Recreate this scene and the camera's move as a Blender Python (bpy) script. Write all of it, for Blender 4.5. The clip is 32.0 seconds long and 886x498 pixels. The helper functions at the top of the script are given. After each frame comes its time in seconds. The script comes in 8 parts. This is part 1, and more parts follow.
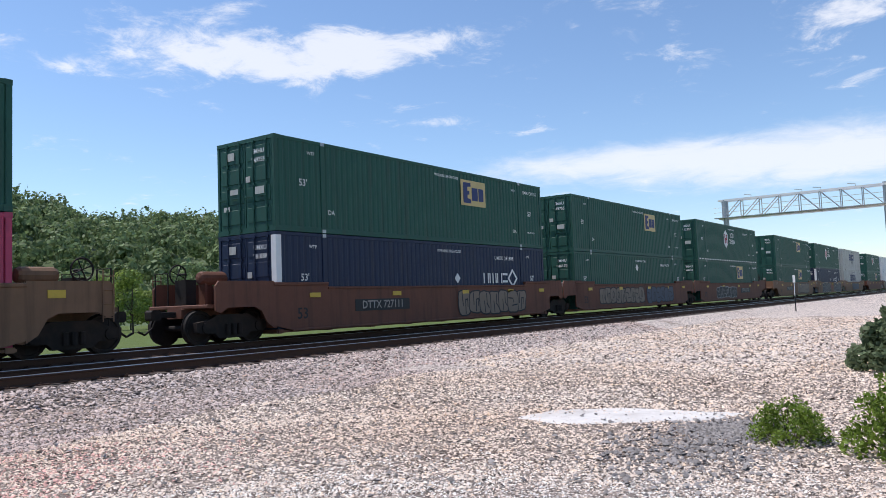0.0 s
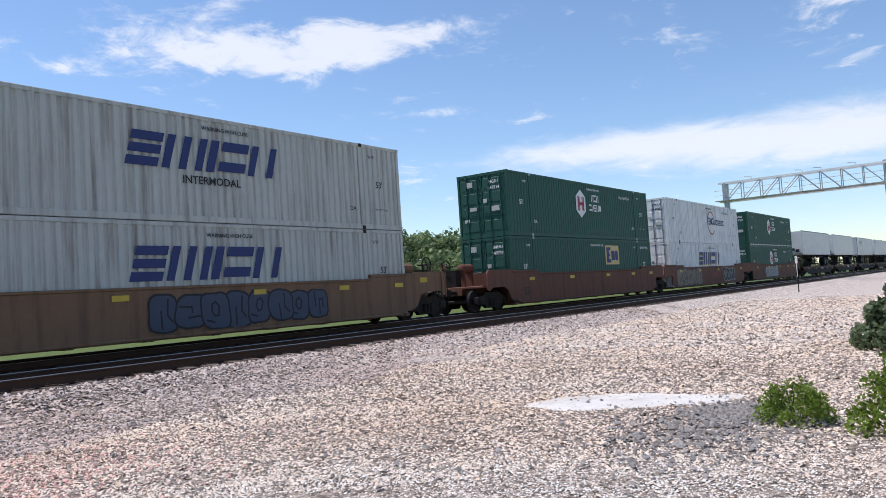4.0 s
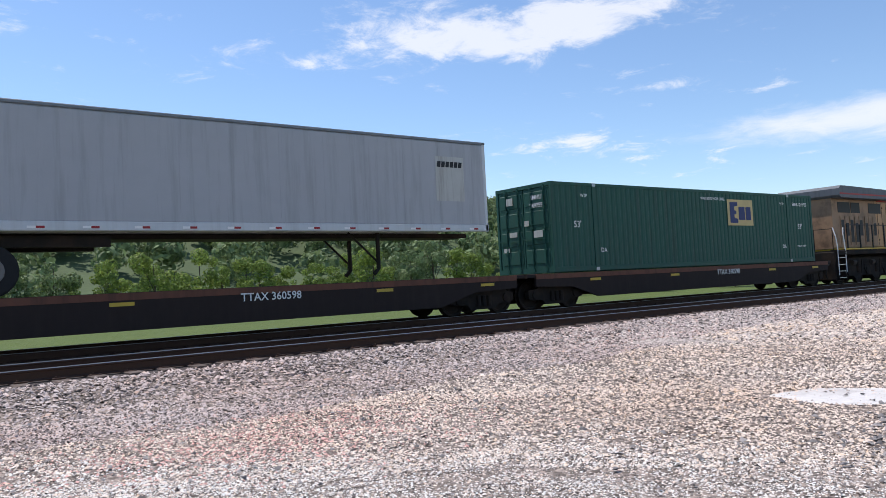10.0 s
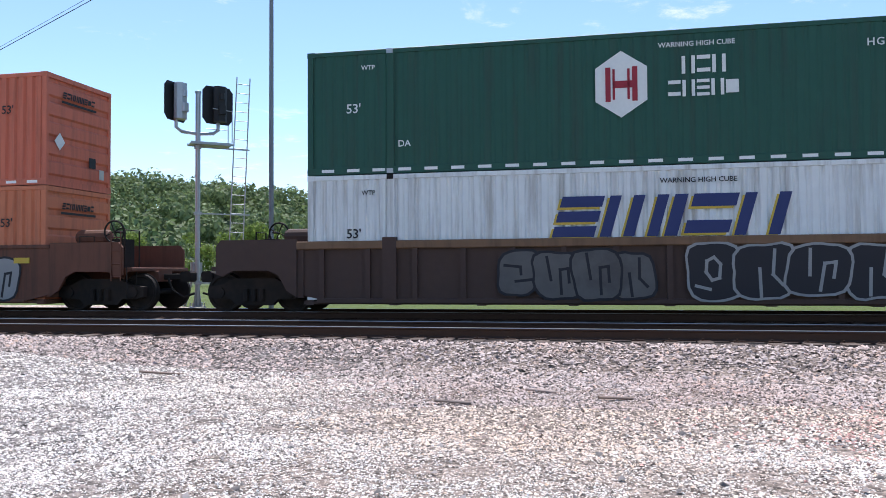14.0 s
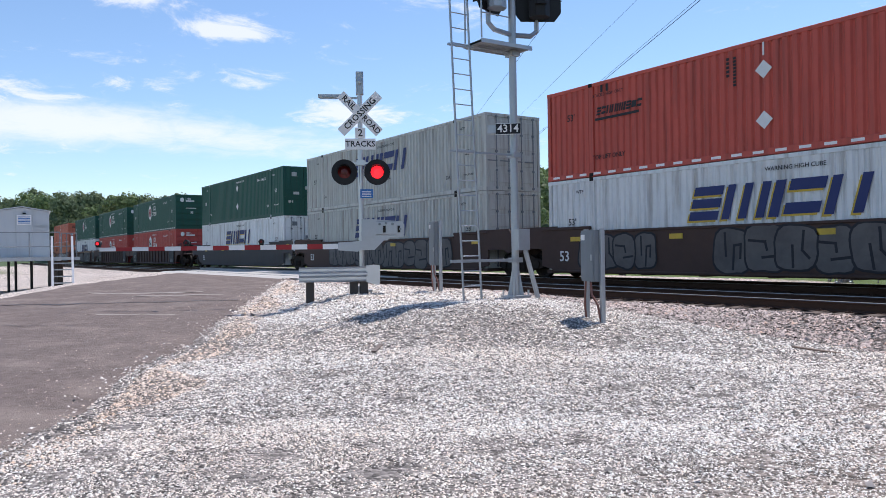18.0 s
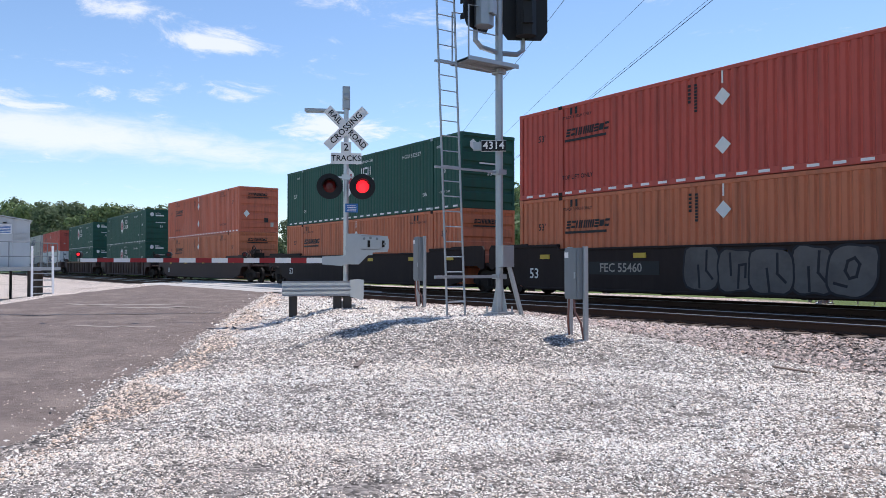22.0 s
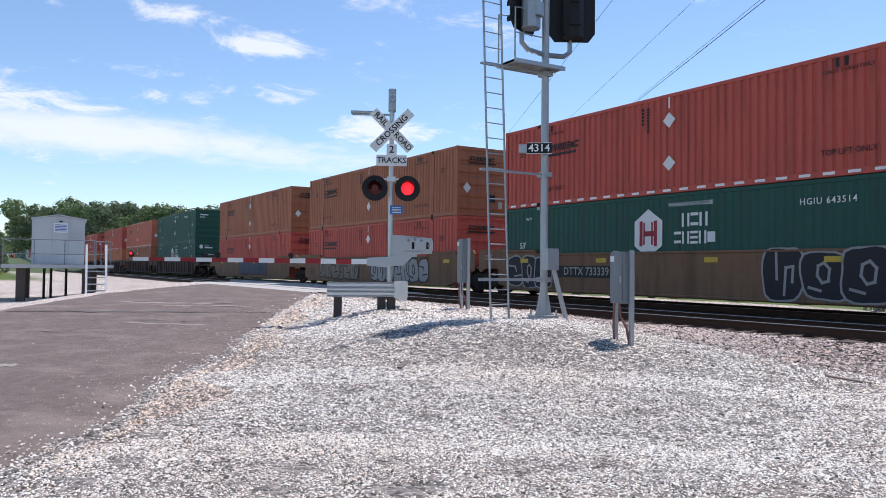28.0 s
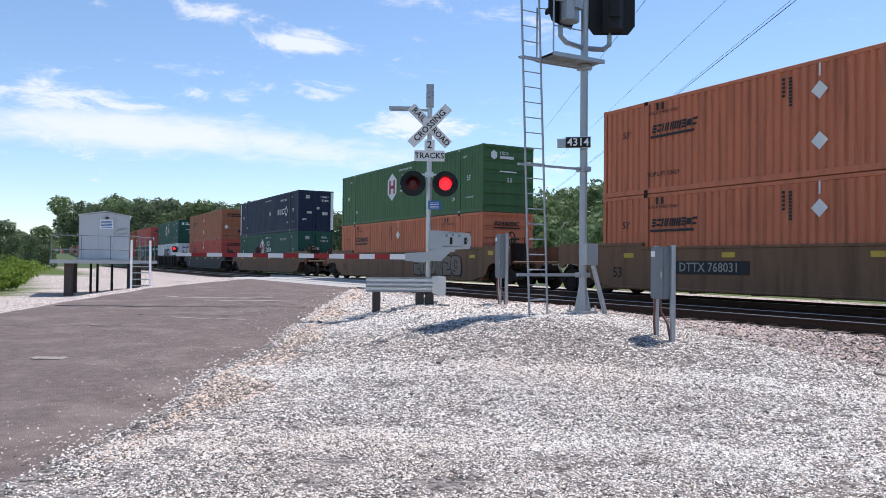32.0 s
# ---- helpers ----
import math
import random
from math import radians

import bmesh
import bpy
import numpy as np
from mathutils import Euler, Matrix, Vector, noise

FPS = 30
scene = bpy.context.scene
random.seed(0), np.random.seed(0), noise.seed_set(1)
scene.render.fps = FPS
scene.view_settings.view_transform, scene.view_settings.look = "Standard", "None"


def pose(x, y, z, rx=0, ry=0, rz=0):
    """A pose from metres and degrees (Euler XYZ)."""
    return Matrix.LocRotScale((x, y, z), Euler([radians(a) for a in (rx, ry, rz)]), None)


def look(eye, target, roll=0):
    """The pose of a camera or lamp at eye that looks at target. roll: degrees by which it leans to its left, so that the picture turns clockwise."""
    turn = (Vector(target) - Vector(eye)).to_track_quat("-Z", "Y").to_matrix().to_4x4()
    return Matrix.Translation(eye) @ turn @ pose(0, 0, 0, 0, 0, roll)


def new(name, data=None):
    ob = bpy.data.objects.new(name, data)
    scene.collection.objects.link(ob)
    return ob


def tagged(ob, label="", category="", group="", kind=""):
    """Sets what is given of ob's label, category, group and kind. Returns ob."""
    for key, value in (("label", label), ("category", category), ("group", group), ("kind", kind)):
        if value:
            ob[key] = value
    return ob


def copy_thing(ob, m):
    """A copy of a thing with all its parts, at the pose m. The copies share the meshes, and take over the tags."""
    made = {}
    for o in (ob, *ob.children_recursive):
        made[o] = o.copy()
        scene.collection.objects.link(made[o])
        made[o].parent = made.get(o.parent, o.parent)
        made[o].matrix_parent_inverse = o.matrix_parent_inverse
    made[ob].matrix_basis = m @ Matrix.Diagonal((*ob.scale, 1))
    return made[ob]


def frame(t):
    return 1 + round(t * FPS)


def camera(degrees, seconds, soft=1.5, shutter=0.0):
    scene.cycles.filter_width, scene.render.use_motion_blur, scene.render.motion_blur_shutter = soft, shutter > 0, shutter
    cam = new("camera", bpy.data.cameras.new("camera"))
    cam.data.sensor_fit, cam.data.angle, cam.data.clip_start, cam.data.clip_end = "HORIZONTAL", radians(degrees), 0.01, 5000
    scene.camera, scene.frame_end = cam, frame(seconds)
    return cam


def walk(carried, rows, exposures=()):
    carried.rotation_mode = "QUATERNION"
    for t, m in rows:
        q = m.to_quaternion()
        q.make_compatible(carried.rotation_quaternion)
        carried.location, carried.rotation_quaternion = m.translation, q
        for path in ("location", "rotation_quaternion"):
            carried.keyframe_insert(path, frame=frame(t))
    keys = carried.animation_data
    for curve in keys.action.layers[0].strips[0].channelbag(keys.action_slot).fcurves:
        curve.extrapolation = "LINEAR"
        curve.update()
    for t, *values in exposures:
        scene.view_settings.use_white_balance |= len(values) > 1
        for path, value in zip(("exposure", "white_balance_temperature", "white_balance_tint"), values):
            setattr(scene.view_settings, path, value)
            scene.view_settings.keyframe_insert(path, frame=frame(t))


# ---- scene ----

# ---- camera: carried by hand, turning about a point just behind it ----
EYE_Z = 0.94
TURNS = [  # seconds, yaw to the left of the track's normal, pitch, lean
    (0.0, -54.25, 3.88, -2.14),
    (0.5, -54.04, 3.81, -2.29),
    (1.0, -53.86, 3.79, -2.41),
    (1.5, -53.76, 3.73, -2.50),
    (2.0, -53.71, 3.63, -2.59),
    (2.5, -53.78, 3.51, -2.74),
    (3.0, -53.85, 3.39, -3.02),
    (3.5, -53.94, 3.30, -3.38),
    (5.5, -54.77, 2.78, -4.46),
    (6.0, -54.94, 2.67, -4.65),
    (6.5, -55.01, 2.60, -4.89),
    (7.0, -54.88, 2.52, -5.02),
    (7.5, -54.31, 2.44, -4.94),
    (8.0, -53.23, 2.35, -4.67),
    (8.5, -51.43, 2.26, -4.45),
    (9.0, -48.54, 2.24, -4.09),
    (9.5, -43.93, 2.32, -3.58),
    (10.0, -37.43, 2.62, -2.92),
    (10.5, -29.57, 3.05, -1.99),
    (11.0, -21.38, 3.29, -1.11),
    (11.5, -13.96, 3.28, -0.60),
    (12.0, -7.76, 3.05, -0.35),
    (12.5, -2.83, 2.70, -0.41),
    (13.0, 1.32, 2.37, -0.48),
    (13.5, 5.90, 2.08, -0.47),
    (14.0, 11.59, 1.67, -0.33),
    (14.5, 21.13, 1.18, -0.14),
    (15.0, 32.46, 0.75, -0.09),
    (15.5, 40.84, 0.56, -0.05),
    (17.5, 55.13, -0.13, -1.18),
    (18.0, 56.39, 0.19, -0.82),
    (18.5, 56.96, 0.61, -0.43),
    (19.0, 57.11, 1.03, -0.17),
    (19.5, 57.16, 1.32, -0.07),
    (20.0, 57.12, 1.45, -0.01),
    (20.5, 56.90, 1.47, -0.01),
    (21.0, 56.50, 1.41, -0.05),
    (21.5, 55.88, 1.34, -0.06),
    (22.0, 55.23, 1.35, -0.01),
    (22.5, 54.78, 1.39, -0.03),
    (23.0, 54.76, 1.52, -0.01),
    (23.5, 55.24, 1.69, -0.08),
    (24.0, 55.87, 1.81, 0.03),
    (24.5, 56.44, 1.84, 0.15),
    (25.0, 56.91, 1.78, 0.40),
    (25.5, 57.23, 1.72, 0.57),
    (27.5, 58.04, 1.55, 0.58),
    (28.0, 58.47, 1.50, 0.65),
    (28.5, 59.11, 1.54, 0.63),
    (29.0, 59.73, 1.67, 0.70),
    (29.5, 60.25, 1.76, 0.70),
    (30.0, 60.61, 1.78, 0.64),
    (30.5, 60.83, 1.67, 0.55),
    (31.0, 61.04, 1.52, 0.51),
    (31.5, 61.24, 1.33, 0.51),
    (32.0, 61.26, 1.11, 0.62),
]
cam = camera(60.03, 32.0, soft=0.7, shutter=0.0)
walk(cam, [(t, look((-0.3 * math.sin(radians(a)), 0.3 * math.cos(radians(a)), EYE_Z),
                    (-0.3 * math.sin(radians(a)) - 9 * math.sin(radians(a)) * math.cos(radians(p)),
                     0.3 * math.cos(radians(a)) + 9 * math.cos(radians(a)) * math.cos(radians(p)),
                     EYE_Z + 9 * math.sin(radians(p))), r)) for t, a, p, r in TURNS],
     exposures=((0.0, 0.08, 6450, 12), (9.0, 0.03, 6450, 12), (11.0, 0.18, 6450, 12), (12.0, 0.28, 6450, 12), (13.0, 0.45, 6400, 13), (14.0, 0.45, 6400, 13), (15.0, 0.40, 6420, 13), (18.0, 0.13, 6430, 12), (32.0, 0.11, 6430, 12)))

# ---- world, sun ----
SUN = Vector((-0.15, 0.45, 0.88)).normalized()
world = bpy.data.worlds.new("sky")
scene.world = world
world.use_nodes = True


def sky():
    nt = world.node_tree
    nt.nodes.clear()
    N, L = nt.nodes.new, nt.links.new

    def math_node(op, a, b=None, clamp=False):
        n = N("ShaderNodeMath")
        n.operation, n.use_clamp = op, clamp
        for k, v in enumerate((a, b)):
            if v is None:
                continue
            if isinstance(v, (int, float)):
                n.inputs[k].default_value = v
            else:
                L(v, n.inputs[k])
        return n.outputs[0]

    out, bg, tex = N("ShaderNodeOutputWorld"), N("ShaderNodeBackground"), N("ShaderNodeTexSky")
    tex.sky_type, tex.sun_disc = "NISHITA", False
    tex.sun_elevation, tex.sun_rotation = math.asin(SUN.z), math.atan2(SUN.x, SUN.y)
    tex.air_density, tex.dust_density, tex.ozone_density = 1.0, 0.08, 4.4
    co = N("ShaderNodeTexCoord")
    sep = N("ShaderNodeSeparateXYZ")
    L(co.outputs["Generated"], sep.inputs[0])
    x, y, z = sep.outputs
    yaw = math_node("ARCTAN2", math_node("MULTIPLY", x, -1.0), y)
    el = math_node("ARCSINE", z)
    up = math_node("MAXIMUM", math_node("ADD", z, 0.12), 0.03)
    flat = N("ShaderNodeCombineXYZ")
    L(math_node("DIVIDE", x, up), flat.inputs[0])
    L(math_node("DIVIDE", y, up), flat.inputs[1])
    fine = N("ShaderNodeTexNoise")
    fine.inputs["Scale"].default_value, fine.inputs["Detail"].default_value, fine.inputs["Roughness"].default_value = 4.6, 10, 0.66
    fine.inputs["Distortion"].default_value = 0.4
    L(flat.outputs[0], fine.inputs["Vector"])
    broad = N("ShaderNodeTexNoise")
    broad.inputs["Scale"].default_value, broad.inputs["Detail"].default_value = 0.7, 3
    L(flat.outputs[0], broad.inputs["Vector"])
    # where clouds gather: yaw, height, half widths in degrees, weight
    total = math_node("MULTIPLY", math_node("SUBTRACT", broad.outputs[0], 0.5), 0.35)
    for yw, e, w, h, k in ((-37, 18.6, 8, 1.9, 0.26), (-50, 18.4, 8, 1.5, 0.25), (-43, 17.0, 9, 1.3, 0.20), (-28, 16.8, 4, 0.9, 0.16), (-82, 8.8, 14, 1.9, 0.10), (-55, 13.3, 5, 0.5, 0.22),
                           (-46, 10.0, 6, 0.8, 0.12), (-72, 17.5, 1.2, 1.8, 0.13), (-78, 15.8, 2.5, 1.0, 0.15), (-84, 18, 2.5, 0.9, 0.22), (-8, 18, 5, 1.4, 0.12), (-20, 17, 5, 1.0, 0.12), (1, 15, 5, 1.2, 0.10),
                           (84, 8.6, 10, 1.5, 0.16), (63, 10.2, 5, 1.0, 0.30), (90, 11.1, 6, 1.2, 0.18), (77.5, 17.2, 2.6, 0.8, 0.30), (72, 15.7, 3.2, 0.6, 0.28), (70.5, 12.1, 2, 0.5, 0.22), (76, 11.8, 1.2, 0.5, 0.15), (36, 15.9, 2, 0.6, 0.14)):
        u = math_node("DIVIDE", math_node("SUBTRACT", yaw, radians(yw)), radians(w))
        v = math_node("DIVIDE", math_node("SUBTRACT", el, radians(e)), radians(h))
        d = math_node("ADD", math_node("MULTIPLY", u, u), math_node("MULTIPLY", v, v))
        total = math_node("ADD", total, math_node("MULTIPLY", math_node("EXPONENT", math_node("MULTIPLY", d, -1.0)), k))
    m = N("ShaderNodeMapRange")
    m.interpolation_type = "SMOOTHERSTEP"
    m.inputs["From Min"].default_value, m.inputs["From Max"].default_value = 0.55, 0.84
    L(math_node("ADD", fine.outputs[0], total), m.inputs["Value"])
    low = N("ShaderNodeMapRange")
    low.inputs["From Min"].default_value, low.inputs["From Max"].default_value = 0.0, 0.06
    L(z, low.inputs["Value"])
    # smooth banks low in the sky: yaw, height, half widths in degrees, weight
    veil = 0.0
    for yw, e, w, h, k in ((-83, 8.8, 15, 2.1, 0.85), (-66, 9.6, 11, 1.2, 0.55), (83, 8.9, 13, 1.7, 0.72), (67, 7.9, 9, 1.2, 0.45), (-30, 17.5, 16, 2.4, 0.12)):
        u = math_node("DIVIDE", math_node("SUBTRACT", yaw, radians(yw)), radians(w))
        v = math_node("DIVIDE", math_node("SUBTRACT", el, radians(e)), radians(h))
        d = math_node("ADD", math_node("MULTIPLY", u, u), math_node("MULTIPLY", v, v))
        veil = math_node("ADD", math_node("MULTIPLY", math_node("EXPONENT", math_node("MULTIPLY", d, -1.0)), k), veil)
    veil = math_node("MULTIPLY", veil, math_node("ADD", math_node("MULTIPLY", broad.outputs[0], 0.9), 0.5))
    soft = N("ShaderNodeMapRange")
    soft.interpolation_type = "SMOOTHSTEP"
    soft.inputs["From Min"].default_value, soft.inputs["From Max"].default_value = 0.52, 1.12
    L(math_node("ADD", veil, math_node("MULTIPLY", fine.outputs[0], 0.75)), soft.inputs["Value"])
    both = math_node("MAXIMUM", m.outputs[0], soft.outputs[0])
    amount = math_node("MULTIPLY", math_node("MULTIPLY", both, low.outputs[0]), 0.78)
    mix = N("ShaderNodeMix")
    mix.data_type = "RGBA"
    L(amount, mix.inputs["Factor"])
    L(tex.outputs[0], mix.inputs["A"])
    mix.inputs["B"].default_value = (6.2, 6.35, 6.7, 1)
    L(mix.outputs["Result"], bg.inputs["Color"])
    bg.inputs["Strength"].default_value = 0.15
    L(bg.outputs[0], out.inputs[0])


sky()
sun = new("sun", bpy.data.lights.new("sun", "SUN"))
sun.data.energy, sun.data.angle, sun.data.color = 4.2, radians(0.53), (1.0, 0.96, 0.92)
sun.matrix_world = look(SUN * 50, (0, 0, 0))


# ---- materials ----
def material(name, base, rough=0.6, metal=0.0, vary=0.12, grain=8.0, dirt=None, streak=False, bump=0.0, bump_scale=60.0, island=0.0, each=0.0, spec=0.4, emit=None, glow_through=0.0):
    """Base colour with two scales of variation, optional dirt (streaks run down) and fine relief."""
    mat = bpy.data.materials.new(name)
    mat.use_nodes = True
    nt = mat.node_tree
    N, L = nt.nodes.new, nt.links.new
    p = nt.nodes["Principled BSDF"]
    p.inputs["Roughness"].default_value, p.inputs["Metallic"].default_value = rough, metal
    p.inputs["Specular IOR Level"].default_value = spec
    co = N("ShaderNodeTexCoord")
    big, small = N("ShaderNodeTexNoise"), N("ShaderNodeTexNoise")
    big.inputs["Scale"].default_value, small.inputs["Scale"].default_value = grain * 0.12, grain
    big.inputs["Detail"].default_value, small.inputs["Detail"].default_value = 3, 5
    for n in (big, small):
        L(co.outputs["Object"], n.inputs["Vector"])
    add = N("ShaderNodeMath")
    L(big.outputs[0], add.inputs[0]), L(small.outputs[0], add.inputs[1])
    last = add.outputs[0]
    for amount, node_type, socket in ((island, "ShaderNodeNewGeometry", "Random Per Island"), (each, "ShaderNodeObjectInfo", "Random")):
        if amount:
            g, mul, plus = N(node_type), N("ShaderNodeMath"), N("ShaderNodeMath")
            mul.operation = "MULTIPLY_ADD"
            mul.inputs[1].default_value, mul.inputs[2].default_value = amount * 2 / max(vary, 1e-3), -amount / max(vary, 1e-3)
            L(g.outputs[socket], mul.inputs[0])
            L(mul.outputs[0], plus.inputs[0]), L(last, plus.inputs[1])
            last = plus.outputs[0]
    val = N("ShaderNodeMapRange")
    val.clamp = False
    val.inputs["From Min"].default_value, val.inputs["From Max"].default_value = 0.0, 2.0
    val.inputs["To Min"].default_value, val.inputs["To Max"].default_value = 1 - vary, 1 + vary
    L(last, val.inputs["Value"])
    hsv = N("ShaderNodeHueSaturation")
    hsv.inputs["Color"].default_value = (*base, 1)
    L(val.outputs[0], hsv.inputs["Value"])
    col = hsv.outputs[0]
    if dirt:
        mp, dn, rp, mx = N("ShaderNodeMapping"), N("ShaderNodeTexNoise"), N("ShaderNodeMapRange"), N("ShaderNodeMix")
        mp.inputs["Scale"].default_value = (2.2, 2.2, 0.16) if streak else (1, 1, 1)
        L(co.outputs["Object"], mp.inputs["Vector"]), L(mp.outputs[0], dn.inputs["Vector"])
        dn.inputs["Scale"].default_value, dn.inputs["Detail"].default_value, dn.inputs["Roughness"].default_value = (2.0 if streak else 1.1), 8, 0.65
        rp.inputs["From Min"].default_value, rp.inputs["From Max"].default_value = 0.48, 0.72
        rp.inputs["To Max"].default_value = dirt[3]
        L(dn.outputs[0], rp.inputs["Value"]), L(rp.outputs[0], mx.inputs["Factor"])
        mx.data_type = "RGBA"
        L(col, mx.inputs["A"])
        mx.inputs["B"].default_value = (*dirt[:3], 1)
        col = mx.outputs["Result"]
    L(col, p.inputs["Base Color"])
    if bump:
        bn, bp = N("ShaderNodeTexNoise"), N("ShaderNodeBump")
        bn.inputs["Scale"].default_value, bn.inputs["Detail"].default_value = bump_scale, 4
        bp.inputs["Strength"].default_value, bp.inputs["Distance"].default_value = bump, 0.02
        L(co.outputs["Object"], bn.inputs["Vector"]), L(bn.outputs[0], bp.inputs["Height"]), L(bp.outputs[0], p.inputs["Normal"])
    if glow_through:
        tr, ms, mo = N("ShaderNodeBsdfTranslucent"), N("ShaderNodeMixShader"), nt.nodes["Material Output"]
        ms.inputs[0].default_value = glow_through
        L(col, tr.inputs["Color"])
        L(p.outputs[0], ms.inputs[1]), L(tr.outputs[0], ms.inputs[2]), L(ms.outputs[0], mo.inputs["Surface"])
    if emit:
        p.inputs["Emission Color"].default_value, p.inputs["Emission Strength"].default_value = (*emit[:3], 1), emit[3]
    return mat


GRIME = (0.05, 0.04, 0.035, 0.35)
RUSTY = (0.16, 0.07, 0.035, 0.5)


def paint(name, c, grime=GRIME):
    return material(name, c, 0.55, 0.0, 0.14, 5, grime, True, 0.08, 40, spec=0.3)


GREEN = paint("green container paint", (0.021, 0.090, 0.065))
GREEN_PALE = paint("sun-faded green container paint", (0.065, 0.15, 0.058))
NAVY = paint("navy container paint", (0.015, 0.026, 0.062))
ORANGE = paint("orange container paint", (0.61, 0.195, 0.098))
RED = paint("red-orange container paint", (0.56, 0.105, 0.076))
SALMON = paint("faded red-orange container paint", (0.61, 0.165, 0.098))
BROWN = paint("faded brown-orange container paint", (0.42, 0.15, 0.078))
HUB_RED = paint("red container paint", (0.48, 0.075, 0.062))
WHITE = paint("white container paint", (0.78, 0.79, 0.78), (0.25, 0.21, 0.17, 0.6))
GREY_WHITE = paint("weathered grey container paint", (0.52, 0.52, 0.48), (0.15, 0.095, 0.07, 0.6))
PINK = paint("pink container paint", (0.45, 0.06, 0.12))
TRAILER = material("white trailer panel", (0.60, 0.62, 0.63), 0.4, 0.0, 0.07, 3, (0.34, 0.33, 0.31, 0.35), True, 0.03, 20)
TRAILER_GREY = material("dulled grey trailer panel", (0.42, 0.425, 0.44), 0.45, 0.0, 0.10, 3, (0.2, 0.19, 0.18, 0.4), True, 0.03, 20)
RIM = material("dusty wheel rim", (0.20, 0.19, 0.18), 0.6, 0.2, 0.2, 12, (0.08, 0.06, 0.05, 0.5))
ALLOY = material("bare aluminium rail", (0.55, 0.56, 0.57), 0.35, 0.7, 0.1, 6)
WELL = {
    "rust": material("rust-brown car paint", (0.16, 0.062, 0.037), 0.75, 0.0, 0.25, 6, (0.05, 0.028, 0.02, 0.6), True, 0.1, 50),
    "dark": material("blackened brown car paint", (0.075, 0.042, 0.033), 0.75, 0.0, 0.25, 6, (0.08, 0.045, 0.03, 0.5), True, 0.1, 50),
    "black": material("black car paint", (0.032, 0.022, 0.020), 0.75, 0.0, 0.25, 6, (0.045, 0.032, 0.026, 0.5), True, 0.1, 50, spec=0.2),
    "tan": material("dusty tan-brown car paint", (0.215, 0.118, 0.065), 0.75, 0.0, 0.22, 6, (0.07, 0.04, 0.025, 0.55), True, 0.1, 50),
    "grey": material("dusty grey car paint", (0.07, 0.062, 0.06), 0.75, 0.0, 0.22, 6, (0.07, 0.05, 0.04, 0.55), True, 0.1, 50),
}
BOGIE = material("oily dark steel", (0.022, 0.018, 0.016), 0.75, 0.1, 0.3, 9, (0.07, 0.042, 0.028, 0.5), spec=0.2)
TREAD = material("polished wheel tread", (0.35, 0.33, 0.31), 0.3, 0.9, 0.15, 9)
STEEL = material("galvanised steel", (0.42, 0.44, 0.46), 0.45, 0.6, 0.12, 12, (0.3, 0.3, 0.3, 0.3))
GREYBOX = material("grey enamel cabinet", (0.20, 0.22, 0.24), 0.5, 0.1, 0.08, 6, (0.12, 0.12, 0.12, 0.3), True)
BLACK = material("matt black paint", (0.012, 0.012, 0.013), 0.6, 0.0, 0.2, 8)
SIGN_WHITE = material("white reflective sheet", (0.86, 0.84, 0.82), 0.45, 0.0, 0.04, 10)
SIGN_BLUE = material("blue sign sheet", (0.03, 0.15, 0.42), 0.45, 0.0, 0.05, 10)
MARK = material("white stencil paint", (0.78, 0.78, 0.76), 0.6, 0.0, 0.12, 14)
MARK_DARK = material("black stencil paint", (0.02, 0.02, 0.022), 0.6, 0.0, 0.12, 14)
MARK_NAVY = material("navy lettering paint", (0.022, 0.035, 0.14), 0.55, 0.0, 0.08, 10)
MARK_RED = material("red lettering paint", (0.34, 0.022, 0.04), 0.55, 0.0, 0.08, 10)
MARK_YELLOW = material("yellow reflective decal", (0.62, 0.42, 0.05), 0.5, 0.0, 0.1, 10, (0.2, 0.13, 0.05, 0.4))
PANEL_YELLOW = material("pale yellow panel film", (0.60, 0.46, 0.20), 0.5, 0.0, 0.1, 8, (0.3, 0.22, 0.1, 0.4))
MARK_GREEN = material("dark green lettering paint", (0.02, 0.14, 0.10), 0.55, 0.0, 0.08, 10)
SILVER = material("silver spray paint", (0.30, 0.29, 0.285), 0.55, 0.0, 0.25, 3)
SPRAY_DARK = material("dark spray outline", (0.018, 0.016, 0.022), 0.6, 0.0, 0.2, 5)
RUBBER = material("black tyre rubber", (0.016, 0.016, 0.017), 0.85, 0.0, 0.25, 20)
LOCO_YELLOW = material("dusty armour-yellow paint", (0.51, 0.292, 0.135), 0.55, 0.0, 0.13, 5, (0.20, 0.105, 0.05, 0.7), False, 0.05, 30)
TANK = material("dusty grey-brown tank steel", (0.050, 0.042, 0.037), 0.8, 0.0, 0.25, 6, (0.09, 0.065, 0.045, 0.5), spec=0.2)
LOCO_SOOTY = material("soot-stained yellow paint", (0.33, 0.20, 0.115), 0.6, 0.0, 0.2, 5, (0.05, 0.035, 0.025, 0.8), False, 0.05, 30)
LOCO_BLACKENED = material("soot-blackened brown paint", (0.105, 0.072, 0.052), 0.7, 0.0, 0.25, 5, (0.03, 0.022, 0.018, 0.8), False, 0.05, 30)
LOCO_GREY = material("harbour-grey paint", (0.115, 0.125, 0.14), 0.6, 0.0, 0.16, 5, (0.04, 0.035, 0.03, 0.45), True, 0.05, 30)
LOCO_DARK = material("grimy dark underframe", (0.019, 0.016, 0.015), 0.85, 0.0, 0.25, 7, (0.085, 0.055, 0.035, 0.5), spec=0.15)
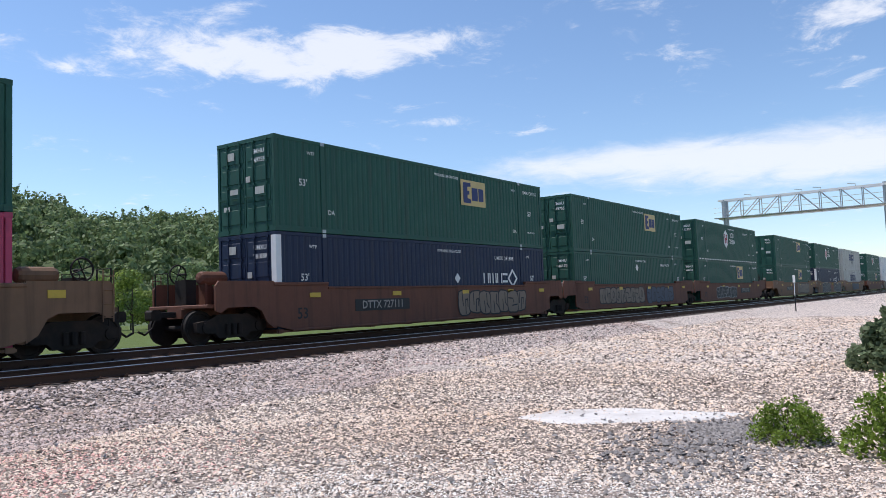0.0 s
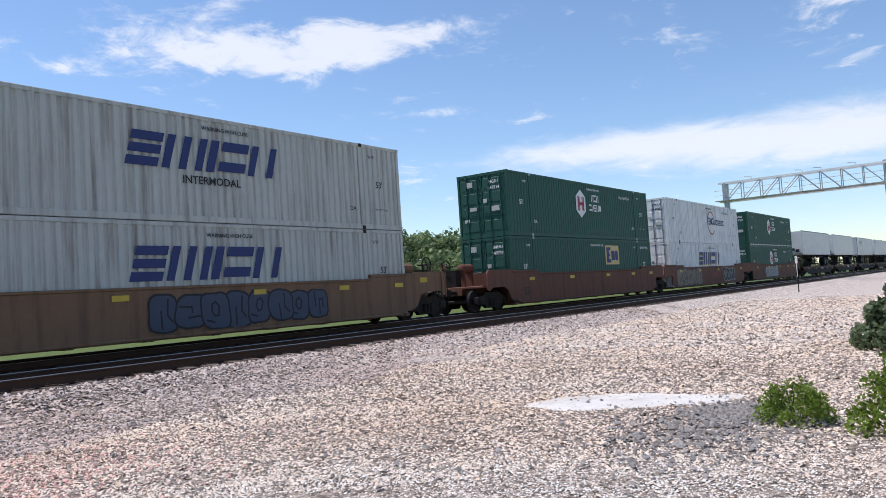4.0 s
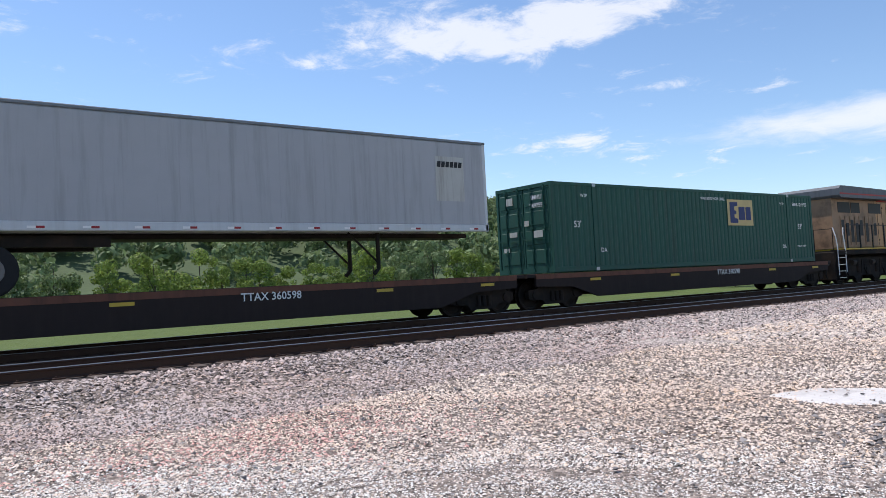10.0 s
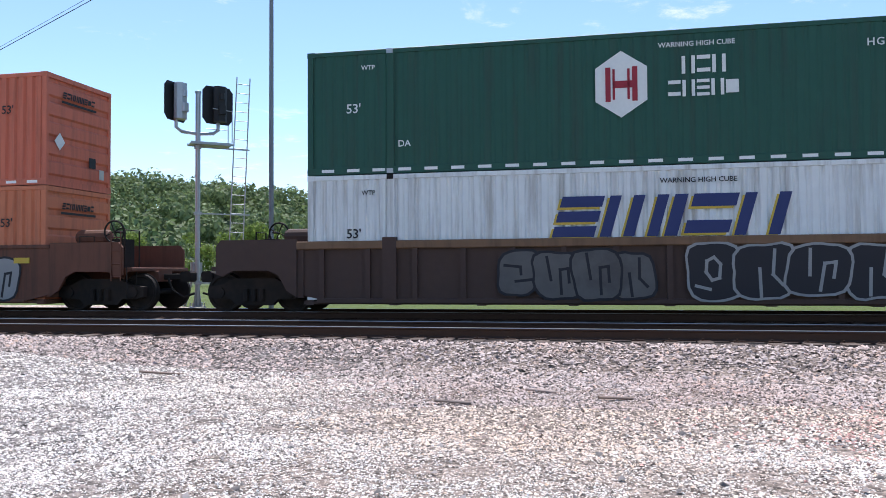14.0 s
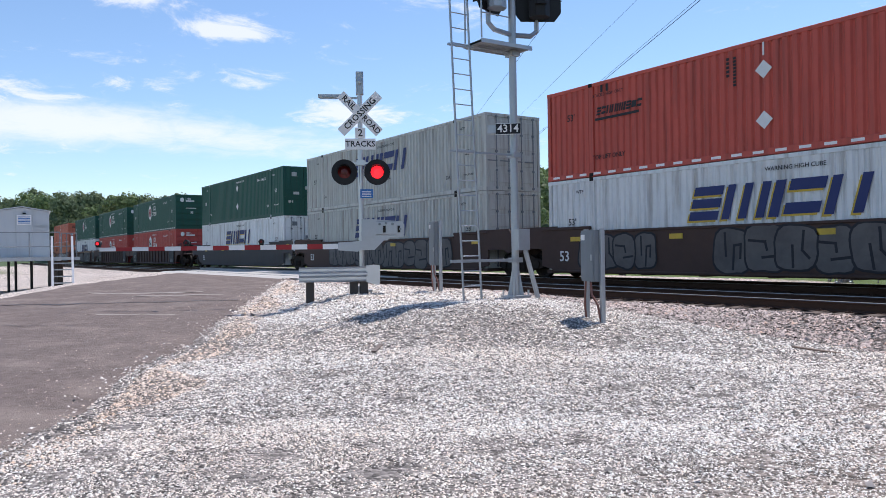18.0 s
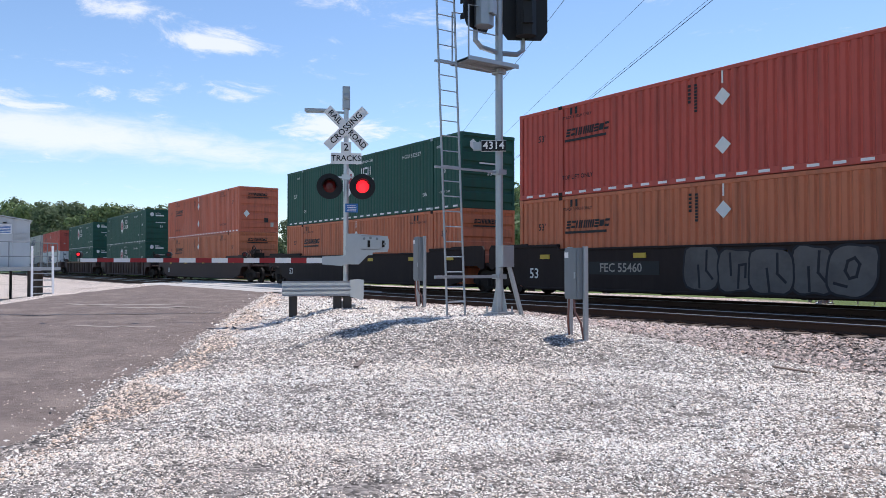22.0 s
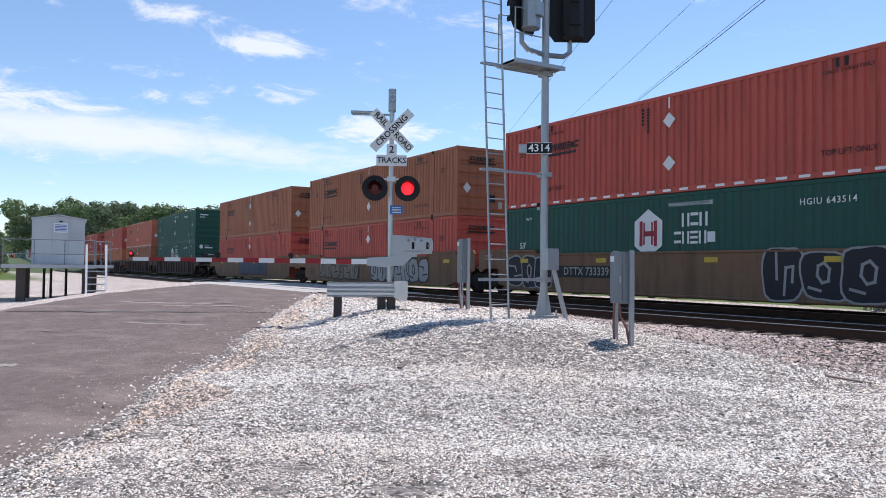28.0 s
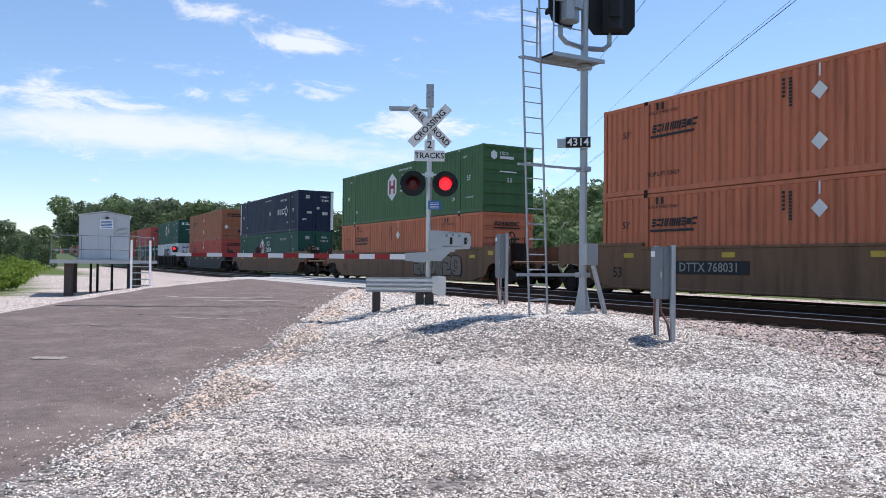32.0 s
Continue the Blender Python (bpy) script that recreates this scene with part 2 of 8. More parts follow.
FLAG = [material("faded red flag paint", (0.20, 0.035, 0.035), 0.6, 0.0, 0.2, 6), material("faded white flag paint", (0.36, 0.33, 0.29), 0.6, 0.0, 0.2, 6), material("faded blue flag paint", (0.035, 0.05, 0.075), 0.6, 0.0, 0.2, 6)]
LOCO_STRIPE = material("red pinstripe paint", (0.38, 0.03, 0.03), 0.55, 0.0, 0.1, 8)
GLASS_DARK = material("dark cab glass", (0.01, 0.012, 0.014), 0.08, 0.0, 0.05, 5, spec=0.7)
RAIL_SIDE = material("rust-brown rail flank", (0.075, 0.038, 0.024), 0.85, 0.2, 0.25, 20)
RAIL_TOP = material("polished rail head", (0.42, 0.40, 0.38), 0.34, 1.0, 0.06, 20)
TIE = material("weathered creosoted tie", (0.115, 0.085, 0.07), 0.9, 0.0, 0.3, 9, (0.2, 0.17, 0.15, 0.5), each=0.25)
CONCRETE = material("sun-bleached concrete", (0.50, 0.47, 0.44), 0.85, 0.0, 0.15, 7, (0.3, 0.27, 0.25, 0.4), False, 0.3, 60)
WOOD_POST = material("grey weathered timber", (0.085, 0.07, 0.06), 0.85, 0.0, 0.3, 10)
LENS_ON = material("lit red signal lens", (0.5, 0.02, 0.02), 0.3, 0.0, 0.03, 10, emit=(1.0, 0.012, 0.02, 2.2))
LENS_OFF = material("unlit red signal lens", (0.10, 0.008, 0.008), 0.25, 0.0, 0.03, 10)
STRIPE_RED = material("red reflective sheet", (0.33, 0.015, 0.02), 0.45, 0.0, 0.05, 10)
HUT = material("white painted sheet metal", (0.55, 0.57, 0.58), 0.5, 0.1, 0.06, 5, (0.35, 0.34, 0.32, 0.35), True)
LEAF = {
    "willow": material("pale green leaves", (0.22, 0.29, 0.07), 0.6, 0.0, 0.3, 3, island=0.35, spec=0.2, glow_through=0.42),
    # Oak and hill greens are lightened: distance haze put into the leaf colour.
    "oak": material("haze-paled green leaves", (0.145, 0.188, 0.10), 0.6, 0.0, 0.3, 3, island=0.35, spec=0.2, glow_through=0.4),
    "hill": material("hillside wood leaves", (0.18, 0.24, 0.105), 0.65, 0.0, 0.3, 0.4, island=0.35, spec=0.2, glow_through=0.32),
    "weed": material("fresh weed leaves", (0.175, 0.25, 0.04), 0.55, 0.0, 0.3, 6, island=0.35, spec=0.25, glow_through=0.45),
}
BARK = material("grey-brown bark", (0.085, 0.065, 0.05), 0.9, 0.0, 0.3, 10, bump=0.4, bump_scale=25)
def stone_material(name, base, warm, dark):
    """Crushed stone: every chip its own shade, with broad warm stains over the heap."""
    mat = bpy.data.materials.new(name)
    mat.use_nodes = True
    nt = mat.node_tree
    N, L = nt.nodes.new, nt.links.new
    p = nt.nodes["Principled BSDF"]
    p.inputs["Roughness"].default_value, p.inputs["Specular IOR Level"].default_value = 0.85, 0.2
    geo, ramp, co = N("ShaderNodeNewGeometry"), N("ShaderNodeValToRGB"), N("ShaderNodeTexCoord")
    shades = [(0.0, dark), (0.19, tuple(0.38 * c for c in base)), (0.38, tuple(0.90 * c for c in base)), (0.56, tuple(1.05 * c for c in base)), (0.85, tuple(min(0.9, 1.3 * c) for c in base)), (1.0, warm)]
    el = ramp.color_ramp.elements
    for k, (at, c) in enumerate(shades):
        e = el[k] if k < 2 else el.new(at)
        e.position, e.color = at, (*c, 1)
    L(geo.outputs["Random Per Island"], ramp.inputs[0])
    col = ramp.outputs[0]
    for scale, lo, hi, amount, tint in ((0.28, 0.42, 0.70, 0.55, tuple(0.5 + 0.5 * w / max(warm) for w in warm)), (0.9, 0.50, 0.80, 0.4, (0.66, 0.62, 0.62)), (45.0, 0.40, 0.70, 0.3, (0.55, 0.53, 0.5))):
        n, m, x = N("ShaderNodeTexNoise"), N("ShaderNodeMapRange"), N("ShaderNodeMix")
        n.inputs["Scale"].default_value, n.inputs["Detail"].default_value = scale, 4
        m.inputs["From Min"].default_value, m.inputs["From Max"].default_value, m.inputs["To Max"].default_value = lo, hi, amount
        x.data_type, x.blend_type = "RGBA", "MULTIPLY"
        L(co.outputs["Object"], n.inputs["Vector"]), L(n.outputs[0], m.inputs["Value"]), L(m.outputs[0], x.inputs["Factor"])
        L(col, x.inputs["A"])
        x.inputs["B"].default_value = (*tint, 1)
        col = x.outputs["Result"]
    L(col, p.inputs["Base Color"])
    return mat


STONES = {
    "pale": stone_material("pale crushed limestone", (0.81, 0.735, 0.67), (0.78, 0.63, 0.50), (0.09, 0.08, 0.075)),
    "pink": stone_material("pinkish granite ballast", (0.69, 0.58, 0.495), (0.72, 0.54, 0.39), (0.14, 0.11, 0.10)),
    "shoulder": stone_material("mauve-grey track ballast", (0.52, 0.44, 0.41), (0.56, 0.40, 0.32), (0.07, 0.06, 0.055)),
    "dark": material("dark grey ballast", (0.235, 0.215, 0.205), 0.8, 0.0, 0.3, 30, island=0.4, spec=0.25),
}


# ---- builders ----
class Shape:
    """Collects vertices and faces; mesh() makes the mesh."""

    def __init__(self):
        self.v, self.f = [], []

    def add(self, verts, faces):
        n = len(self.v)
        self.v += [tuple(p) for p in verts]
        self.f += [tuple(i + n for i in face) for face in faces]
        return self

    def box(self, x0, x1, y0, y1, z0, z1, b=0.0):
        """A box; b: bevel of the edges that run along the longest way."""
        if not b:
            return self.add([(x, y, z) for x in (x0, x1) for y in (y0, y1) for z in (z0, z1)],
                            [(0, 1, 3, 2), (4, 6, 7, 5), (0, 4, 5, 1), (2, 3, 7, 6), (0, 2, 6, 4), (1, 5, 7, 3)])
        d = (x1 - x0, y1 - y0, z1 - z0)
        k = d.index(max(d))
        lo, hi = (x0, y0, z0), (x1, y1, z1)
        i, j = [a for a in range(3) if a != k]
        if (i, j) == (0, 2):
            i, j = 2, 0
        a0, a1, c0, c1 = lo[i], hi[i], lo[j], hi[j]
        ring = [(a0 + b, c0), (a1 - b, c0), (a1, c0 + b), (a1, c1 - b), (a1 - b, c1), (a0 + b, c1), (a0, c1 - b), (a0, c0 + b)]
        verts = []
        for e in (lo[k], hi[k]):
            for p, q in ring:
                w = [0, 0, 0]
                w[k], w[i], w[j] = e, p, q
                verts.append(w)
        return self.add(verts, [tuple(range(7, -1, -1)), tuple(range(8, 16))] + [(n, (n + 1) % 8, 8 + (n + 1) % 8, 8 + n) for n in range(8)])

    def rod(self, p, q, r, n=8, r2=None):
        p, q = Vector(p), Vector(q)
        r2 = r if r2 is None else r2
        d = (q - p).normalized()
        a = d.orthogonal().normalized()
        c = d.cross(a)
        verts = [p + (a * math.cos(2 * math.pi * k / n) + c * math.sin(2 * math.pi * k / n)) * r for k in range(n)]
        verts += [q + (a * math.cos(2 * math.pi * k / n) + c * math.sin(2 * math.pi * k / n)) * r2 for k in range(n)]
        return self.add(verts, [(k, (k + 1) % n, n + (k + 1) % n, n + k) for k in range(n)] + [tuple(range(n - 1, -1, -1)), tuple(range(n, 2 * n))])

    def pipe(self, points, r, n=6):
        """A bent tube in one piece."""
        pts = [Vector(p) for p in points]
        m = len(pts)
        a = None
        verts = []
        for i, p in enumerate(pts):
            d = (pts[min(i + 1, m - 1)] - pts[max(i - 1, 0)]).normalized()
            a = d.orthogonal().normalized() if a is None else (a - d * a.dot(d)).normalized()
            c = d.cross(a)
            verts += [p + (a * math.cos(2 * math.pi * k / n) + c * math.sin(2 * math.pi * k / n)) * r for k in range(n)]
        faces = [(i * n + k, i * n + (k + 1) % n, (i + 1) * n + (k + 1) % n, (i + 1) * n + k) for i in range(m - 1) for k in range(n)]
        return self.add(verts, faces + [tuple(range(n - 1, -1, -1)), tuple(range((m - 1) * n, m * n))])

    def slab(self, poly, y0, y1):
        """A polygon in x and z, counter-clockwise seen from -y, drawn from y0 to y1 (y0 nearer)."""
        n = len(poly)
        verts = [(x, y0, z) for x, z in poly] + [(x, y1, z) for x, z in poly]
        return self.add(verts, [tuple(range(n)), tuple(range(2 * n - 1, n - 1, -1))] + [((k + 1) % n, k, n + k, n + (k + 1) % n) for k in range(n)])

    def sheet(self, poly, y):
        """A flat polygon in x and z that faces -y."""
        return self.add([(x, y, z) for x, z in poly], [tuple(range(len(poly)))])

    def lathe(self, profile, centre, axis="y", n=20):
        """Rings of (radius, along) about an axis through centre."""
        c = Vector(centre)
        rings = []
        for r, a in profile:
            ring = []
            for k in range(n):
                u, w = r * math.cos(2 * math.pi * k / n), r * math.sin(2 * math.pi * k / n)
                ring.append(c + Vector({"y": (u, a, w), "z": (u, w, a), "x": (a, u, w)}[axis]))
            rings += ring
        m = len(profile)
        faces = [(i * n + k, i * n + (k + 1) % n, (i + 1) * n + (k + 1) % n, (i + 1) * n + k) for i in range(m - 1) for k in range(n)]
        return self.add(rings, faces + [tuple(range(n - 1, -1, -1)), tuple(range((m - 1) * n, m * n))])

    def mesh(self, name="part", fix=True):
        me = bpy.data.meshes.new(name)
        me.from_pydata(self.v, [], self.f)
        if fix:
            bm = bmesh.new()
            bm.from_mesh(me)
            bmesh.ops.recalc_face_normals(bm, faces=bm.faces)
            bm.to_mesh(me)
            bm.free()
        return me


def thing(name, label, category, group="", kind="", at=None):
    ob = tagged(new(name), label, category, group, kind)
    if at is not None:
        ob.matrix_basis = at
    return ob


def part(name, shape, mat, parent, label="", at=None):
    """One mesh object under a thing or a part. shape: a Shape or a finished mesh."""
    me = shape if isinstance(shape, bpy.types.Mesh) else shape.mesh(name)
    if not me.materials:
        me.materials.append(mat)
    ob = new(name, me)
    ob.parent = parent
    if at is not None:
        ob.matrix_basis = at
    if label:
        ob["label"] = label
    return ob


TEXTS = {}


def lettering(text, size, mat, spacing=1.0):
    """A flat mesh of text in the built-in font, centred, upright, facing -y."""
    key = (text, size, mat.name, spacing)
    if key not in TEXTS:
        cu = bpy.data.curves.new("text", "FONT")
        cu.body, cu.size, cu.align_x, cu.align_y, cu.resolution_u, cu.offset = text, size, "CENTER", "CENTER", 2, 0.014 * size
        cu.space_character = spacing
        ob = bpy.data.objects.new("text", cu)
        scene.collection.objects.link(ob)
        me = bpy.data.meshes.new_from_object(ob)
        bpy.data.objects.remove(ob)
        me.transform(pose(0, 0, 0, 90))
        me.materials.clear()
        me.materials.append(mat)
        TEXTS[key] = me
    return TEXTS[key]


def smooth(a, b, x):
    t = min(max((x - a) / (b - a), 0.0), 1.0)
    return t * t * (3 - 2 * t)


# ---- ground ----
NEAR_Y, FAR_Y = 13.73, 18.37  # centre lines of the two tracks
ROAD_DIR = Vector((-0.89, 0.456)).normalized()
ROAD_SIDE = Vector((ROAD_DIR.y, -ROAD_DIR.x))  # towards the tracks
ROAD_EDGE = Vector((-6.2, 0.47))  # a point of the edge nearer the tracks
ROAD_WIDTH = 7.4


def road_uv(x, y):
    d = Vector((x, y)) - ROAD_EDGE
    return d.dot(ROAD_DIR), d.dot(ROAD_SIDE)  # along; beyond the edge, minus: on the road


def ground_z(x, y):
    z = -0.48
    z += 0.47 * smooth(-5.0, -14.0, x) * smooth(1.0, 8.5, y) * smooth(-60, -45, x)
    u, w = road_uv(x, y)
    on = smooth(2.5, 0.3, w) * smooth(-ROAD_WIDTH - 2.5, -ROAD_WIDTH - 0.3, w)
    z += on * (-0.47 + 0.45 * smooth(3, 26, u) - z)
    z += 0.17 * math.exp(-((x + 10.6) ** 2 + (y - 8.0) ** 2) / 2.4)
    bed = smooth(10.9, 12.35, y) * smooth(21.9, 20.3, y)
    z += bed * (-0.20 - z)
    z -= 0.55 * smooth(21.0, 25.5, y)
    z -= 0.5 * smooth(-31, -40, x) * smooth(0.5, -6.0, y)
    z -= 0.5 * smooth(9, 20, x) * smooth(1.5, -2.5, y)
    if y < 10.9:
        z += 0.035 * noise.noise((x * 0.5, y * 0.5, 0)) + 0.02 * noise.noise((x * 1.7, y * 1.7, 3))
    return z


def steps(a, b, fine, reach):
    """Grid lines: fine between a and b, wider and wider out to reach."""
    lines = list(np.arange(a, b + fine / 2, fine))
    d, x = fine, b
    while x < reach:
        d *= 1.3
        x += d
        lines.append(x)
    d, x = fine, a
    while x > -reach:
        d *= 1.3
        x -= d
        lines.insert(0, x)
    return lines


def ground_material():
    mat = bpy.data.materials.new("gravel, ballast and meadow")
    mat.use_nodes = True
    nt = mat.node_tree
    N, L = nt.nodes.new, nt.links.new
    p = nt.nodes["Principled BSDF"]
    p.inputs["Roughness"].default_value, p.inputs["Specular IOR Level"].default_value = 0.9, 0.2
    co, sep = N("ShaderNodeTexCoord"), N("ShaderNodeSeparateXYZ")
    L(co.outputs["Object"], sep.inputs[0])

    def noise_tex(scale, detail=4, rough=0.55):
        n = N("ShaderNodeTexNoise")
        n.inputs["Scale"].default_value, n.inputs["Detail"].default_value, n.inputs["Roughness"].default_value = scale, detail, rough
        L(co.outputs["Object"], n.inputs["Vector"])
        return n.outputs[0]

    def op(kind, a, b=0.0, c=0.0, clamp=False):
        n = N("ShaderNodeMath")
        n.operation, n.use_clamp = kind, clamp
        for k, v in enumerate((a, b, c)):
            if isinstance(v, (int, float)):
                n.inputs[k].default_value = v
            else:
                L(v, n.inputs[k])
        return n.outputs[0]

    def step(v, a, b):
        n = N("ShaderNodeMapRange")
        n.interpolation_type = "SMOOTHSTEP"
        n.inputs["From Min"].default_value, n.inputs["From Max"].default_value = a, b
        L(v, n.inputs["Value"])
        return n.outputs[0]

    def blend(f, a, b):
        n = N("ShaderNodeMix")
        n.data_type = "RGBA"
        for s, v in (("Factor", f), ("A", a), ("B", b)):
            if isinstance(v, tuple):
                n.inputs[s].default_value = (*v, 1)
            else:
                L(v, n.inputs[s])
        return n.outputs["Result"]

    x, y, z = sep.outputs
    wob = op("MULTIPLY_ADD", noise_tex(0.45), 5.0, -2.5)
    vor = N("ShaderNodeTexVoronoi")
    vor.inputs["Scale"].default_value = 24
    L(co.outputs["Object"], vor.inputs["Vector"])
    hsv = N("ShaderNodeSeparateColor")
    L(vor.outputs["Color"], hsv.inputs[0])
    pebble = op("MULTIPLY_ADD", hsv.outputs[0], 1.3, 0.30)
    # Base under the loose stones: shade of their gaps put into a darker colour.
    pale = blend(noise_tex(0.8), (0.25, 0.22, 0.20), (0.18, 0.158, 0.145))
    pink = blend(noise_tex(0.6), (0.3, 0.24, 0.2), (0.22, 0.178, 0.15))
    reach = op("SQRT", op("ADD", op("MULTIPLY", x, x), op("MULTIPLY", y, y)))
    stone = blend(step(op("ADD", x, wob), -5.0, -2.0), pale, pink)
    # Past the stone layer: plain gravel tone, without that gap shade.
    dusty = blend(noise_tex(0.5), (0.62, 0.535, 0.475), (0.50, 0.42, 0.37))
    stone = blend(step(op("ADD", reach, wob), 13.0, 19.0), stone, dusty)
    stained = blend(step(noise_tex(0.35), 0.60, 0.76), stone, (0.22, 0.16, 0.125))
    mul = N("ShaderNodeMix")
    mul.data_type, mul.blend_type = "RGBA", "MULTIPLY"
    mul.inputs["Factor"].default_value = 1.0
    L(stained, mul.inputs["A"])
    comb = N("ShaderNodeCombineColor")
    for k in range(3):
        L(pebble, comb.inputs[k])
    L(comb.outputs[0], mul.inputs["B"])
    bed = op("MULTIPLY", step(y, 12.2, 12.6), step(y, 20.8, 20.2))
    stones = blend(bed, mul.outputs["Result"], (0.085, 0.07, 0.065))
    grass = blend(noise_tex(2.2, 8, 0.8), (0.055, 0.085, 0.022), blend(noise_tex(0.25, 6, 0.7), (0.20, 0.235, 0.06), (0.10, 0.15, 0.035)))
    meadow = step(op("ADD", y, op("MULTIPLY", wob, 0.3)), 21.2, 22.2)
    back = op("MULTIPLY", step(op("ADD", x, wob), -33.0, -37.0), step(op("ADD", y, wob), 2.0, -1.0))
    west = op("MULTIPLY", step(x, -70.0, -85.0), step(y, 8.0, 4.0))
    away = op("MAXIMUM", step(op("ADD", y, wob), -13.0, -17.0), op("MULTIPLY", step(x, 15.0, 19.0), step(op("ADD", y, op("MULTIPLY", wob, 0.3)), 1.2, -0.3)))
    green = op("MAXIMUM", op("MAXIMUM", op("MAXIMUM", meadow, back), west), away)
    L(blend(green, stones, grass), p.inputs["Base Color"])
    bump = N("ShaderNodeBump")
    bump.inputs["Strength"].default_value, bump.inputs["Distance"].default_value = 0.9, 0.03
    L(vor.outputs["Distance"], bump.inputs["Height"])
    bump.invert = True
    L(bump.outputs[0], p.inputs["Normal"])
    return mat


def build_ground():
    xs, ys = steps(-34, 22, 0.4, 3500), steps(-12, 24, 0.35, 3500)
    nx, ny = len(xs), len(ys)
    verts = [(x, y, ground_z(x, y)) for y in ys for x in xs]
    faces = [(j * nx + i, j * nx + i + 1, (j + 1) * nx + i + 1, (j + 1) * nx + i) for j in range(ny - 1) for i in range(nx - 1)]
    me = bpy.data.meshes.new("ground")
    me.from_pydata(verts, [], faces)
    me.shade_smooth()
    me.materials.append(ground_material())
    tagged(new("ground", me), "pale and pinkish gravel with meadow beyond the tracks", "ground", kind="structure")


build_ground()


def build_road():
    """A worn asphalt road that crosses the tracks at a slant, its edges ragged."""
    mat = material("worn pinkish-grey asphalt", (0.180, 0.139, 0.123), 0.88, 0.0, 0.85, 60, (0.30, 0.242, 0.208, 0.8), False, 0.8, 110, spec=0.25)
    rows, cols = 150, 14
    verts, faces = [], []
    for i in range(rows + 1):
        u = -22 + i * 0.42
        for j in range(cols + 1):
            w = -ROAD_WIDTH * j / cols
            if j == 0:
                w += 0.25 * noise.noise((u * 0.35, 1, 0)) + 0.09 * noise.noise((u * 1.6, 2, 0)) + 0.6 * smooth(-2, -14, u)
            if j == cols:
                w += 0.4 * noise.noise((u * 0.4, 5, 0))
            q = ROAD_EDGE + ROAD_DIR * u + ROAD_SIDE * w
            z = ground_z(q.x, q.y) + (0.035 if 0 < j < cols else -0.02)
            verts.append((q.x, q.y, z))
    for i in range(rows):
        for j in range(cols):
            a = i * (cols + 1) + j
            if verts[a][1] < 12.2 and verts[a + cols + 2][1] < 12.2:
                faces.append((a, a + 1, a + cols + 2, a + cols + 1))
    me = bpy.data.meshes.new("road")
    me.from_pydata(verts, [], faces)
    me.shade_smooth()
    me.materials.append(mat)
    road = tagged(new("road", me), "worn pinkish-grey asphalt road with ragged gravel edges", "road", kind="structure")
    # a tar-sealed joint across it and pale scuffs
    sh = Shape()
    for u0, w0, w1 in ((14.2, -6.8, -0.5),):
        for k in range(24):
            a, b = w0 + (w1 - w0) * k / 24, w0 + (w1 - w0) * (k + 1) / 24
            pts = []
            for uu, ww in ((u0, a), (u0 + 0.1, a), (u0 + 0.1, b), (u0, b)):
                q = ROAD_EDGE + ROAD_DIR * (uu + 0.05 * math.sin(ww * 2)) + ROAD_SIDE * ww
                pts.append((q.x, q.y, ground_z(q.x, q.y) + 0.047))
            sh.add(pts, [(0, 1, 2, 3)])
    rc = random.Random(31)
    tar = material("black crack filler", (0.045, 0.038, 0.036), 0.6, 0.0, 0.2, 8)
    scuff = material("pale ground-in grit", (0.31, 0.265, 0.235), 0.9, 0.0, 0.3, 20)

    def strip(name, pts, wide, mat, lift):
        ln = Shape()
        both = []
        for i, (uu, ww) in enumerate(pts):
            h = wide * (0.5 + 0.5 * noise.noise((i * 0.9, uu, ww))) + wide * 0.3
            for e in (-h, h):
                q = ROAD_EDGE + ROAD_DIR * (uu + e) + ROAD_SIDE * ww
                both.append((q.x, q.y, ground_z(q.x, q.y) + lift))
        part(name, ln.add(both, [(2 * i, 2 * i + 1, 2 * i + 3, 2 * i + 2) for i in range(len(pts) - 1)]), mat, road)

    for u0, w0, w1 in ((9.5, -7.0, -2.8), (1.0, -7.0, -3.8)):
        n = 30
        strip("crack", [(u0 + 0.5 * noise.noise((k * 0.25, u0, 0)) + 0.12 * noise.noise((k * 1.1, u0, 4)), w0 + (w1 - w0) * k / n) for k in range(n + 1)], 0.018, tar, 0.041)
    for _ in range(12):
        u0, w0, l = rc.uniform(-2, 20), rc.uniform(-6.8, -0.6), rc.uniform(0.1, 0.3)
        strip("scuff", [(u0 + 0.03 * noise.noise((k, u0, 0)), w0 + l * k / 6) for k in range(7)], rc.uniform(0.015, 0.05), scuff, 0.043)
    for u0, w0, l, wide in ((17.5, -5.2, 3.2, 0.22), (16.2, -3.6, 2.4, 0.14), (11.4, -3.0, 1.6, 0.09), (5.2, -2.9, 0.5, 0.13)):
        strip("dust_streak", [(u0 + 0.15 * noise.noise((k * 0.4, u0, 0)), w0 + l * k / 14) for k in range(15)], wide, scuff, 0.042)
    part("tar_joint", sh, material("black tar seal", (0.03, 0.026, 0.026), 0.5, 0.0, 0.2, 8), road)
    return road


build_road()


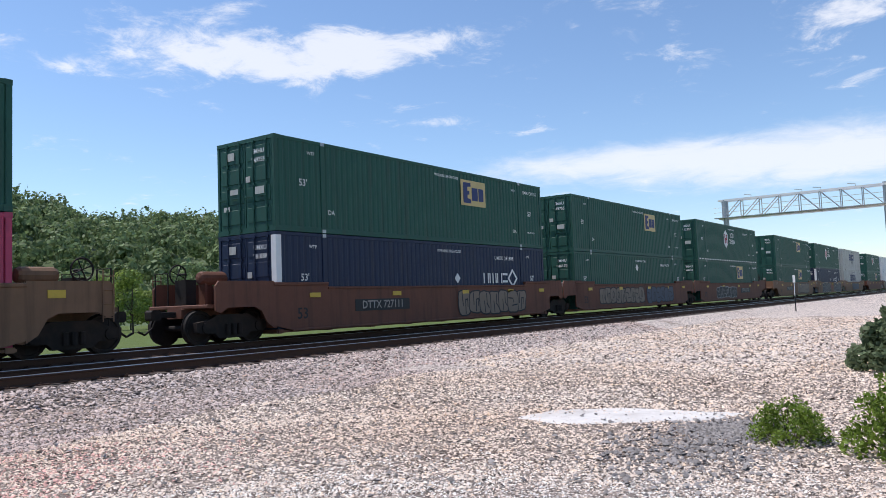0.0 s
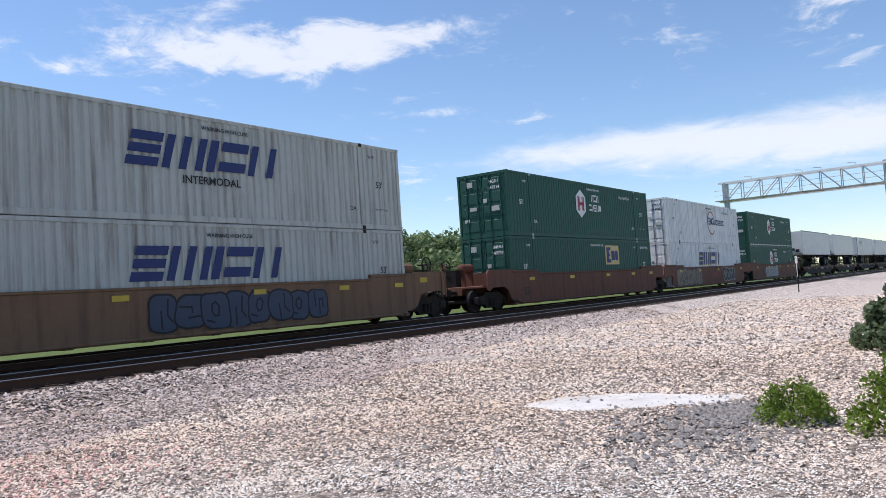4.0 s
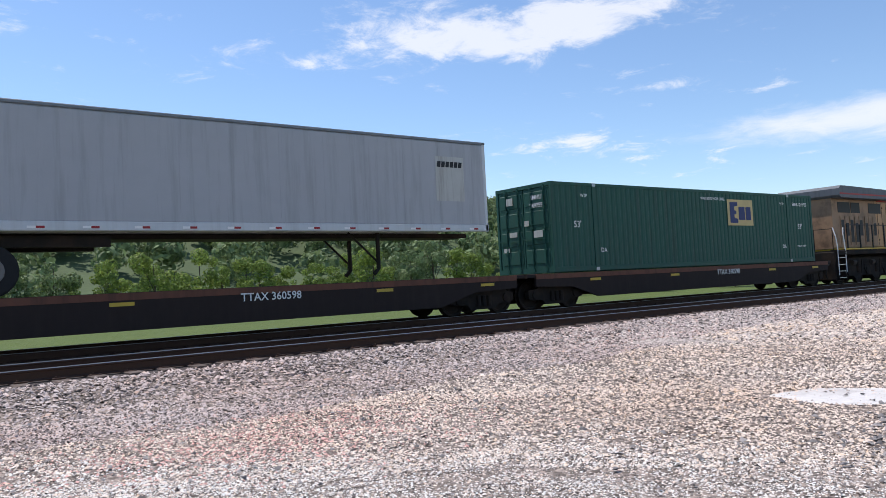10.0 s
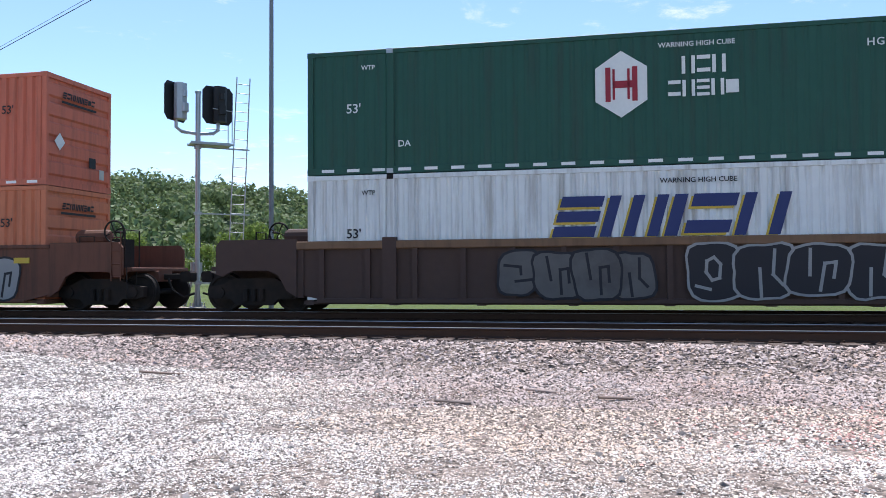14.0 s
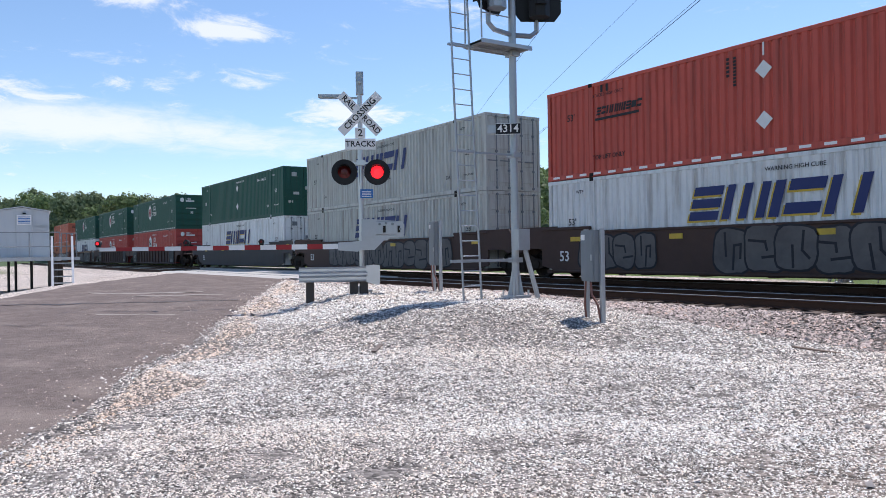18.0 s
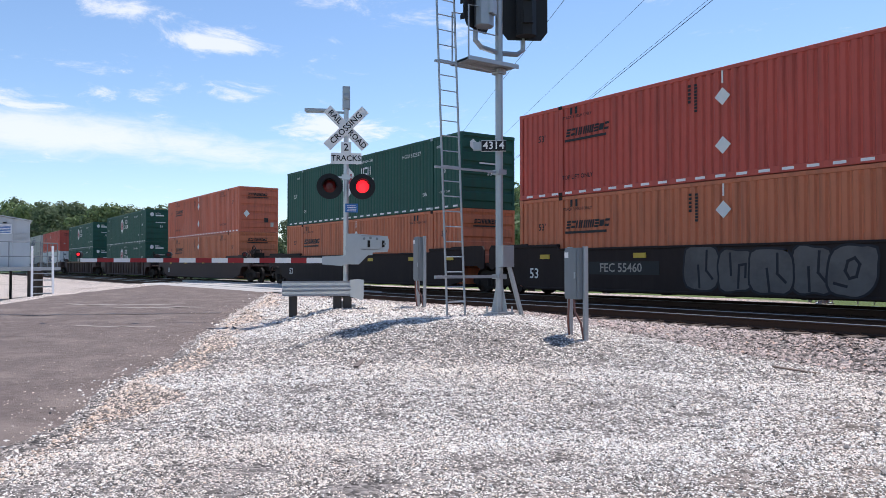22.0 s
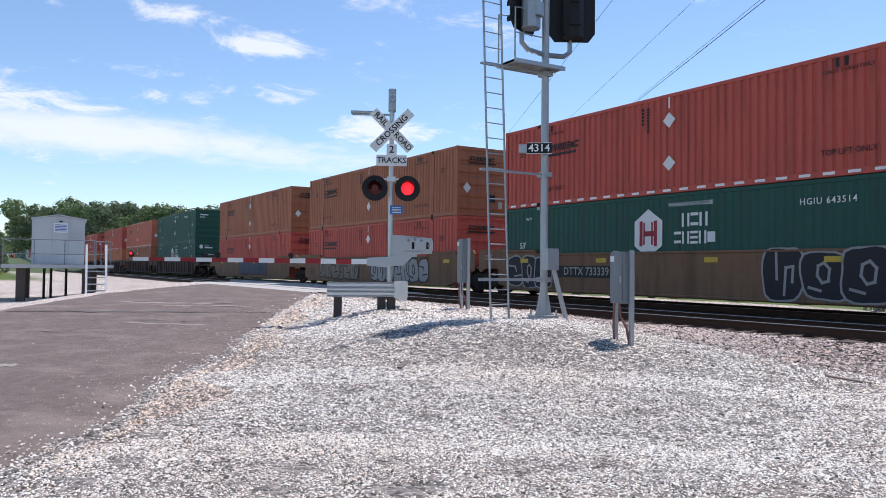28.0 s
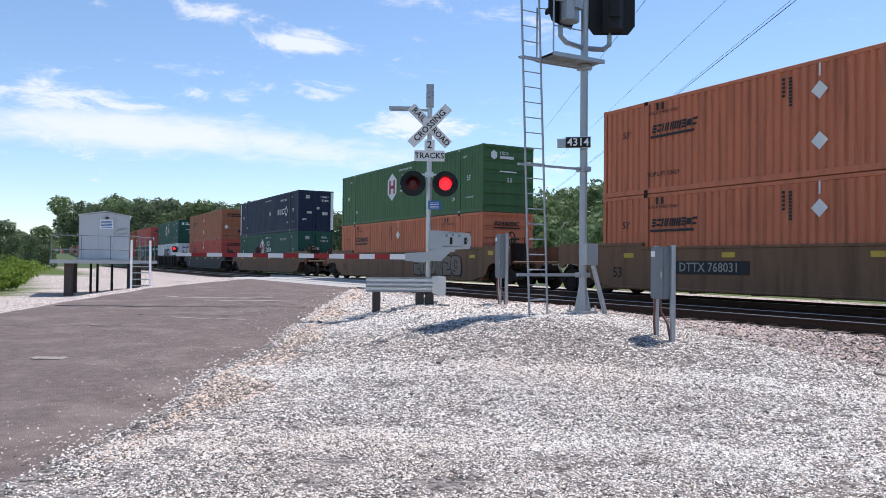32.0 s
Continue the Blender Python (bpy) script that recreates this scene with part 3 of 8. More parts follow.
# ---- tracks ----
def rail_mesh(length):
    """Flat-bottomed rail along x, head at z = 0; its head and flanks are two materials."""
    half = [(0.0, 0.0), (0.034, -0.003), (0.037, -0.012), (0.037, -0.036), (0.010, -0.046), (0.009, -0.142), (0.030, -0.156), (0.072, -0.166), (0.072, -0.178)]
    ring = half[1:] + [(-y, z) for y, z in reversed(half[1:])]
    n = len(ring)
    verts = [(x, y, z) for x in (-length / 2, length / 2) for y, z in ring]
    faces = [(k, (k + 1) % n, n + (k + 1) % n, n + k) for k in range(n)]
    me = bpy.data.meshes.new("rail")
    me.from_pydata(verts, [], faces + [tuple(range(n - 1, -1, -1)), tuple(range(n, 2 * n))])
    me.materials.append(RAIL_SIDE), me.materials.append(RAIL_TOP)
    for f in me.polygons:
        if all(abs(me.vertices[i].co.z) < 0.02 for i in f.vertices):
            f.material_index = 1
    bm = bmesh.new()
    bm.from_mesh(me)
    bmesh.ops.recalc_face_normals(bm, faces=bm.faces)
    bm.to_mesh(me)
    bm.free()
    return me


def build_track(cy, near):
    track = thing("railway_track", "steel rails with polished heads on wooden ties in ballast", "railway track", "parallel tracks", at=pose(0, cy, 0))
    me = rail_mesh(1800)
    for y in (-0.755, 0.755):
        part("rail", me, RAIL_SIDE, track, at=pose(0, y, 0))
    tie = Shape().box(-0.115, 0.115, -1.3, 1.3, -0.34, -0.172, 0.012).mesh("tie")
    plate = Shape().box(-0.1, 0.1, -0.18, 0.18, -0.18, -0.166)
    far = Shape()
    rnd = random.Random(4)
    for k in range(-150, 150):
        x = k * 0.508 + rnd.uniform(-0.03, 0.03)
        if near and -62 <= k < 62:
            part("tie", tie, TIE, track, at=pose(x, rnd.uniform(-0.05, 0.05), rnd.uniform(-0.012, 0.006), 0, 0, rnd.uniform(-1.5, 1.5)))
        else:
            far.box(x - 0.115, x + 0.115, -1.3, 1.3, -0.34, -0.175)
    ob = part("tie_row", far, TIE, track)
    ob["kind"] = "stuff"
    spikes = Shape()
    for k in range(-150, 150):
        for y in (-0.755, 0.755):
            spikes.box(k * 0.508 - 0.09, k * 0.508 + 0.09, y - 0.17, y + 0.17, -0.19, -0.160)
            for dy in (-0.11, 0.11):
                spikes.box(k * 0.508 - 0.05, k * 0.508 - 0.02, y + dy - 0.02, y + dy + 0.02, -0.165, -0.135)
    ob = part("spike_row", spikes, RAIL_SIDE, track)
    ob["kind"] = "stuff"


build_track(NEAR_Y, True)
build_track(FAR_Y, False)


def build_crossing():
    """Concrete panels between and beside the rails where the road crosses."""
    cross = thing("crossing_surface", "pale concrete crossing panels between the rails", "crossing panel", kind="structure")
    for cy in (NEAR_Y, FAR_Y):
        for a, b in ((-1.75, -0.83), (-0.66, 0.66), (0.83, 1.75)):
            for k in range(9):
                x = -48.5 + k * 2.44 - (cy - NEAR_Y) * 1.95
                part("panel", Shape().box(x, x + 2.42, cy + a, cy + b, -0.2, -0.012, 0.01), CONCRETE, cross)
    apron = Shape()
    apron.add([(-29, 11.0, -0.035), (-46.5, 11.0, -0.035), (-49, 11.98, -0.015), (-28.5, 11.98, -0.015)], [(0, 1, 2, 3)])
    part("apron", apron, CONCRETE, cross)


build_crossing()


# ---- the train ----
LONG, WIDE, TALL = 16.15, 2.59, 2.86
MOVERS = []  # things of the train: object, place along it, y, z, turn


def corrugated(x0, x1, z0, z1, y, pitch=0.252, depth=0.038):
    """A pressed steel side, ribs upright, its outer faces at y (facing -y)."""
    sh = Shape()
    n = max(1, round((x1 - x0) / pitch))
    w = (x1 - x0) / n
    xs = []
    for k in range(n):
        a = x0 + k * w
        xs += [(a, depth), (a + w * 0.16, depth), (a + w * 0.32, 0), (a + w * 0.80, 0), (a + w * 0.96, depth)]
    xs.append((x1, depth))
    verts = [(x, y + d, z) for x, d in xs for z in (z0, z1)]
    return sh.add(verts, [(2 * k, 2 * k + 2, 2 * k + 3, 2 * k + 1) for k in range(len(xs) - 1)])


def blocks(x, z, n, w, h, y, slant=0.0, gap=0.22, weights=None):
    """A row of n plain slanted blocks that stand for a word mark."""
    sh = Shape()
    rnd = random.Random(weights or 0)
    at = x
    for k in range(n):
        b = at + w * (1 - gap) * (rnd.uniform(0.78, 1.2) if weights else 1.0)
        low, top = z, z + h * (rnd.choice((1.0, 1.0, 0.82)) if weights else 1.0)
        cut = 0.08 * (b - at)
        ring = [(at, low), (b - cut, low), (b, low + cut), (b, top), (at + cut, top), (at, top - cut)] if weights else [(at, low), (b, low), (b, top), (at, top)]
        sh.sheet([(p + slant * (q - z), q) for p, q in ring], y)
        at = b + w * gap
    return sh


def marks(x, z, plan, w, h, y, slant=0.0, gap=0.14, stroke=0.26):
    """A row of plain bars that stands for a word mark. plan: i one upright, h two, m three, = two level bars, e three, b a full block."""
    sh = Shape()
    at = x
    for kind in plan:
        b = w * {"i": stroke * 1.15, "m": 1.35}.get(kind, 1.0)
        t = stroke * w
        uprights = {"i": (0,), "h": (0, b - t), "m": (0, (b - t) / 2, b - t)}.get(kind, ())
        levels = {"=": (0.06 * h, h - t * 1.15), "e": (0, (h - t) / 2, h - t)}.get(kind, ())
        boxes = [(u, u + (b if kind == "i" else t), 0, h) for u in uprights] + [(0, b, v, v + t * (1.15 if kind == "=" else 1.0)) for v in levels]
        if kind == "b":
            boxes = [(0, b, 0.1 * h, 0.9 * h)]
        for p, q, v, u in boxes:
            sh.sheet([(at + p + slant * v, z + v), (at + q + slant * v, z + v), (at + q + slant * u, z + u), (at + p + slant * u, z + u)], y)
        at += b + w * gap
    return sh


def hexagon(x, z, r, y):
    return Shape().sheet([(x + r * 0.87 * math.cos(radians(60 * k + 30)) * 1.0, z + r * math.sin(radians(60 * k + 30))) for k in range(6)], y)


CONTAINER_MESHES = {}


def container_meshes(paint_mat):
    """The meshes of a 53-foot container in one paint, made once."""
    if paint_mat.name in CONTAINER_MESHES:
        return CONTAINER_MESHES[paint_mat.name]
    L2, W2, H = LONG / 2, WIDE / 2, TALL
    side = Shape()
    for a, b in ((-L2 + 0.13, -6.16), (-5.99, 5.99), (6.16, L2 - 0.13)):
        c = corrugated(a, b, 0.16, H - 0.1, -W2 + 0.012, 0.252, 0.020 if paint_mat in (GREEN, GREEN_PALE, NAVY) else 0.048)
        side.add(c.v, c.f)
    frame = Shape()
    for y0, y1 in ((-W2, -W2 + 0.1), (W2 - 0.1, W2)):
        frame.box(-L2, L2, y0, y1, 0.0, 0.165, 0.012).box(-L2, L2, y0, y1, H - 0.11, H, 0.012)
        for x in (-L2, -6.17, 5.99, L2 - 0.14):
            frame.box(x, x + (0.14 if abs(x) > 7 else 0.18), y0 - 0.004 * (y0 < 0), y1 + 0.004 * (y1 > 0), 0.02, H - 0.02, 0.012)
    for x0, x1 in ((-L2, -L2 + 0.1), (L2 - 0.1, L2)):
        frame.box(x0, x1, -W2, W2, 0, 0.16).box(x0, x1, -W2, W2, H - 0.12, H)
    roof = Shape().box(-L2 + 0.02, L2 - 0.02, -W2 + 0.02, W2 - 0.02, H - 0.05, H - 0.015)
    for k in range(40):
        x = -L2 + 0.3 + k * 0.398
        roof.box(x, x + 0.12, -W2 + 0.12, W2 - 0.12, H - 0.02, H - 0.004)
    floor = Shape().box(-L2 + 0.02, L2 - 0.02, -W2 + 0.02, W2 - 0.02, 0.04, 0.12)
    front = Shape()
    prof = [(0.16, 0.06)]
    for k in range(5):
        z = 0.26 + k * 0.50
        prof += [(z, 0.06), (z + 0.05, 0.012), (z + 0.33, 0.012), (z + 0.38, 0.06)]
    prof.append((H - 0.12, 0.06))
    front.add([(L2 - d, y, z) for z, d in prof for y in (-W2 + 0.1, W2 - 0.1)], [(2 * k, 2 * k + 1, 2 * k + 3, 2 * k + 2) for k in range(len(prof) - 1)])
    door = Shape().box(-L2 + 0.02, -L2 + 0.07, -W2 + 0.12, -0.015, 0.16, H - 0.13, 0.01)
    for k in range(4):
        z = 0.3 + k * 0.62
        door.box(-L2 + 0.004, -L2 + 0.03, -W2 + 0.2, -0.1, z, z + 0.45, 0.012)
    rod = Shape()
    rod.rod((-L2 - 0.015, 0, 0.05), (-L2 - 0.015, 0, H - 0.06), 0.019, 6)
    for z in (0.1, 0.75, 1.45, 2.1, H - 0.12):
        rod.box(-L2 - 0.03, -L2 + 0.01, -0.05, 0.05, z - 0.035, z + 0.035)
    rod.box(-L2 - 0.035, -L2 - 0.01, -0.02, 0.42, 1.08, 1.12)
    cast = Shape().box(-0.093, 0.093, -0.08, 0.08, -0.06, 0.06)
    names = dict(side_panel=side, frame=frame, roof=roof, floor=floor, end_wall=front, door=door)
    made = {k: s.mesh(k) for k, s in names.items()}
    for me in made.values():
        me.materials.append(paint_mat)
    made["lock_rod"], made["casting"] = rod.mesh("lock_rod"), cast.mesh("casting")
    made["lock_rod"].materials.append(GREYBOX if paint_mat in (WHITE, GREY_WHITE) else paint_mat)
    made["casting"].materials.append(paint_mat)
    made["pale_casting"] = Shape().box(-0.075, 0.075, -0.08, 0.08, -0.055, 0.055).mesh("casting")
    made["pale_casting"].materials.append(STEEL if paint_mat in (GREEN, GREEN_PALE, NAVY) else BOGIE)
    CONTAINER_MESHES[paint_mat.name] = made
    return made


def both_sides(name, shape, mat, parent, label=""):
    """A decal on the near side, and the same one turned on the far side."""
    me = shape if isinstance(shape, bpy.types.Mesh) else shape.mesh(name)
    part(name, me, mat, parent, label)
    if parent.get("turned"):
        part(name, me, mat, parent, label, at=pose(0, 0, 0, 0, 0, 180))


DECAL = -WIDE / 2 - 0.010
STENCILS = {}


def stencil(parent, text, x, z, size, mat, spacing=1.0):
    """Stencilled text on both long sides."""
    me = lettering(text, size, mat, spacing)
    part("stencil", me, mat, parent, at=pose(x, DECAL - 0.003, z))
    if parent.get("turned"):
        part("stencil", me, mat, parent, at=pose(-x, -DECAL + 0.003, z, 0, 0, 180))


def container(paint_mat, mark, word, tape=False, number="", turned=False):
    """A 53-foot container. mark: which emblem its sides carry."""
    ob = thing("shipping_container", f"{word} 53-foot corrugated steel shipping container on the train", "container", "train's containers")
    ob["turned"] = turned
    ms = container_meshes(paint_mat)
    for k in ("frame", "roof", "floor", "end_wall"):
        part(k, ms[k], paint_mat, ob)
    for x in (-LONG / 2 + 0.09, -6.09, 6.09, LONG / 2 - 0.09):
        for y in (-WIDE / 2 + 0.075, WIDE / 2 - 0.075):
            for z in (0.059, TALL - 0.057):
                part("casting", ms["pale_casting"] if abs(x) < 7 else ms["casting"], paint_mat, ob, at=pose(x, y + (0.012 if y > 0 else -0.012) * (abs(x) < 7), z))
    part("side_panel", ms["side_panel"], paint_mat, ob)
    part("side_panel", ms["side_panel"], paint_mat, ob, at=pose(0, 0, 0, 0, 0, 180))
    for s in (0, 1):
        d = part("door", ms["door"], paint_mat, ob, at=pose(0, 0 if not s else WIDE / 2 - 0.105, 0))
        for y in (-0.95, -0.38):
            part("lock_rod", ms["lock_rod"], MARK, d, "upright steel lock rod", at=pose(0, y - 0.0, 0))
    back = -LONG / 2 - 0.012
    shade = MARK if mark not in ("swift", "stg", "swift2", "schneider") else MARK_DARK
    if mark == "schneider":
        part("end_label", marks(-0.72, 2.30, "e=hhmieb=", 0.125, 0.17, 0, 0.2, 0.16, 0.34).box(-0.75, 0.62, -0.006, 0, 2.17, 2.23), MARK_DARK, ob, "dark word mark shapes on the doors", at=pose(back - 0.012, 0, 0, 0, 0, -90))
    for y, z, w, h in ((-0.66, 1.25, 0.12, 0.20), (0.70, 1.05, 0.10, 0.14)) if mark == "schneider" else ((-0.66, 1.25, 0.20, 0.22), (0.50, 1.30, 0.18, 0.16), (0.85, 0.80, 0.14, 0.14), (0.62, 2.40, 0.15, 0.24), (-0.15, 1.62, 0.10, 0.18)):
        part("door_notice", Shape().box(-w, w, -0.006, 0, z - h / 2, z + h / 2), GREY_WHITE if mark != "swift" else GREYBOX, ob, "dull pale notice on the door", at=pose(back, y, 0, 0, 0, -90))
    if number:
        part("stencil", lettering(number[:4], 0.20, shade), shade, ob, at=pose(back, -0.62, 2.42, 0, 0, -90))
        part("stencil", lettering(number[5:], 0.20, shade), shade, ob, at=pose(back, -0.62, 2.16, 0, 0, -90))
    light = mark not in ("swift", "stg", "swift2")
    ink = MARK if light else MARK_DARK
    if mark == "schneider":
        ink = MARK_DARK
    high = 1.92 if mark == "schneider" else 1.5
    stencil(ob, "53'", -6.95, high, 0.30, ink)
    stencil(ob, "53'", 6.95, high, 0.30, ink)
    if mark != "schneider":
        stencil(ob, "WARNING HIGH CUBE", 0.6, TALL - 0.33, 0.15, ink)
        stencil(ob, "DA", -5.75, 0.66, 0.21, ink)
        stencil(ob, "DA", 5.6, 0.66, 0.21, ink)
        stencil(ob, "WTP", -6.6, TALL - 0.42, 0.15, ink)
        stencil(ob, "WTP", 5.57 if mark == "emp" else 6.6, TALL - 0.42, 0.15, ink)
        stencil(ob, "TOP LIFT ONLY", 7.0, 0.66, 0.10, ink)
    if number:
        if mark == "emp":
            stencil(ob, number, 7.02, TALL - 0.42, 0.20, ink)
        else:
            stencil(ob, number, 4.6, TALL - 0.52, 0.22, ink, 1.15)
    x = LONG / 2 + 0.004  # small marks on the plain end
    if mark == "hub":
        part("end_emblem", hexagon(-0.75, 2.42, 0.20, 0), MARK, ob, "white hexagon on the end wall", at=pose(x + 0.01, 0, 0, 0, 0, 90))
        part("end_label", marks(-0.45, 2.44, "h=h", 0.12, 0.14, 0, 0, 0.2, 0.27).box(-0.45, 0.25, -0.004, 0, 2.27, 2.39), MARK, ob, "white bars on the end wall", at=pose(x + 0.01, 0, 0, 0, 0, 90))
        part("end_line", Shape().box(-0.45, 0.4, -0.004, 0, 1.70, 1.76), MARK, ob, at=pose(x, 0, 0, 0, 0, 90))
        part("stencil", lettering("53", 0.26, MARK), MARK, ob, at=pose(x, 0.05, 1.36, 0, 0, 90))
    elif mark == "schneider":
        part("end_label", marks(-0.72, 2.30, "e=hhmieb=", 0.125, 0.17, 0, 0.2, 0.16, 0.34).box(-0.75, 0.62, -0.006, 0, 2.17, 2.23), MARK_DARK, ob, "dark word mark shapes on the end wall", at=pose(x + 0.01, 0, 0, 0, 0, 90))
        part("end_placard", Shape().sheet([(-1.02, 1.15), (-0.82, 0.92), (-0.62, 1.15), (-0.82, 1.38)], 0), MARK, ob, "white diamond placard holder on the end wall", at=pose(x + 0.01, 0, 0, 0, 0, 90))
        part("end_notice", Shape().box(0.78, 0.98, -0.006, 0, 0.35, 0.62), GREY_WHITE, ob, at=pose(x, 0, 0, 0, 0, 90))
        part("end_plate", Shape().box(0.35, 0.62, -0.006, 0, 0.62, 0.90), MARK_DARK, ob, at=pose(x, 0, 0, 0, 0, 90))
    elif mark == "umax":
        part("end_emblem", Shape().sheet([(0.35, 2.2), (0.5, 2.05), (0.65, 2.2), (0.5, 2.35)], 0), MARK, ob, "white diamond on the end wall", at=pose(x + 0.01, 0, 0, 0, 0, 90))
        part("end_label", blocks(-0.25, 2.13, 4, 0.14, 0.14, 0, 0.1, 0.2), MARK, ob, at=pose(x + 0.01, 0, 0, 0, 0, 90))
    elif mark in ("emp", "red"):
        part("end_label", Shape().box(-0.9, -0.2, -0.006, 0, 2.35, 2.45).box(-0.9, -0.45, -0.006, 0, 2.15, 2.22), MARK, ob, "white bars on the end wall", at=pose(x + 0.01, 0, 0, 0, 0, 90))
    else:
        part("end_label", marks(-0.8, 2.25, "emi=h", 0.21, 0.22, 0, 0.28, 0.13, 0.28), MARK_NAVY, ob, "navy word mark blocks on the end wall", at=pose(x + 0.01, 0, 0, 0, 0, 90))
    y = DECAL
    if mark == "hub":
        both_sides("emblem", hexagon(-0.95, 1.75, 0.72, y), MARK, ob, "white hexagon emblem")
        sh = Shape()
        for a in (-1.28, -0.72):
            sh.box(a, a + 0.11, y - 0.012, y - 0.002, 1.38, 2.12).box(a + (0.15 if a < -1.0 else -0.1), a + (0.20 if a < -1.0 else -0.05), y - 0.012, y - 0.002, 1.42, 2.08)
        sh.box(-1.13, -0.72, y - 0.012, y - 0.002, 1.67, 1.82)
        both_sides("emblem_bar", sh, MARK_DARK if paint_mat is HUB_RED else MARK_RED, ob, "dark bars on the hexagon")
        sh = marks(0.30, 1.90, "h=h", 0.27, 0.38, y, 0, 0.14, 0.27)
        b = marks(0.02, 1.42, "=hehb", 0.255, 0.35, y, 0, 0.14, 0.27)
        both_sides("word_mark", sh.add(b.v, b.f), MARK, ob, "white word mark blocks")
    elif mark == "emp":
        both_sides("emblem", Shape().sheet([(1.55, 1.52), (3.33, 1.52), (3.33, 2.54), (1.55, 2.54)], y), PANEL_YELLOW, ob, "yellow panel")
        sh = Shape().slab([(1.72, 1.62), (2.24, 1.62), (2.24, 1.78), (2.0, 1.82), (2.0, 1.95), (2.14, 1.98), (2.14, 2.10), (2.0, 2.12), (2.0, 2.26), (2.24, 2.30), (2.24, 2.44), (1.72, 2.44)], y - 0.012, y - 0.002)
        for a, b in ((2.32, 2.74), (2.82, 3.16)):
            sh.slab([(a, 1.74), (b, 1.74), (b, 2.26), (a, 2.26)], y - 0.012, y - 0.002)
        both_sides("word_mark", sh, MARK_NAVY, ob, "dark blue blocks on the panel")
    elif mark in ("swift", "swift2"):
        n = Shape()
        for a, b in ((-1.6, 0.95),):
            g = marks(a - 0.86, 1.36, "emi=h", 0.90, 0.88, y - 0.004, 0.28, 0.13, 0.26)
            n.add(g.v, g.f)
            if mark == "swift":
                both_sides("word_mark_edge", marks(a - 0.92, 1.31, "emi=h", 0.90, 0.88, y, 0.28, 0.13, 0.26), MARK_YELLOW, ob, "yellow edge behind the word mark")
        if mark == "swift2":
            stencil(ob, "INTERMODAL", 0.1, 1.10, 0.30, MARK_DARK)
        both_sides("word_mark", n, MARK_NAVY, ob, "slanted navy word mark blocks")
    elif mark == "stg":
        ring = Shape()
        for k in range(30):
            t0, t1 = radians(20 + k * 10), radians(20 + k * 10 + 10)
            ring.sheet([(1.1 + r * math.cos(t), 1.5 + r * math.sin(t)) for r, t in ((0.78, t0), (0.86, t0), (0.86, t1), (0.78, t1))], y)
        both_sides("emblem", ring, MARK_RED, ob, "open red ring")
        g = marks(0.50, 1.36, "eb=", 0.36, 0.52, y - 0.004, 0, 0.14, 0.28)
        h = marks(1.75, 1.36, "ih=eiehi=", 0.30, 0.40, y - 0.004, 0, 0.16, 0.28)
        both_sides("word_mark", g.add(h.v, h.f), MARK_NAVY, ob, "navy word mark blocks")
    elif mark == "umax":
        g = marks(2.95, 1.3, "hmh=", 0.40, 0.42, y, 0.0, 0.12, 0.2)
        for k in range(4):
            t0, t1 = radians(90 * k), radians(90 * k + 90)
            g.sheet([(5.25 + r * math.cos(t), 1.5 + r * math.sin(t)) for r, t in ((0.27, t0), (0.42, t0), (0.42, t1), (0.27, t1))], y)
        both_sides("word_mark", g, MARK, ob, "white blocks and open diamond")
        both_sides("corner_plate", Shape().box(-LONG / 2 - 0.006, -LONG / 2 + 0.2, -WIDE / 2 - 0.006, -WIDE / 2 + 0.2, 0.1, TALL - 0.1), MARK, ob, "white corner post")
    elif mark == "schneider":
        g = marks(-5.84, 1.84, "e=hhmieb=", 0.178, 0.24, y, 0.22, 0.16, 0.34)
        g.box(-5.88, -4.14, y - 0.008, y, 1.68, 1.755)
        both_sides("word_mark", g, MARK_DARK, ob, "black word mark blocks with an underline")
        for sx in (-5.35, 5.1):
            stencil(ob, "TOP LIFT ONLY", sx, 0.56, 0.19, MARK_DARK)
            stencil(ob, "STACK 3 HIGH ONLY", sx, TALL - 0.42, 0.13, MARK_DARK)
            both_sides("stack_mark", Shape().box(sx - 0.3, sx - 0.21, y - 0.004, y, TALL - 0.34, TALL - 0.12).box(sx - 0.08, sx + 0.01, y - 0.004, y, TALL - 0.34, TALL - 0.12), MARK_DARK, ob)
        bars = Shape()
        for k in range(9):
            bars.box(-1.02, -0.93, y - 0.004, y, TALL - 0.35 - k * 0.085, TALL - 0.29 - k * 0.085)
            if k < 5:
                bars.box(-1.22, -1.13, y - 0.004, y, TALL - 0.35 - k * 0.105, TALL - 0.28 - k * 0.105)
        both_sides("stencil_bar", bars, MARK_DARK, ob, "two upright columns of small black bars")
        dia = Shape()
        for z in (2.10, 0.86):
            dia.sheet([(-0.40, z), (-0.17, z - 0.23), (0.06, z), (-0.17, z + 0.23)], y)
        dia.box(-0.19, -0.14, y - 0.006, y, TALL - 0.42, TALL - 0.1)
        both_sides("placard", dia, MARK, ob, "white diamond placard holders")
    elif mark == "red":
        dia = Shape()
        for z in (2.15, 0.95):
            dia.sheet([(-0.2, z), (0.03, z - 0.23), (0.26, z), (0.03, z + 0.23)], y)
        both_sides("placard", dia, MARK, ob, "white diamond placard holders")
    if mark == "umax":
        both_sides("placard", Shape().sheet([(0.9, 1.5), (1.1, 1.3), (1.3, 1.5), (1.1, 1.7)], y), MARK, ob, "white diamond placard holder")
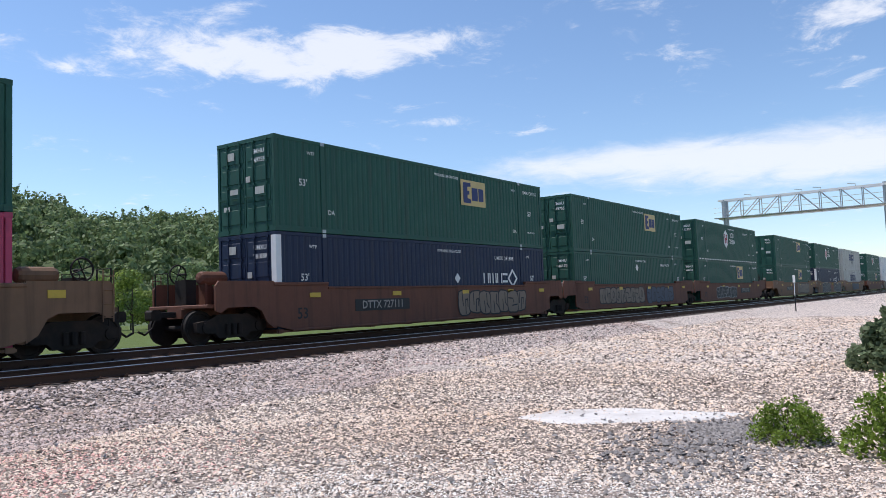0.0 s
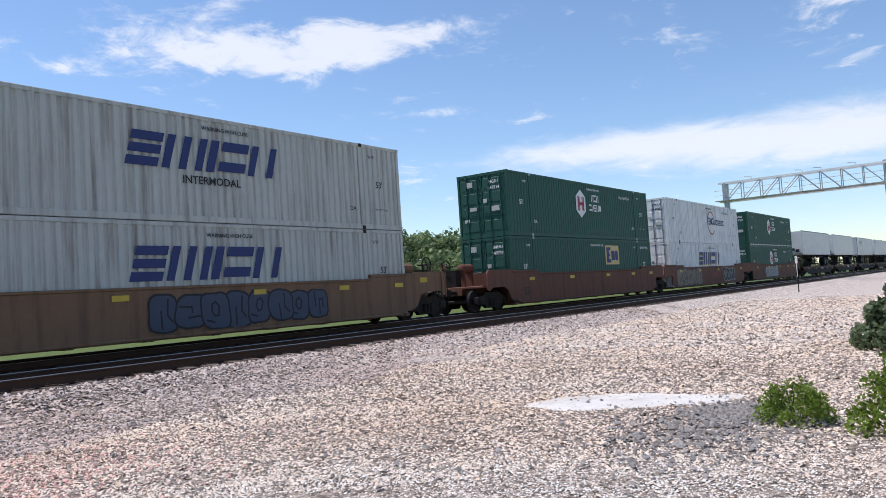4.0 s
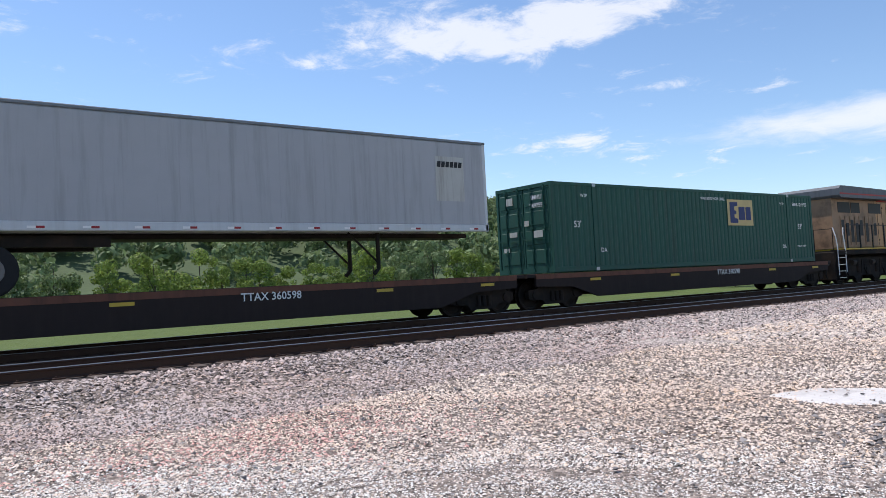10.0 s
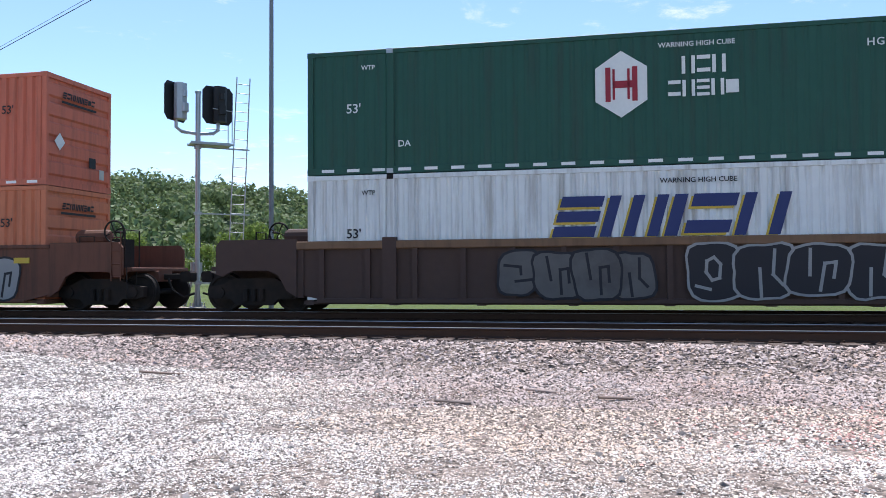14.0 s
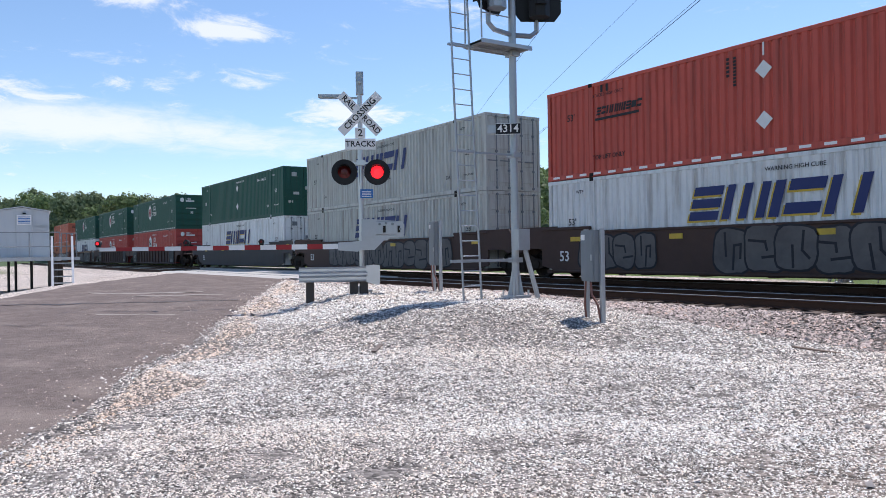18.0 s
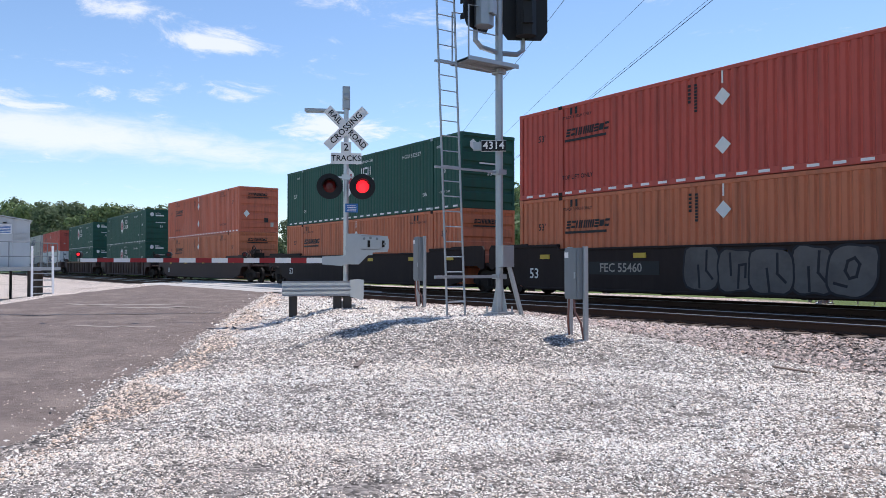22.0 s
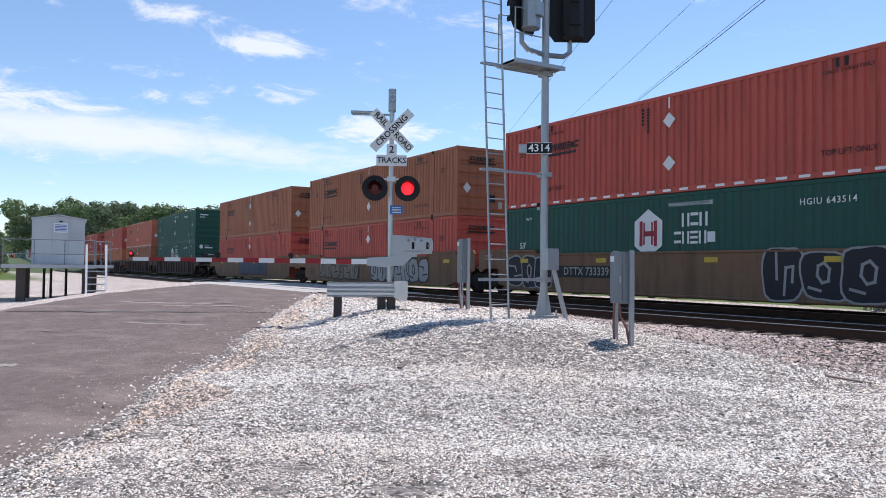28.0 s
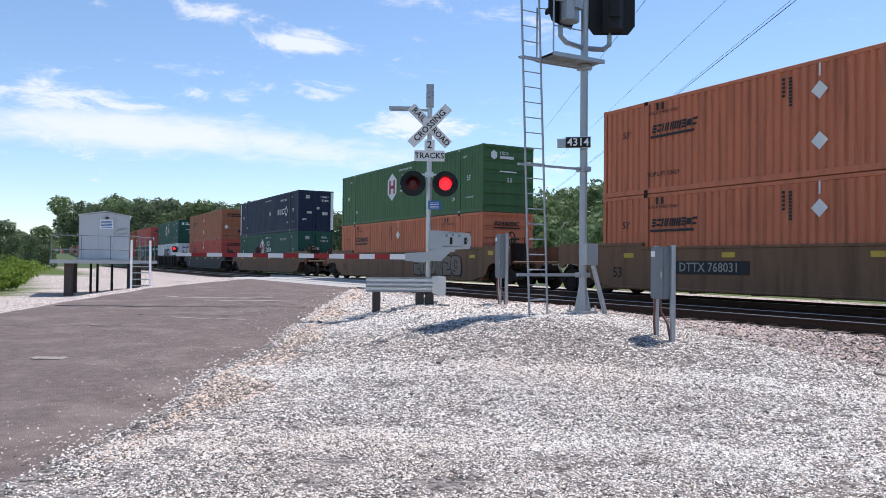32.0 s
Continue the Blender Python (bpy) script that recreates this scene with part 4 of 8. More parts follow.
    if tape:
        if "dash" not in STENCILS:
            STENCILS["dash"] = Shape().box(0, 0.3, -WIDE / 2 - 0.004, -WIDE / 2 + 0.004, 0.05, 0.12).mesh("reflective_dash")
        for k in range(26):
            part("reflective_dash", STENCILS["dash"], SIGN_WHITE, ob, at=pose(-LONG / 2 + 0.35 + k * 0.61, 0, 0))
            if turned:
                part("reflective_dash", STENCILS["dash"], SIGN_WHITE, ob, at=pose(-LONG / 2 + 0.35 + k * 0.61, WIDE, 0))
    return ob


def wheelset(parent, x, r=0.46):
    prof = [(0.08, -0.07), (r * 0.45, -0.06), (r * 0.8, -0.035), (r * 0.86, -0.07), (r, -0.066), (r, 0.05), (r + 0.028, 0.062), (r + 0.028, 0.075), (0.08, 0.075)]
    key = ("wheel", r)
    if key not in STENCILS:
        a = Shape().lathe(prof, (0, 0, 0), "y", 24).mesh("wheel")
        STENCILS[key] = a
    for y, t in ((-0.755, 0), (0.755, 180)):
        part("wheel", STENCILS[key], BOGIE, parent, at=pose(x, y, r, 0, 0, t))
    if "axle" not in STENCILS:
        STENCILS["axle"] = Shape().rod((0, -1.02, 0), (0, 1.02, 0), 0.08, 10).mesh("axle")
    part("axle", STENCILS["axle"], BOGIE, parent, at=pose(x, 0, r))


def truck(parent, x):
    """A three-piece freight truck: cast side frames, springs, bolster, two wheelsets."""
    if "truck" not in STENCILS:
        sh = Shape()
        for y0, y1 in ((-1.10, -0.93), (0.93, 1.10)):
            sh.slab([(-1.18, 0.36), (-0.98, 0.30), (-0.60, 0.30), (-0.46, 0.16), (0.46, 0.16), (0.60, 0.30), (0.98, 0.30), (1.18, 0.36), (1.18, 0.60), (0.80, 0.66), (0.52, 0.80), (-0.52, 0.80), (-0.80, 0.66), (-1.18, 0.60)], y0, y1)
            for a in (-0.2, 0.0, 0.2):
                sh.rod((a, (y0 + y1) / 2 - 0.11 * (1 if y0 < 0 else -1), 0.26), (a, (y0 + y1) / 2 - 0.11 * (1 if y0 < 0 else -1), 0.55), 0.075, 8)
            for a in (-0.89, 0.89):
                sh.lathe([(0.05, y0 - 0.05), (0.14, y0 - 0.04), (0.14, y1), (0.05, y1)], (a, 0, 0.46), "y", 12)
        sh.box(-0.2, 0.2, -1.0, 1.0, 0.5, 0.76, 0.04)
        STENCILS["truck"] = sh.mesh("truck_frame")
    fr = part("truck_frame", STENCILS["truck"], BOGIE, parent, "oily cast steel truck", at=pose(x, 0, 0))
    wheelset(fr, -0.89), wheelset(fr, 0.89)
    return fr


def coupler(parent, x, s):
    key = "coupler"
    if key not in STENCILS:
        STENCILS[key] = Shape().box(-0.55, 0.3, -0.07, 0.07, 0.76, 0.92, 0.02).box(0.2, 0.5, -0.14, 0.16, 0.70, 0.98, 0.05).pipe([(0.0, -0.35, 0.8), (0.12, -0.36, 0.5), (0.4, -0.3, 0.33), (0.65, -0.2, 0.42)], 0.03).mesh(key)
    part("coupler", STENCILS[key], BOGIE, parent, "knuckle coupler and air hose", at=pose(x, 0, 0, 0, 0, 0 if s > 0 else 180))


def graffiti(parent, x0, x1, z0, z1, y, seed, mat=None):
    """A row of fat overlapping sprayed bodies with outlines and inner strokes; no letters."""
    rnd = random.Random(seed)
    h = z1 - z0
    fill = mat or SILVER
    edge = SILVER if fill in (SPRAY_DARK, MARK_RED) else SPRAY_DARK
    n = max(2, round((x1 - x0) / (h * 0.80)))
    w = (x1 - x0) / n
    verts, faces, slots = [], [], []

    def sheet(pts, depth, slot):
        faces.append(tuple(range(len(verts), len(verts) + len(pts))))
        verts.extend((px, y - depth, min(max(pz, z0 - 0.05), z1 + 0.06)) for px, pz in pts)
        slots.append(slot)

    def stroke(pts, r, depth, slot):
        for i in range(len(pts) - 1):
            (ax, az), (bx, bz) = pts[i], pts[i + 1]
            l = math.hypot(bx - ax, bz - az) or 1.0
            ux, uz = (bx - ax) / l * r, (bz - az) / l * r
            sheet([(ax - ux - uz, az - uz + ux), (ax - ux + uz, az - uz - ux), (bx + ux + uz, bz + uz - ux), (bx + ux - uz, bz + uz + ux)], depth + 0.0002 * i, slot)

    for k in range(n):
        cx, cz = x0 + (k + 0.5) * w + rnd.uniform(-0.06, 0.06) * w, z0 + h * rnd.uniform(0.46, 0.54)
        rx, rz, lean = w * rnd.uniform(0.52, 0.62), h * rnd.uniform(0.44, 0.52), rnd.uniform(-0.12, 0.12)
        wob = [rnd.uniform(0.86, 1.06) for _ in range(24)]
        ring = []
        for i in range(24):
            t = 2 * math.pi * i / 24
            c, q = math.cos(t), math.sin(t)
            g = (abs(c) ** 4 + abs(q) ** 4) ** -0.25 * (0.5 * wob[i] + 0.25 * wob[i - 1] + 0.25 * wob[(i + 1) % 24])
            ring.append((c * g, q * g))
        d = 0.004 * (k % 3)
        for grow, slot, dd in ((0.055, 1, 0.0), (0.0, 0, 0.0015)):
            sheet([(cx + p * (rx + grow) + lean * q * rz, cz + q * (rz + grow)) for p, q in ring], d + dd, slot)
        r = h * 0.028
        style = rnd.randrange(4)
        at = lambda p, q: (cx + p * rx + lean * q * rz, cz + q * rz)
        if style == 0:
            paths = [[at(-0.1, -0.85), at(-0.15, 0.1)], [at(0.35, 0.75), at(0.3, -0.1), at(0.62, -0.45)]]
        elif style == 1:
            paths = [[at(0.3 * math.cos(v), 0.1 + 0.42 * math.sin(v)) for v in (0.4, 1.4, 2.4, 3.4, 4.4, 5.4, 6.7)], [at(-0.7, -0.5), at(-0.2, -0.62)]]
        elif style == 2:
            paths = [[at(-0.75, 0.35), at(0.05, 0.28), at(0.12, -0.05)], [at(0.75, -0.30), at(-0.1, -0.38)]]
        else:
            paths = [[at(-0.35, 0.8), at(-0.28, -0.2)], [at(0.1, -0.8), at(0.15, 0.25), at(0.5, 0.3), at(0.48, -0.3)]]
        for p in paths:
            stroke(p, r, d + 0.003, 1)
    me = bpy.data.meshes.new("graffiti")
    me.from_pydata(verts, [], faces)
    me.materials.append(fill)
    me.materials.append(edge)
    for f, slot in zip(me.polygons, slots):
        f.material_index = slot
    part("graffiti", me, fill, parent, "sprayed graffiti shapes with dark and silver outlines")


WELL_MESHES = {}


def well_meshes(kind, colour):
    key = (kind, colour)
    if key in WELL_MESHES:
        return WELL_MESHES[key]
    mat = WELL[colour]
    y0 = -1.42
    side, chord = Shape(), Shape()
    if kind == "smooth":
        side.slab([(-8.3, 0.42), (-7.5, 0.24), (7.5, 0.24), (8.3, 0.42), (8.3, 1.62), (6.15, 1.62), (6.05, 1.50), (-6.05, 1.50), (-6.15, 1.62), (-8.3, 1.62)], y0, y0 + 0.05)
        side.box(-6.1, 6.1, y0 - 0.03, y0 + 0.09, 1.44, 1.52, 0.02).box(-7.6, 7.6, y0 - 0.02, y0 + 0.10, 0.22, 0.30, 0.02)
        for s in (-1, 1):
            side.box(min(s * 6.1, s * 8.3), max(s * 6.1, s * 8.3), y0 - 0.03, y0 + 0.10, 1.56, 1.66, 0.02)
    else:
        side.slab([(-8.3, 0.42), (-7.5, 0.26), (7.5, 0.26), (8.3, 0.42), (8.3, 1.55), (-8.3, 1.55)], y0 + 0.10, y0 + 0.14)
        chord.box(-8.3, 8.3, y0 - 0.004, y0 + 0.16, 1.46, 1.645, 0.02)
        side.box(-7.8, 7.8, y0 + 0.01, y0 + 0.16, 0.22, 0.34, 0.02)
        for k in range(15):
            x = -7.7 + k * 1.1
            side.box(x - 0.06, x + 0.06, y0 + 0.015, y0 + 0.11, 0.30, 1.47)
        for s in (-1, 1):
            side.box(s * 6.08 - 0.16, s * 6.08 + 0.16, y0 - 0.02, y0 + 0.12, 0.30, 1.72)
    end = Shape()  # the sloped end over the truck, drawn for the +x end
    for a, b in ((-1.42, -1.36), (1.36, 1.42)):
        end.slab([(8.3, 0.36), (8.55, 0.52), (8.75, 0.86), (9.0, 0.98), (9.9, 0.98), (10.15, 0.84), (10.32, 0.90), (10.32, 1.56), (10.2, 1.70), (8.3, 1.70)], a, b)
    end.box(8.15, 10.5, -1.3, 1.3, 0.98, 1.08, 0.02).box(8.15, 8.3, -1.36, 1.36, 0.35, 1.66)
    end.box(8.3, 10.6, -0.32, 0.32, 0.72, 1.0, 0.03)
    floor = Shape().box(-8.15, 8.15, -1.34, 1.34, 0.2, 0.27)
    for k in range(9):
        floor.box(-8 + k * 2 - 0.1, -8 + k * 2 + 0.1, -1.36, 1.36, 0.18, 0.30)
    rail = Shape().pipe([(10.3, -1.3, 1.06), (10.3, -1.3, 2.0), (10.3, -0.7, 2.0), (10.3, -0.7, 1.06)], 0.02)
    grab = Shape().pipe([(9.5, -1.36, 1.34), (9.5, -1.36, 1.85), (9.1, -1.36, 1.85), (9.1, -1.36, 1.5)], 0.016)
    box = Shape().box(9.6, 9.95, -0.9, -0.35, 1.08, 1.8, 0.03)
    wheel = Shape().rod((9.78, -0.95, 1.98), (9.78, -0.6, 1.98), 0.03, 8)
    wheel.pipe([(9.78 + 0.27 * math.cos(0.2618 * k), -0.97, 1.98 + 0.27 * math.sin(0.2618 * k)) for k in range(25)], 0.025)
    for k in range(4):
        wheel.rod((9.78, -0.97, 1.98), (9.78 + 0.27 * math.cos(1.571 * k + 0.4), -0.97, 1.98 + 0.27 * math.sin(1.571 * k + 0.4)), 0.016, 5)
    tank = Shape().lathe([(0.05, 0.0), (0.16, 0.03), (0.20, 0.10), (0.20, 0.86), (0.16, 0.93), (0.05, 0.96)], (8.45, -0.55, 1.86), "x", 12)
    for x in (8.6, 9.2):
        tank.box(x, x + 0.08, -0.7, -0.4, 1.06, 1.72)
    ladder = Shape()
    for x in (10.02, 10.28):
        ladder.rod((x, -1.44, 0.75), (x, -1.44, 1.95), 0.016, 5)
    for k in range(4):
        ladder.rod((10.02, -1.44, 0.85 + k * 0.32), (10.28, -1.44, 0.85 + k * 0.32), 0.014, 5)
    step = Shape().pipe([(10.42, -1.4, 1.1), (10.42, -1.4, 0.35), (10.42, -1.0, 0.35), (10.42, -1.0, 1.1)], 0.016)
    made = dict(side_sill=side.mesh("side_sill"), end_platform=end.mesh("end_platform"), floor=floor.mesh("floor"), end_rail=rail.mesh("end_rail"), grab_iron=grab.mesh("grab_iron"), brake_box=box.mesh("brake_box"), brake_wheel=wheel.mesh("brake_wheel"), stirrup_step=step.mesh("stirrup_step"), air_reservoir=tank.mesh("air_reservoir"), ladder=ladder.mesh("ladder"))
    if chord.v:
        made["top_chord"] = chord.mesh("top_chord")
        made["top_chord"].materials.append(WELL["tan"] if colour == "dark" else mat)
    for k, me in made.items():
        if k != "top_chord":
            me.materials.append(mat if k in ("air_reservoir", "ladder", "side_sill", "end_platform", "floor") else BOGIE)
    WELL_MESHES[key] = made
    return made


def well_car(kind, colour, left, right, number="", tags=(), seed=0):
    """One well of a double-stack car. left, right: 'own' truck and coupler, 'shared' truck, or 'none' (the next well carries it)."""
    word = {"rust": "rust-brown", "dark": "dark grimy brown", "black": "black", "tan": "dusty tan", "grey": "dusty grey"}[colour]
    ob = thing("well_car", f"{word} {'ribbed' if kind == 'ribbed' else 'smooth-sided'} double-stack well car on the far track", "freight car", "train's freight cars")
    ms = well_meshes(kind, colour)
    for t in (0, 180):
        part("side_sill", ms["side_sill"], WELL[colour], ob, at=pose(0, 0, 0, 0, 0, t))
        if "top_chord" in ms:
            part("top_chord", ms["top_chord"], WELL[colour], ob, "lighter rubbed top chord", at=pose(0, 0, 0, 0, 0, t))
    part("floor", ms["floor"], WELL[colour], ob)
    for s, end in ((1, right), (-1, left)):
        part("end_platform", ms["end_platform"], WELL[colour], ob, at=pose(0 if end == "own" else -s * 0.72, 0, 0, 0, 0, 0 if s > 0 else 180))
        if end == "own":
            truck(ob, s * 9.5), coupler(ob, s * 10.9, s)
            for k in ("end_rail", "grab_iron", "brake_box", "brake_wheel", "stirrup_step", "air_reservoir", "ladder"):
                part(k, ms[k], BOGIE, ob, at=pose(0, 0, 0, 0, 0, 0 if s > 0 else 180))
        elif end == "shared":
            truck(ob, s * 9.74)
    y = -1.42 - (0.012 if kind == "smooth" else 0.012)
    if number:
        at = 3.4 if number.endswith("!") else -3.5
        number = number.rstrip("!")
        plate = Shape().box(at - 1.4, at + 1.4, y - 0.002, y + 0.004, 0.72, 1.10)
        if kind == "smooth":
            part("number_plate", plate, MARK_DARK, ob, "black patch behind the lettering")
            part("lettering", lettering(number, 0.36, FLAG[1]), FLAG[1], ob, "worn white reporting mark", at=pose(at, y - 0.008, 0.91))
    if kind == "smooth":
        for x in (-6.9, -3.0, 1.2, 4.6, 7.3):
            part("reflector", Shape().box(x, x + 0.44, y - 0.020, y + 0.004, 1.20, 1.34), MARK_YELLOW, ob, "yellow reflective patch")
        part("stencil", lettering("53", 0.46, MARK_DARK if colour in ("rust", "tan") else MARK), MARK, ob, at=pose(-7.2, y - 0.006, 0.72))
    if seed in (6, 9):
        part("company_mark", marks(0.15, 0.62, "bim", 0.42, 0.52, y - 0.008, 0.0, 0.12, 0.3), FLAG[0], ob, "dull red bars of a company mark")
    if colour == "tan" or seed == 15:
        part("lettering", lettering("125T", 0.26, FLAG[1]), FLAG[1], ob, at=pose(-8.95, -1.436, 1.40))
        part("reflector", Shape().box(8.75, 9.15, -1.436, -1.421, 1.32, 1.50), MARK_YELLOW, ob, "yellow reflective patch")
    if seed in (12, 13, 14):
        for s, words in ((1, (("48", 6.62, 1.28, 0.17), ("53", 7.5, 1.28, 0.17))), (-1, (("53", -7.5, 1.28, 0.17), ("48", -6.62, 1.28, 0.17), ("125T", -7.06, 0.86, 0.42)))):
            if s < 0 and seed == 12:
                continue
            board = part("stencil_panel", Shape().box(s * 7.06 - 0.68, s * 7.06 + 0.68, y - 0.004, y + 0.1, 0.34, 1.44, 0.01), SPRAY_DARK, ob, "black painted panel with white stencils")
            for text, at, z, size in words:
                part("lettering", lettering(text, size, FLAG[1]), FLAG[1], board, at=pose(at, y - 0.008, z))
            bars = Shape()
            for k in range(4):
                bars.box(s * 7.06 - 0.42, s * 7.06 + 0.4 - 0.1 * (k % 2), y - 0.007, y - 0.004, 0.42 + k * 0.065, 0.445 + k * 0.065)
            part("stencil_bar", bars, FLAG[1], board)
            for at in (6.62, 7.5):
                part("pad_mark", Shape().box(s * at - 0.035, s * at + 0.035, -1.428, -1.415, 1.47, 1.68), MARK, ob, "short white upright mark")
    for k, (a, b, lo, hi, c) in enumerate(tags):
        graffiti(ob, a, b, lo, hi, y - 0.012, seed * 7 + k, mat=c)
    return ob


def flat_car(with_container):
    """A low, long intermodal flat car with deep centre sill."""
    ob = thing("flat_car", "black low intermodal flat car on the far track", "freight car", "train's freight cars")
    sh = Shape()
    for a, b in ((-1.38, -1.30), (1.30, 1.38)):
        sh.slab([(-9.0, 0.72), (-7.4, 0.66), (-6.2, 0.30), (6.2, 0.30), (7.4, 0.66), (9.0, 0.72), (9.0, 1.06), (-9.0, 1.06)], a, b)
    part("side_sill", sh, WELL["black"], ob)
    part("deck", Shape().box(-9.35, 9.35, -1.36, 1.36, 0.98, 1.10, 0.02).box(-9.3, 9.3, -0.35, 0.35, 0.55, 0.98), WELL["black"], ob)
    stand = Shape()
    for x in (7.0,):
        for y in (-0.5, 0.5):
            stand.pipe([(x - 0.9, y, 1.1), (x, y, 2.0), (x + 0.3, y, 1.1)], 0.055)
        stand.box(x - 0.25, x + 0.25, -0.6, 0.6, 1.96, 2.08, 0.03)
    if not with_container:
        part("hitch", stand, BOGIE, ob, "folding trailer hitch", at=pose(0, 0, 0, 0, 0, 180))
    for s in (-1, 1):
        truck(ob, s * 7.9)
        coupler(ob, s * 9.3, s)
    y = -1.392
    rail = Shape().box(-9.0, 9.0, y - 0.0, y + 0.03, 0.94, 1.09)
    part("edge_rail", rail, WELL["rust"], ob, "rusty deck edge")
    part("lettering", lettering("TTAX 360598", 0.26, MARK), MARK, ob, "white reporting mark", at=pose(1.2, y - 0.012, 0.86))
    patch = Shape()
    for x in (-6.6, -2.4, 4.1, 7.6):
        patch.box(x, x + 0.5, y - 0.008, y, 0.82, 0.90)
    part("reflector", patch, MARK_YELLOW, ob, "yellow reflective patches")
    return ob


def trailer(mat, mark, word, flip):
    """A 53-foot road trailer: box, rails, doors, tandem axle, landing legs. Its nose is at -x unless flipped."""
    ob = thing("road_trailer", f"{word} road trailer riding on a flat car", "trailer", "train's trailers")
    z0, z1, w2, l2 = 1.30, 3.90, 1.29, 8.08
    body = Shape().box(-l2, l2, -w2, w2, z0 + 0.16, z1 - 0.06, 0.05)
    part("box", body, mat, ob)
    ribs = Shape()
    if mark in ("plates", "premier"):
        for k in range(13):
            x = -l2 + 0.5 + k * 1.2
            ribs.box(x, x + 0.05, -w2 - 0.006, w2 + 0.006, z0 + 0.2, z1 - 0.1)
    else:
        for k in range(13):
            x = -l2 + 0.5 + k * 1.2
            ribs.box(x, x + 0.006, -w2 - 0.004, w2 + 0.004, z0 + 0.2, z1 - 0.1)
    part("panel_seam", ribs, TRAILER_GREY if mark in ("plates", "premier") else mat, ob)
    rails = Shape()
    for s in (-1, 1):
        a, b = sorted((s * (w2 + 0.015), s * (w2 - 0.08)))
        rails.box(-l2 - 0.01, l2 + 0.01, a, b, z0, z0 + 0.2, 0.02)
        part("top_rail", Shape().box(-l2 - 0.01, l2 + 0.01, a, b, z1 - 0.085, z1, 0.02), GREYBOX, ob, "dull grey top rail")
        for x in (-l2, l2 - 0.1):
            rails.box(x - 0.01, x + 0.11, a, b, z0, z1, 0.02)
    part("edge_rail", rails, TRAILER, ob, "white bottom rail and corner posts")
    for k in range(16):
        x = -l2 + 0.4 + k * 1.02
        for s in (-1, 1):
            a, b = sorted((s * (w2 + 0.012), s * (w2 + 0.024)))
            part("reflective_dash", Shape().box(x, x + 0.16, a, b, z0 + 0.05, z0 + 0.1), STRIPE_RED, ob, "red reflective dash")
            part("reflective_dash", Shape().box(x + 0.16, x + 0.32, a, b, z0 + 0.05, z0 + 0.1), SIGN_WHITE, ob)
    doors = Shape().box(l2 - 0.01, l2 + 0.03, -w2 + 0.06, -0.01, z0 + 0.08, z1 - 0.1, 0.01)
    for s in (0, 1):
        d = part("door", doors, mat, ob, at=pose(0, s * (w2 - 0.05), 0))
        for y in (-0.30, -0.62):
            part("lock_rod", Shape().rod((l2 + 0.05, y, z0 + 0.02), (l2 + 0.05, y, z1 - 0.08), 0.018, 6).box(l2 + 0.03, l2 + 0.07, y - 0.03, y + 0.2, z0 + 0.62, z0 + 0.66), STEEL, d, "steel lock rod")
        for z in (z0 + 0.25, z0 + 0.95, z0 + 1.65, z1 - 0.3):
            y = -w2 + 0.02 if s == 0 else w2 - 0.14 - (w2 - 0.05)
            part("hinge", Shape().box(l2 + 0.02, l2 + 0.05, y, y + 0.12, z - 0.03, z + 0.03), STEEL, d)
    frame = Shape().box(l2 + 0.0, l2 + 0.06, -w2 - 0.01, w2 + 0.01, z1 - 0.11, z1 + 0.005, 0.01).box(l2 + 0.0, l2 + 0.08, -w2, w2, z0 - 0.10, z0 + 0.08, 0.01)
    for y in (-w2 - 0.01, w2 - 0.05):
        frame.box(l2 + 0.0, l2 + 0.06, y, y + 0.06, z0, z1 - 0.1)
    part("door_frame", frame, GREYBOX, ob, "dull steel frame round the doors")
    part("bumper", Shape().box(l2 - 0.05, l2 + 0.03, -1.1, 1.1, 0.32, 0.42, 0.01).box(l2 - 0.04, l2, -0.65, -0.57, 0.4, z0).box(l2 - 0.04, l2, 0.57, 0.65, 0.4, z0), BOGIE, ob, "rear bumper bar")
    for x0, y0, y1, zz0, zz1 in ((0.1, -0.5, 0.5, z0 + 0.5, z0 + 0.75), (0.08, -0.95, -0.6, z0 + 0.3, z0 + 0.62), (0.06, -0.2, 0.2, z1 - 0.55, z1 - 0.35)):
        part("nose_fitting", Shape().box(-l2 - x0, -l2, y0, y1, zz0, zz1, 0.03), BLACK, ob, "dark coupling box on the nose")
    under = Shape().box(-l2 + 0.2, l2 - 0.2, -0.5, 0.5, z0 - 0.12, z0, 0.02)
    for y in (-0.75, 0.75):
        under.pipe([(-4.6, y, z0), (-4.6, y, 0.35), (-4.45, y, 0.2)], 0.06).pipe([(-4.6, y, 0.5), (-3.7, y, z0)], 0.03)
        under.box(2.2, 7.2, y - 0.12, y + 0.12, z0 - 0.3, z0 - 0.08)
    part("landing_gear", under, BOGIE, ob, "landing legs and slider frame")
    tyre = Shape().lathe([(0.28, -0.14), (0.48, -0.14), (0.52, -0.10), (0.52, 0.10), (0.48, 0.14), (0.28, 0.14)], (0, 0, 0), "y", 20)
    rim = Shape().lathe([(0.05, -0.19), (0.09, -0.185), (0.10, -0.155), (0.18, -0.145), (0.24, -0.165), (0.26, -0.162), (0.265, -0.13), (0.05, -0.13)], (0, 0, 0), "y", 16)
    if "tyre" not in STENCILS:
        STENCILS["tyre"], STENCILS["rim"] = tyre.mesh("tyre"), rim.mesh("rim")
    slid = 1.15 if mark == "premier" else 0.0
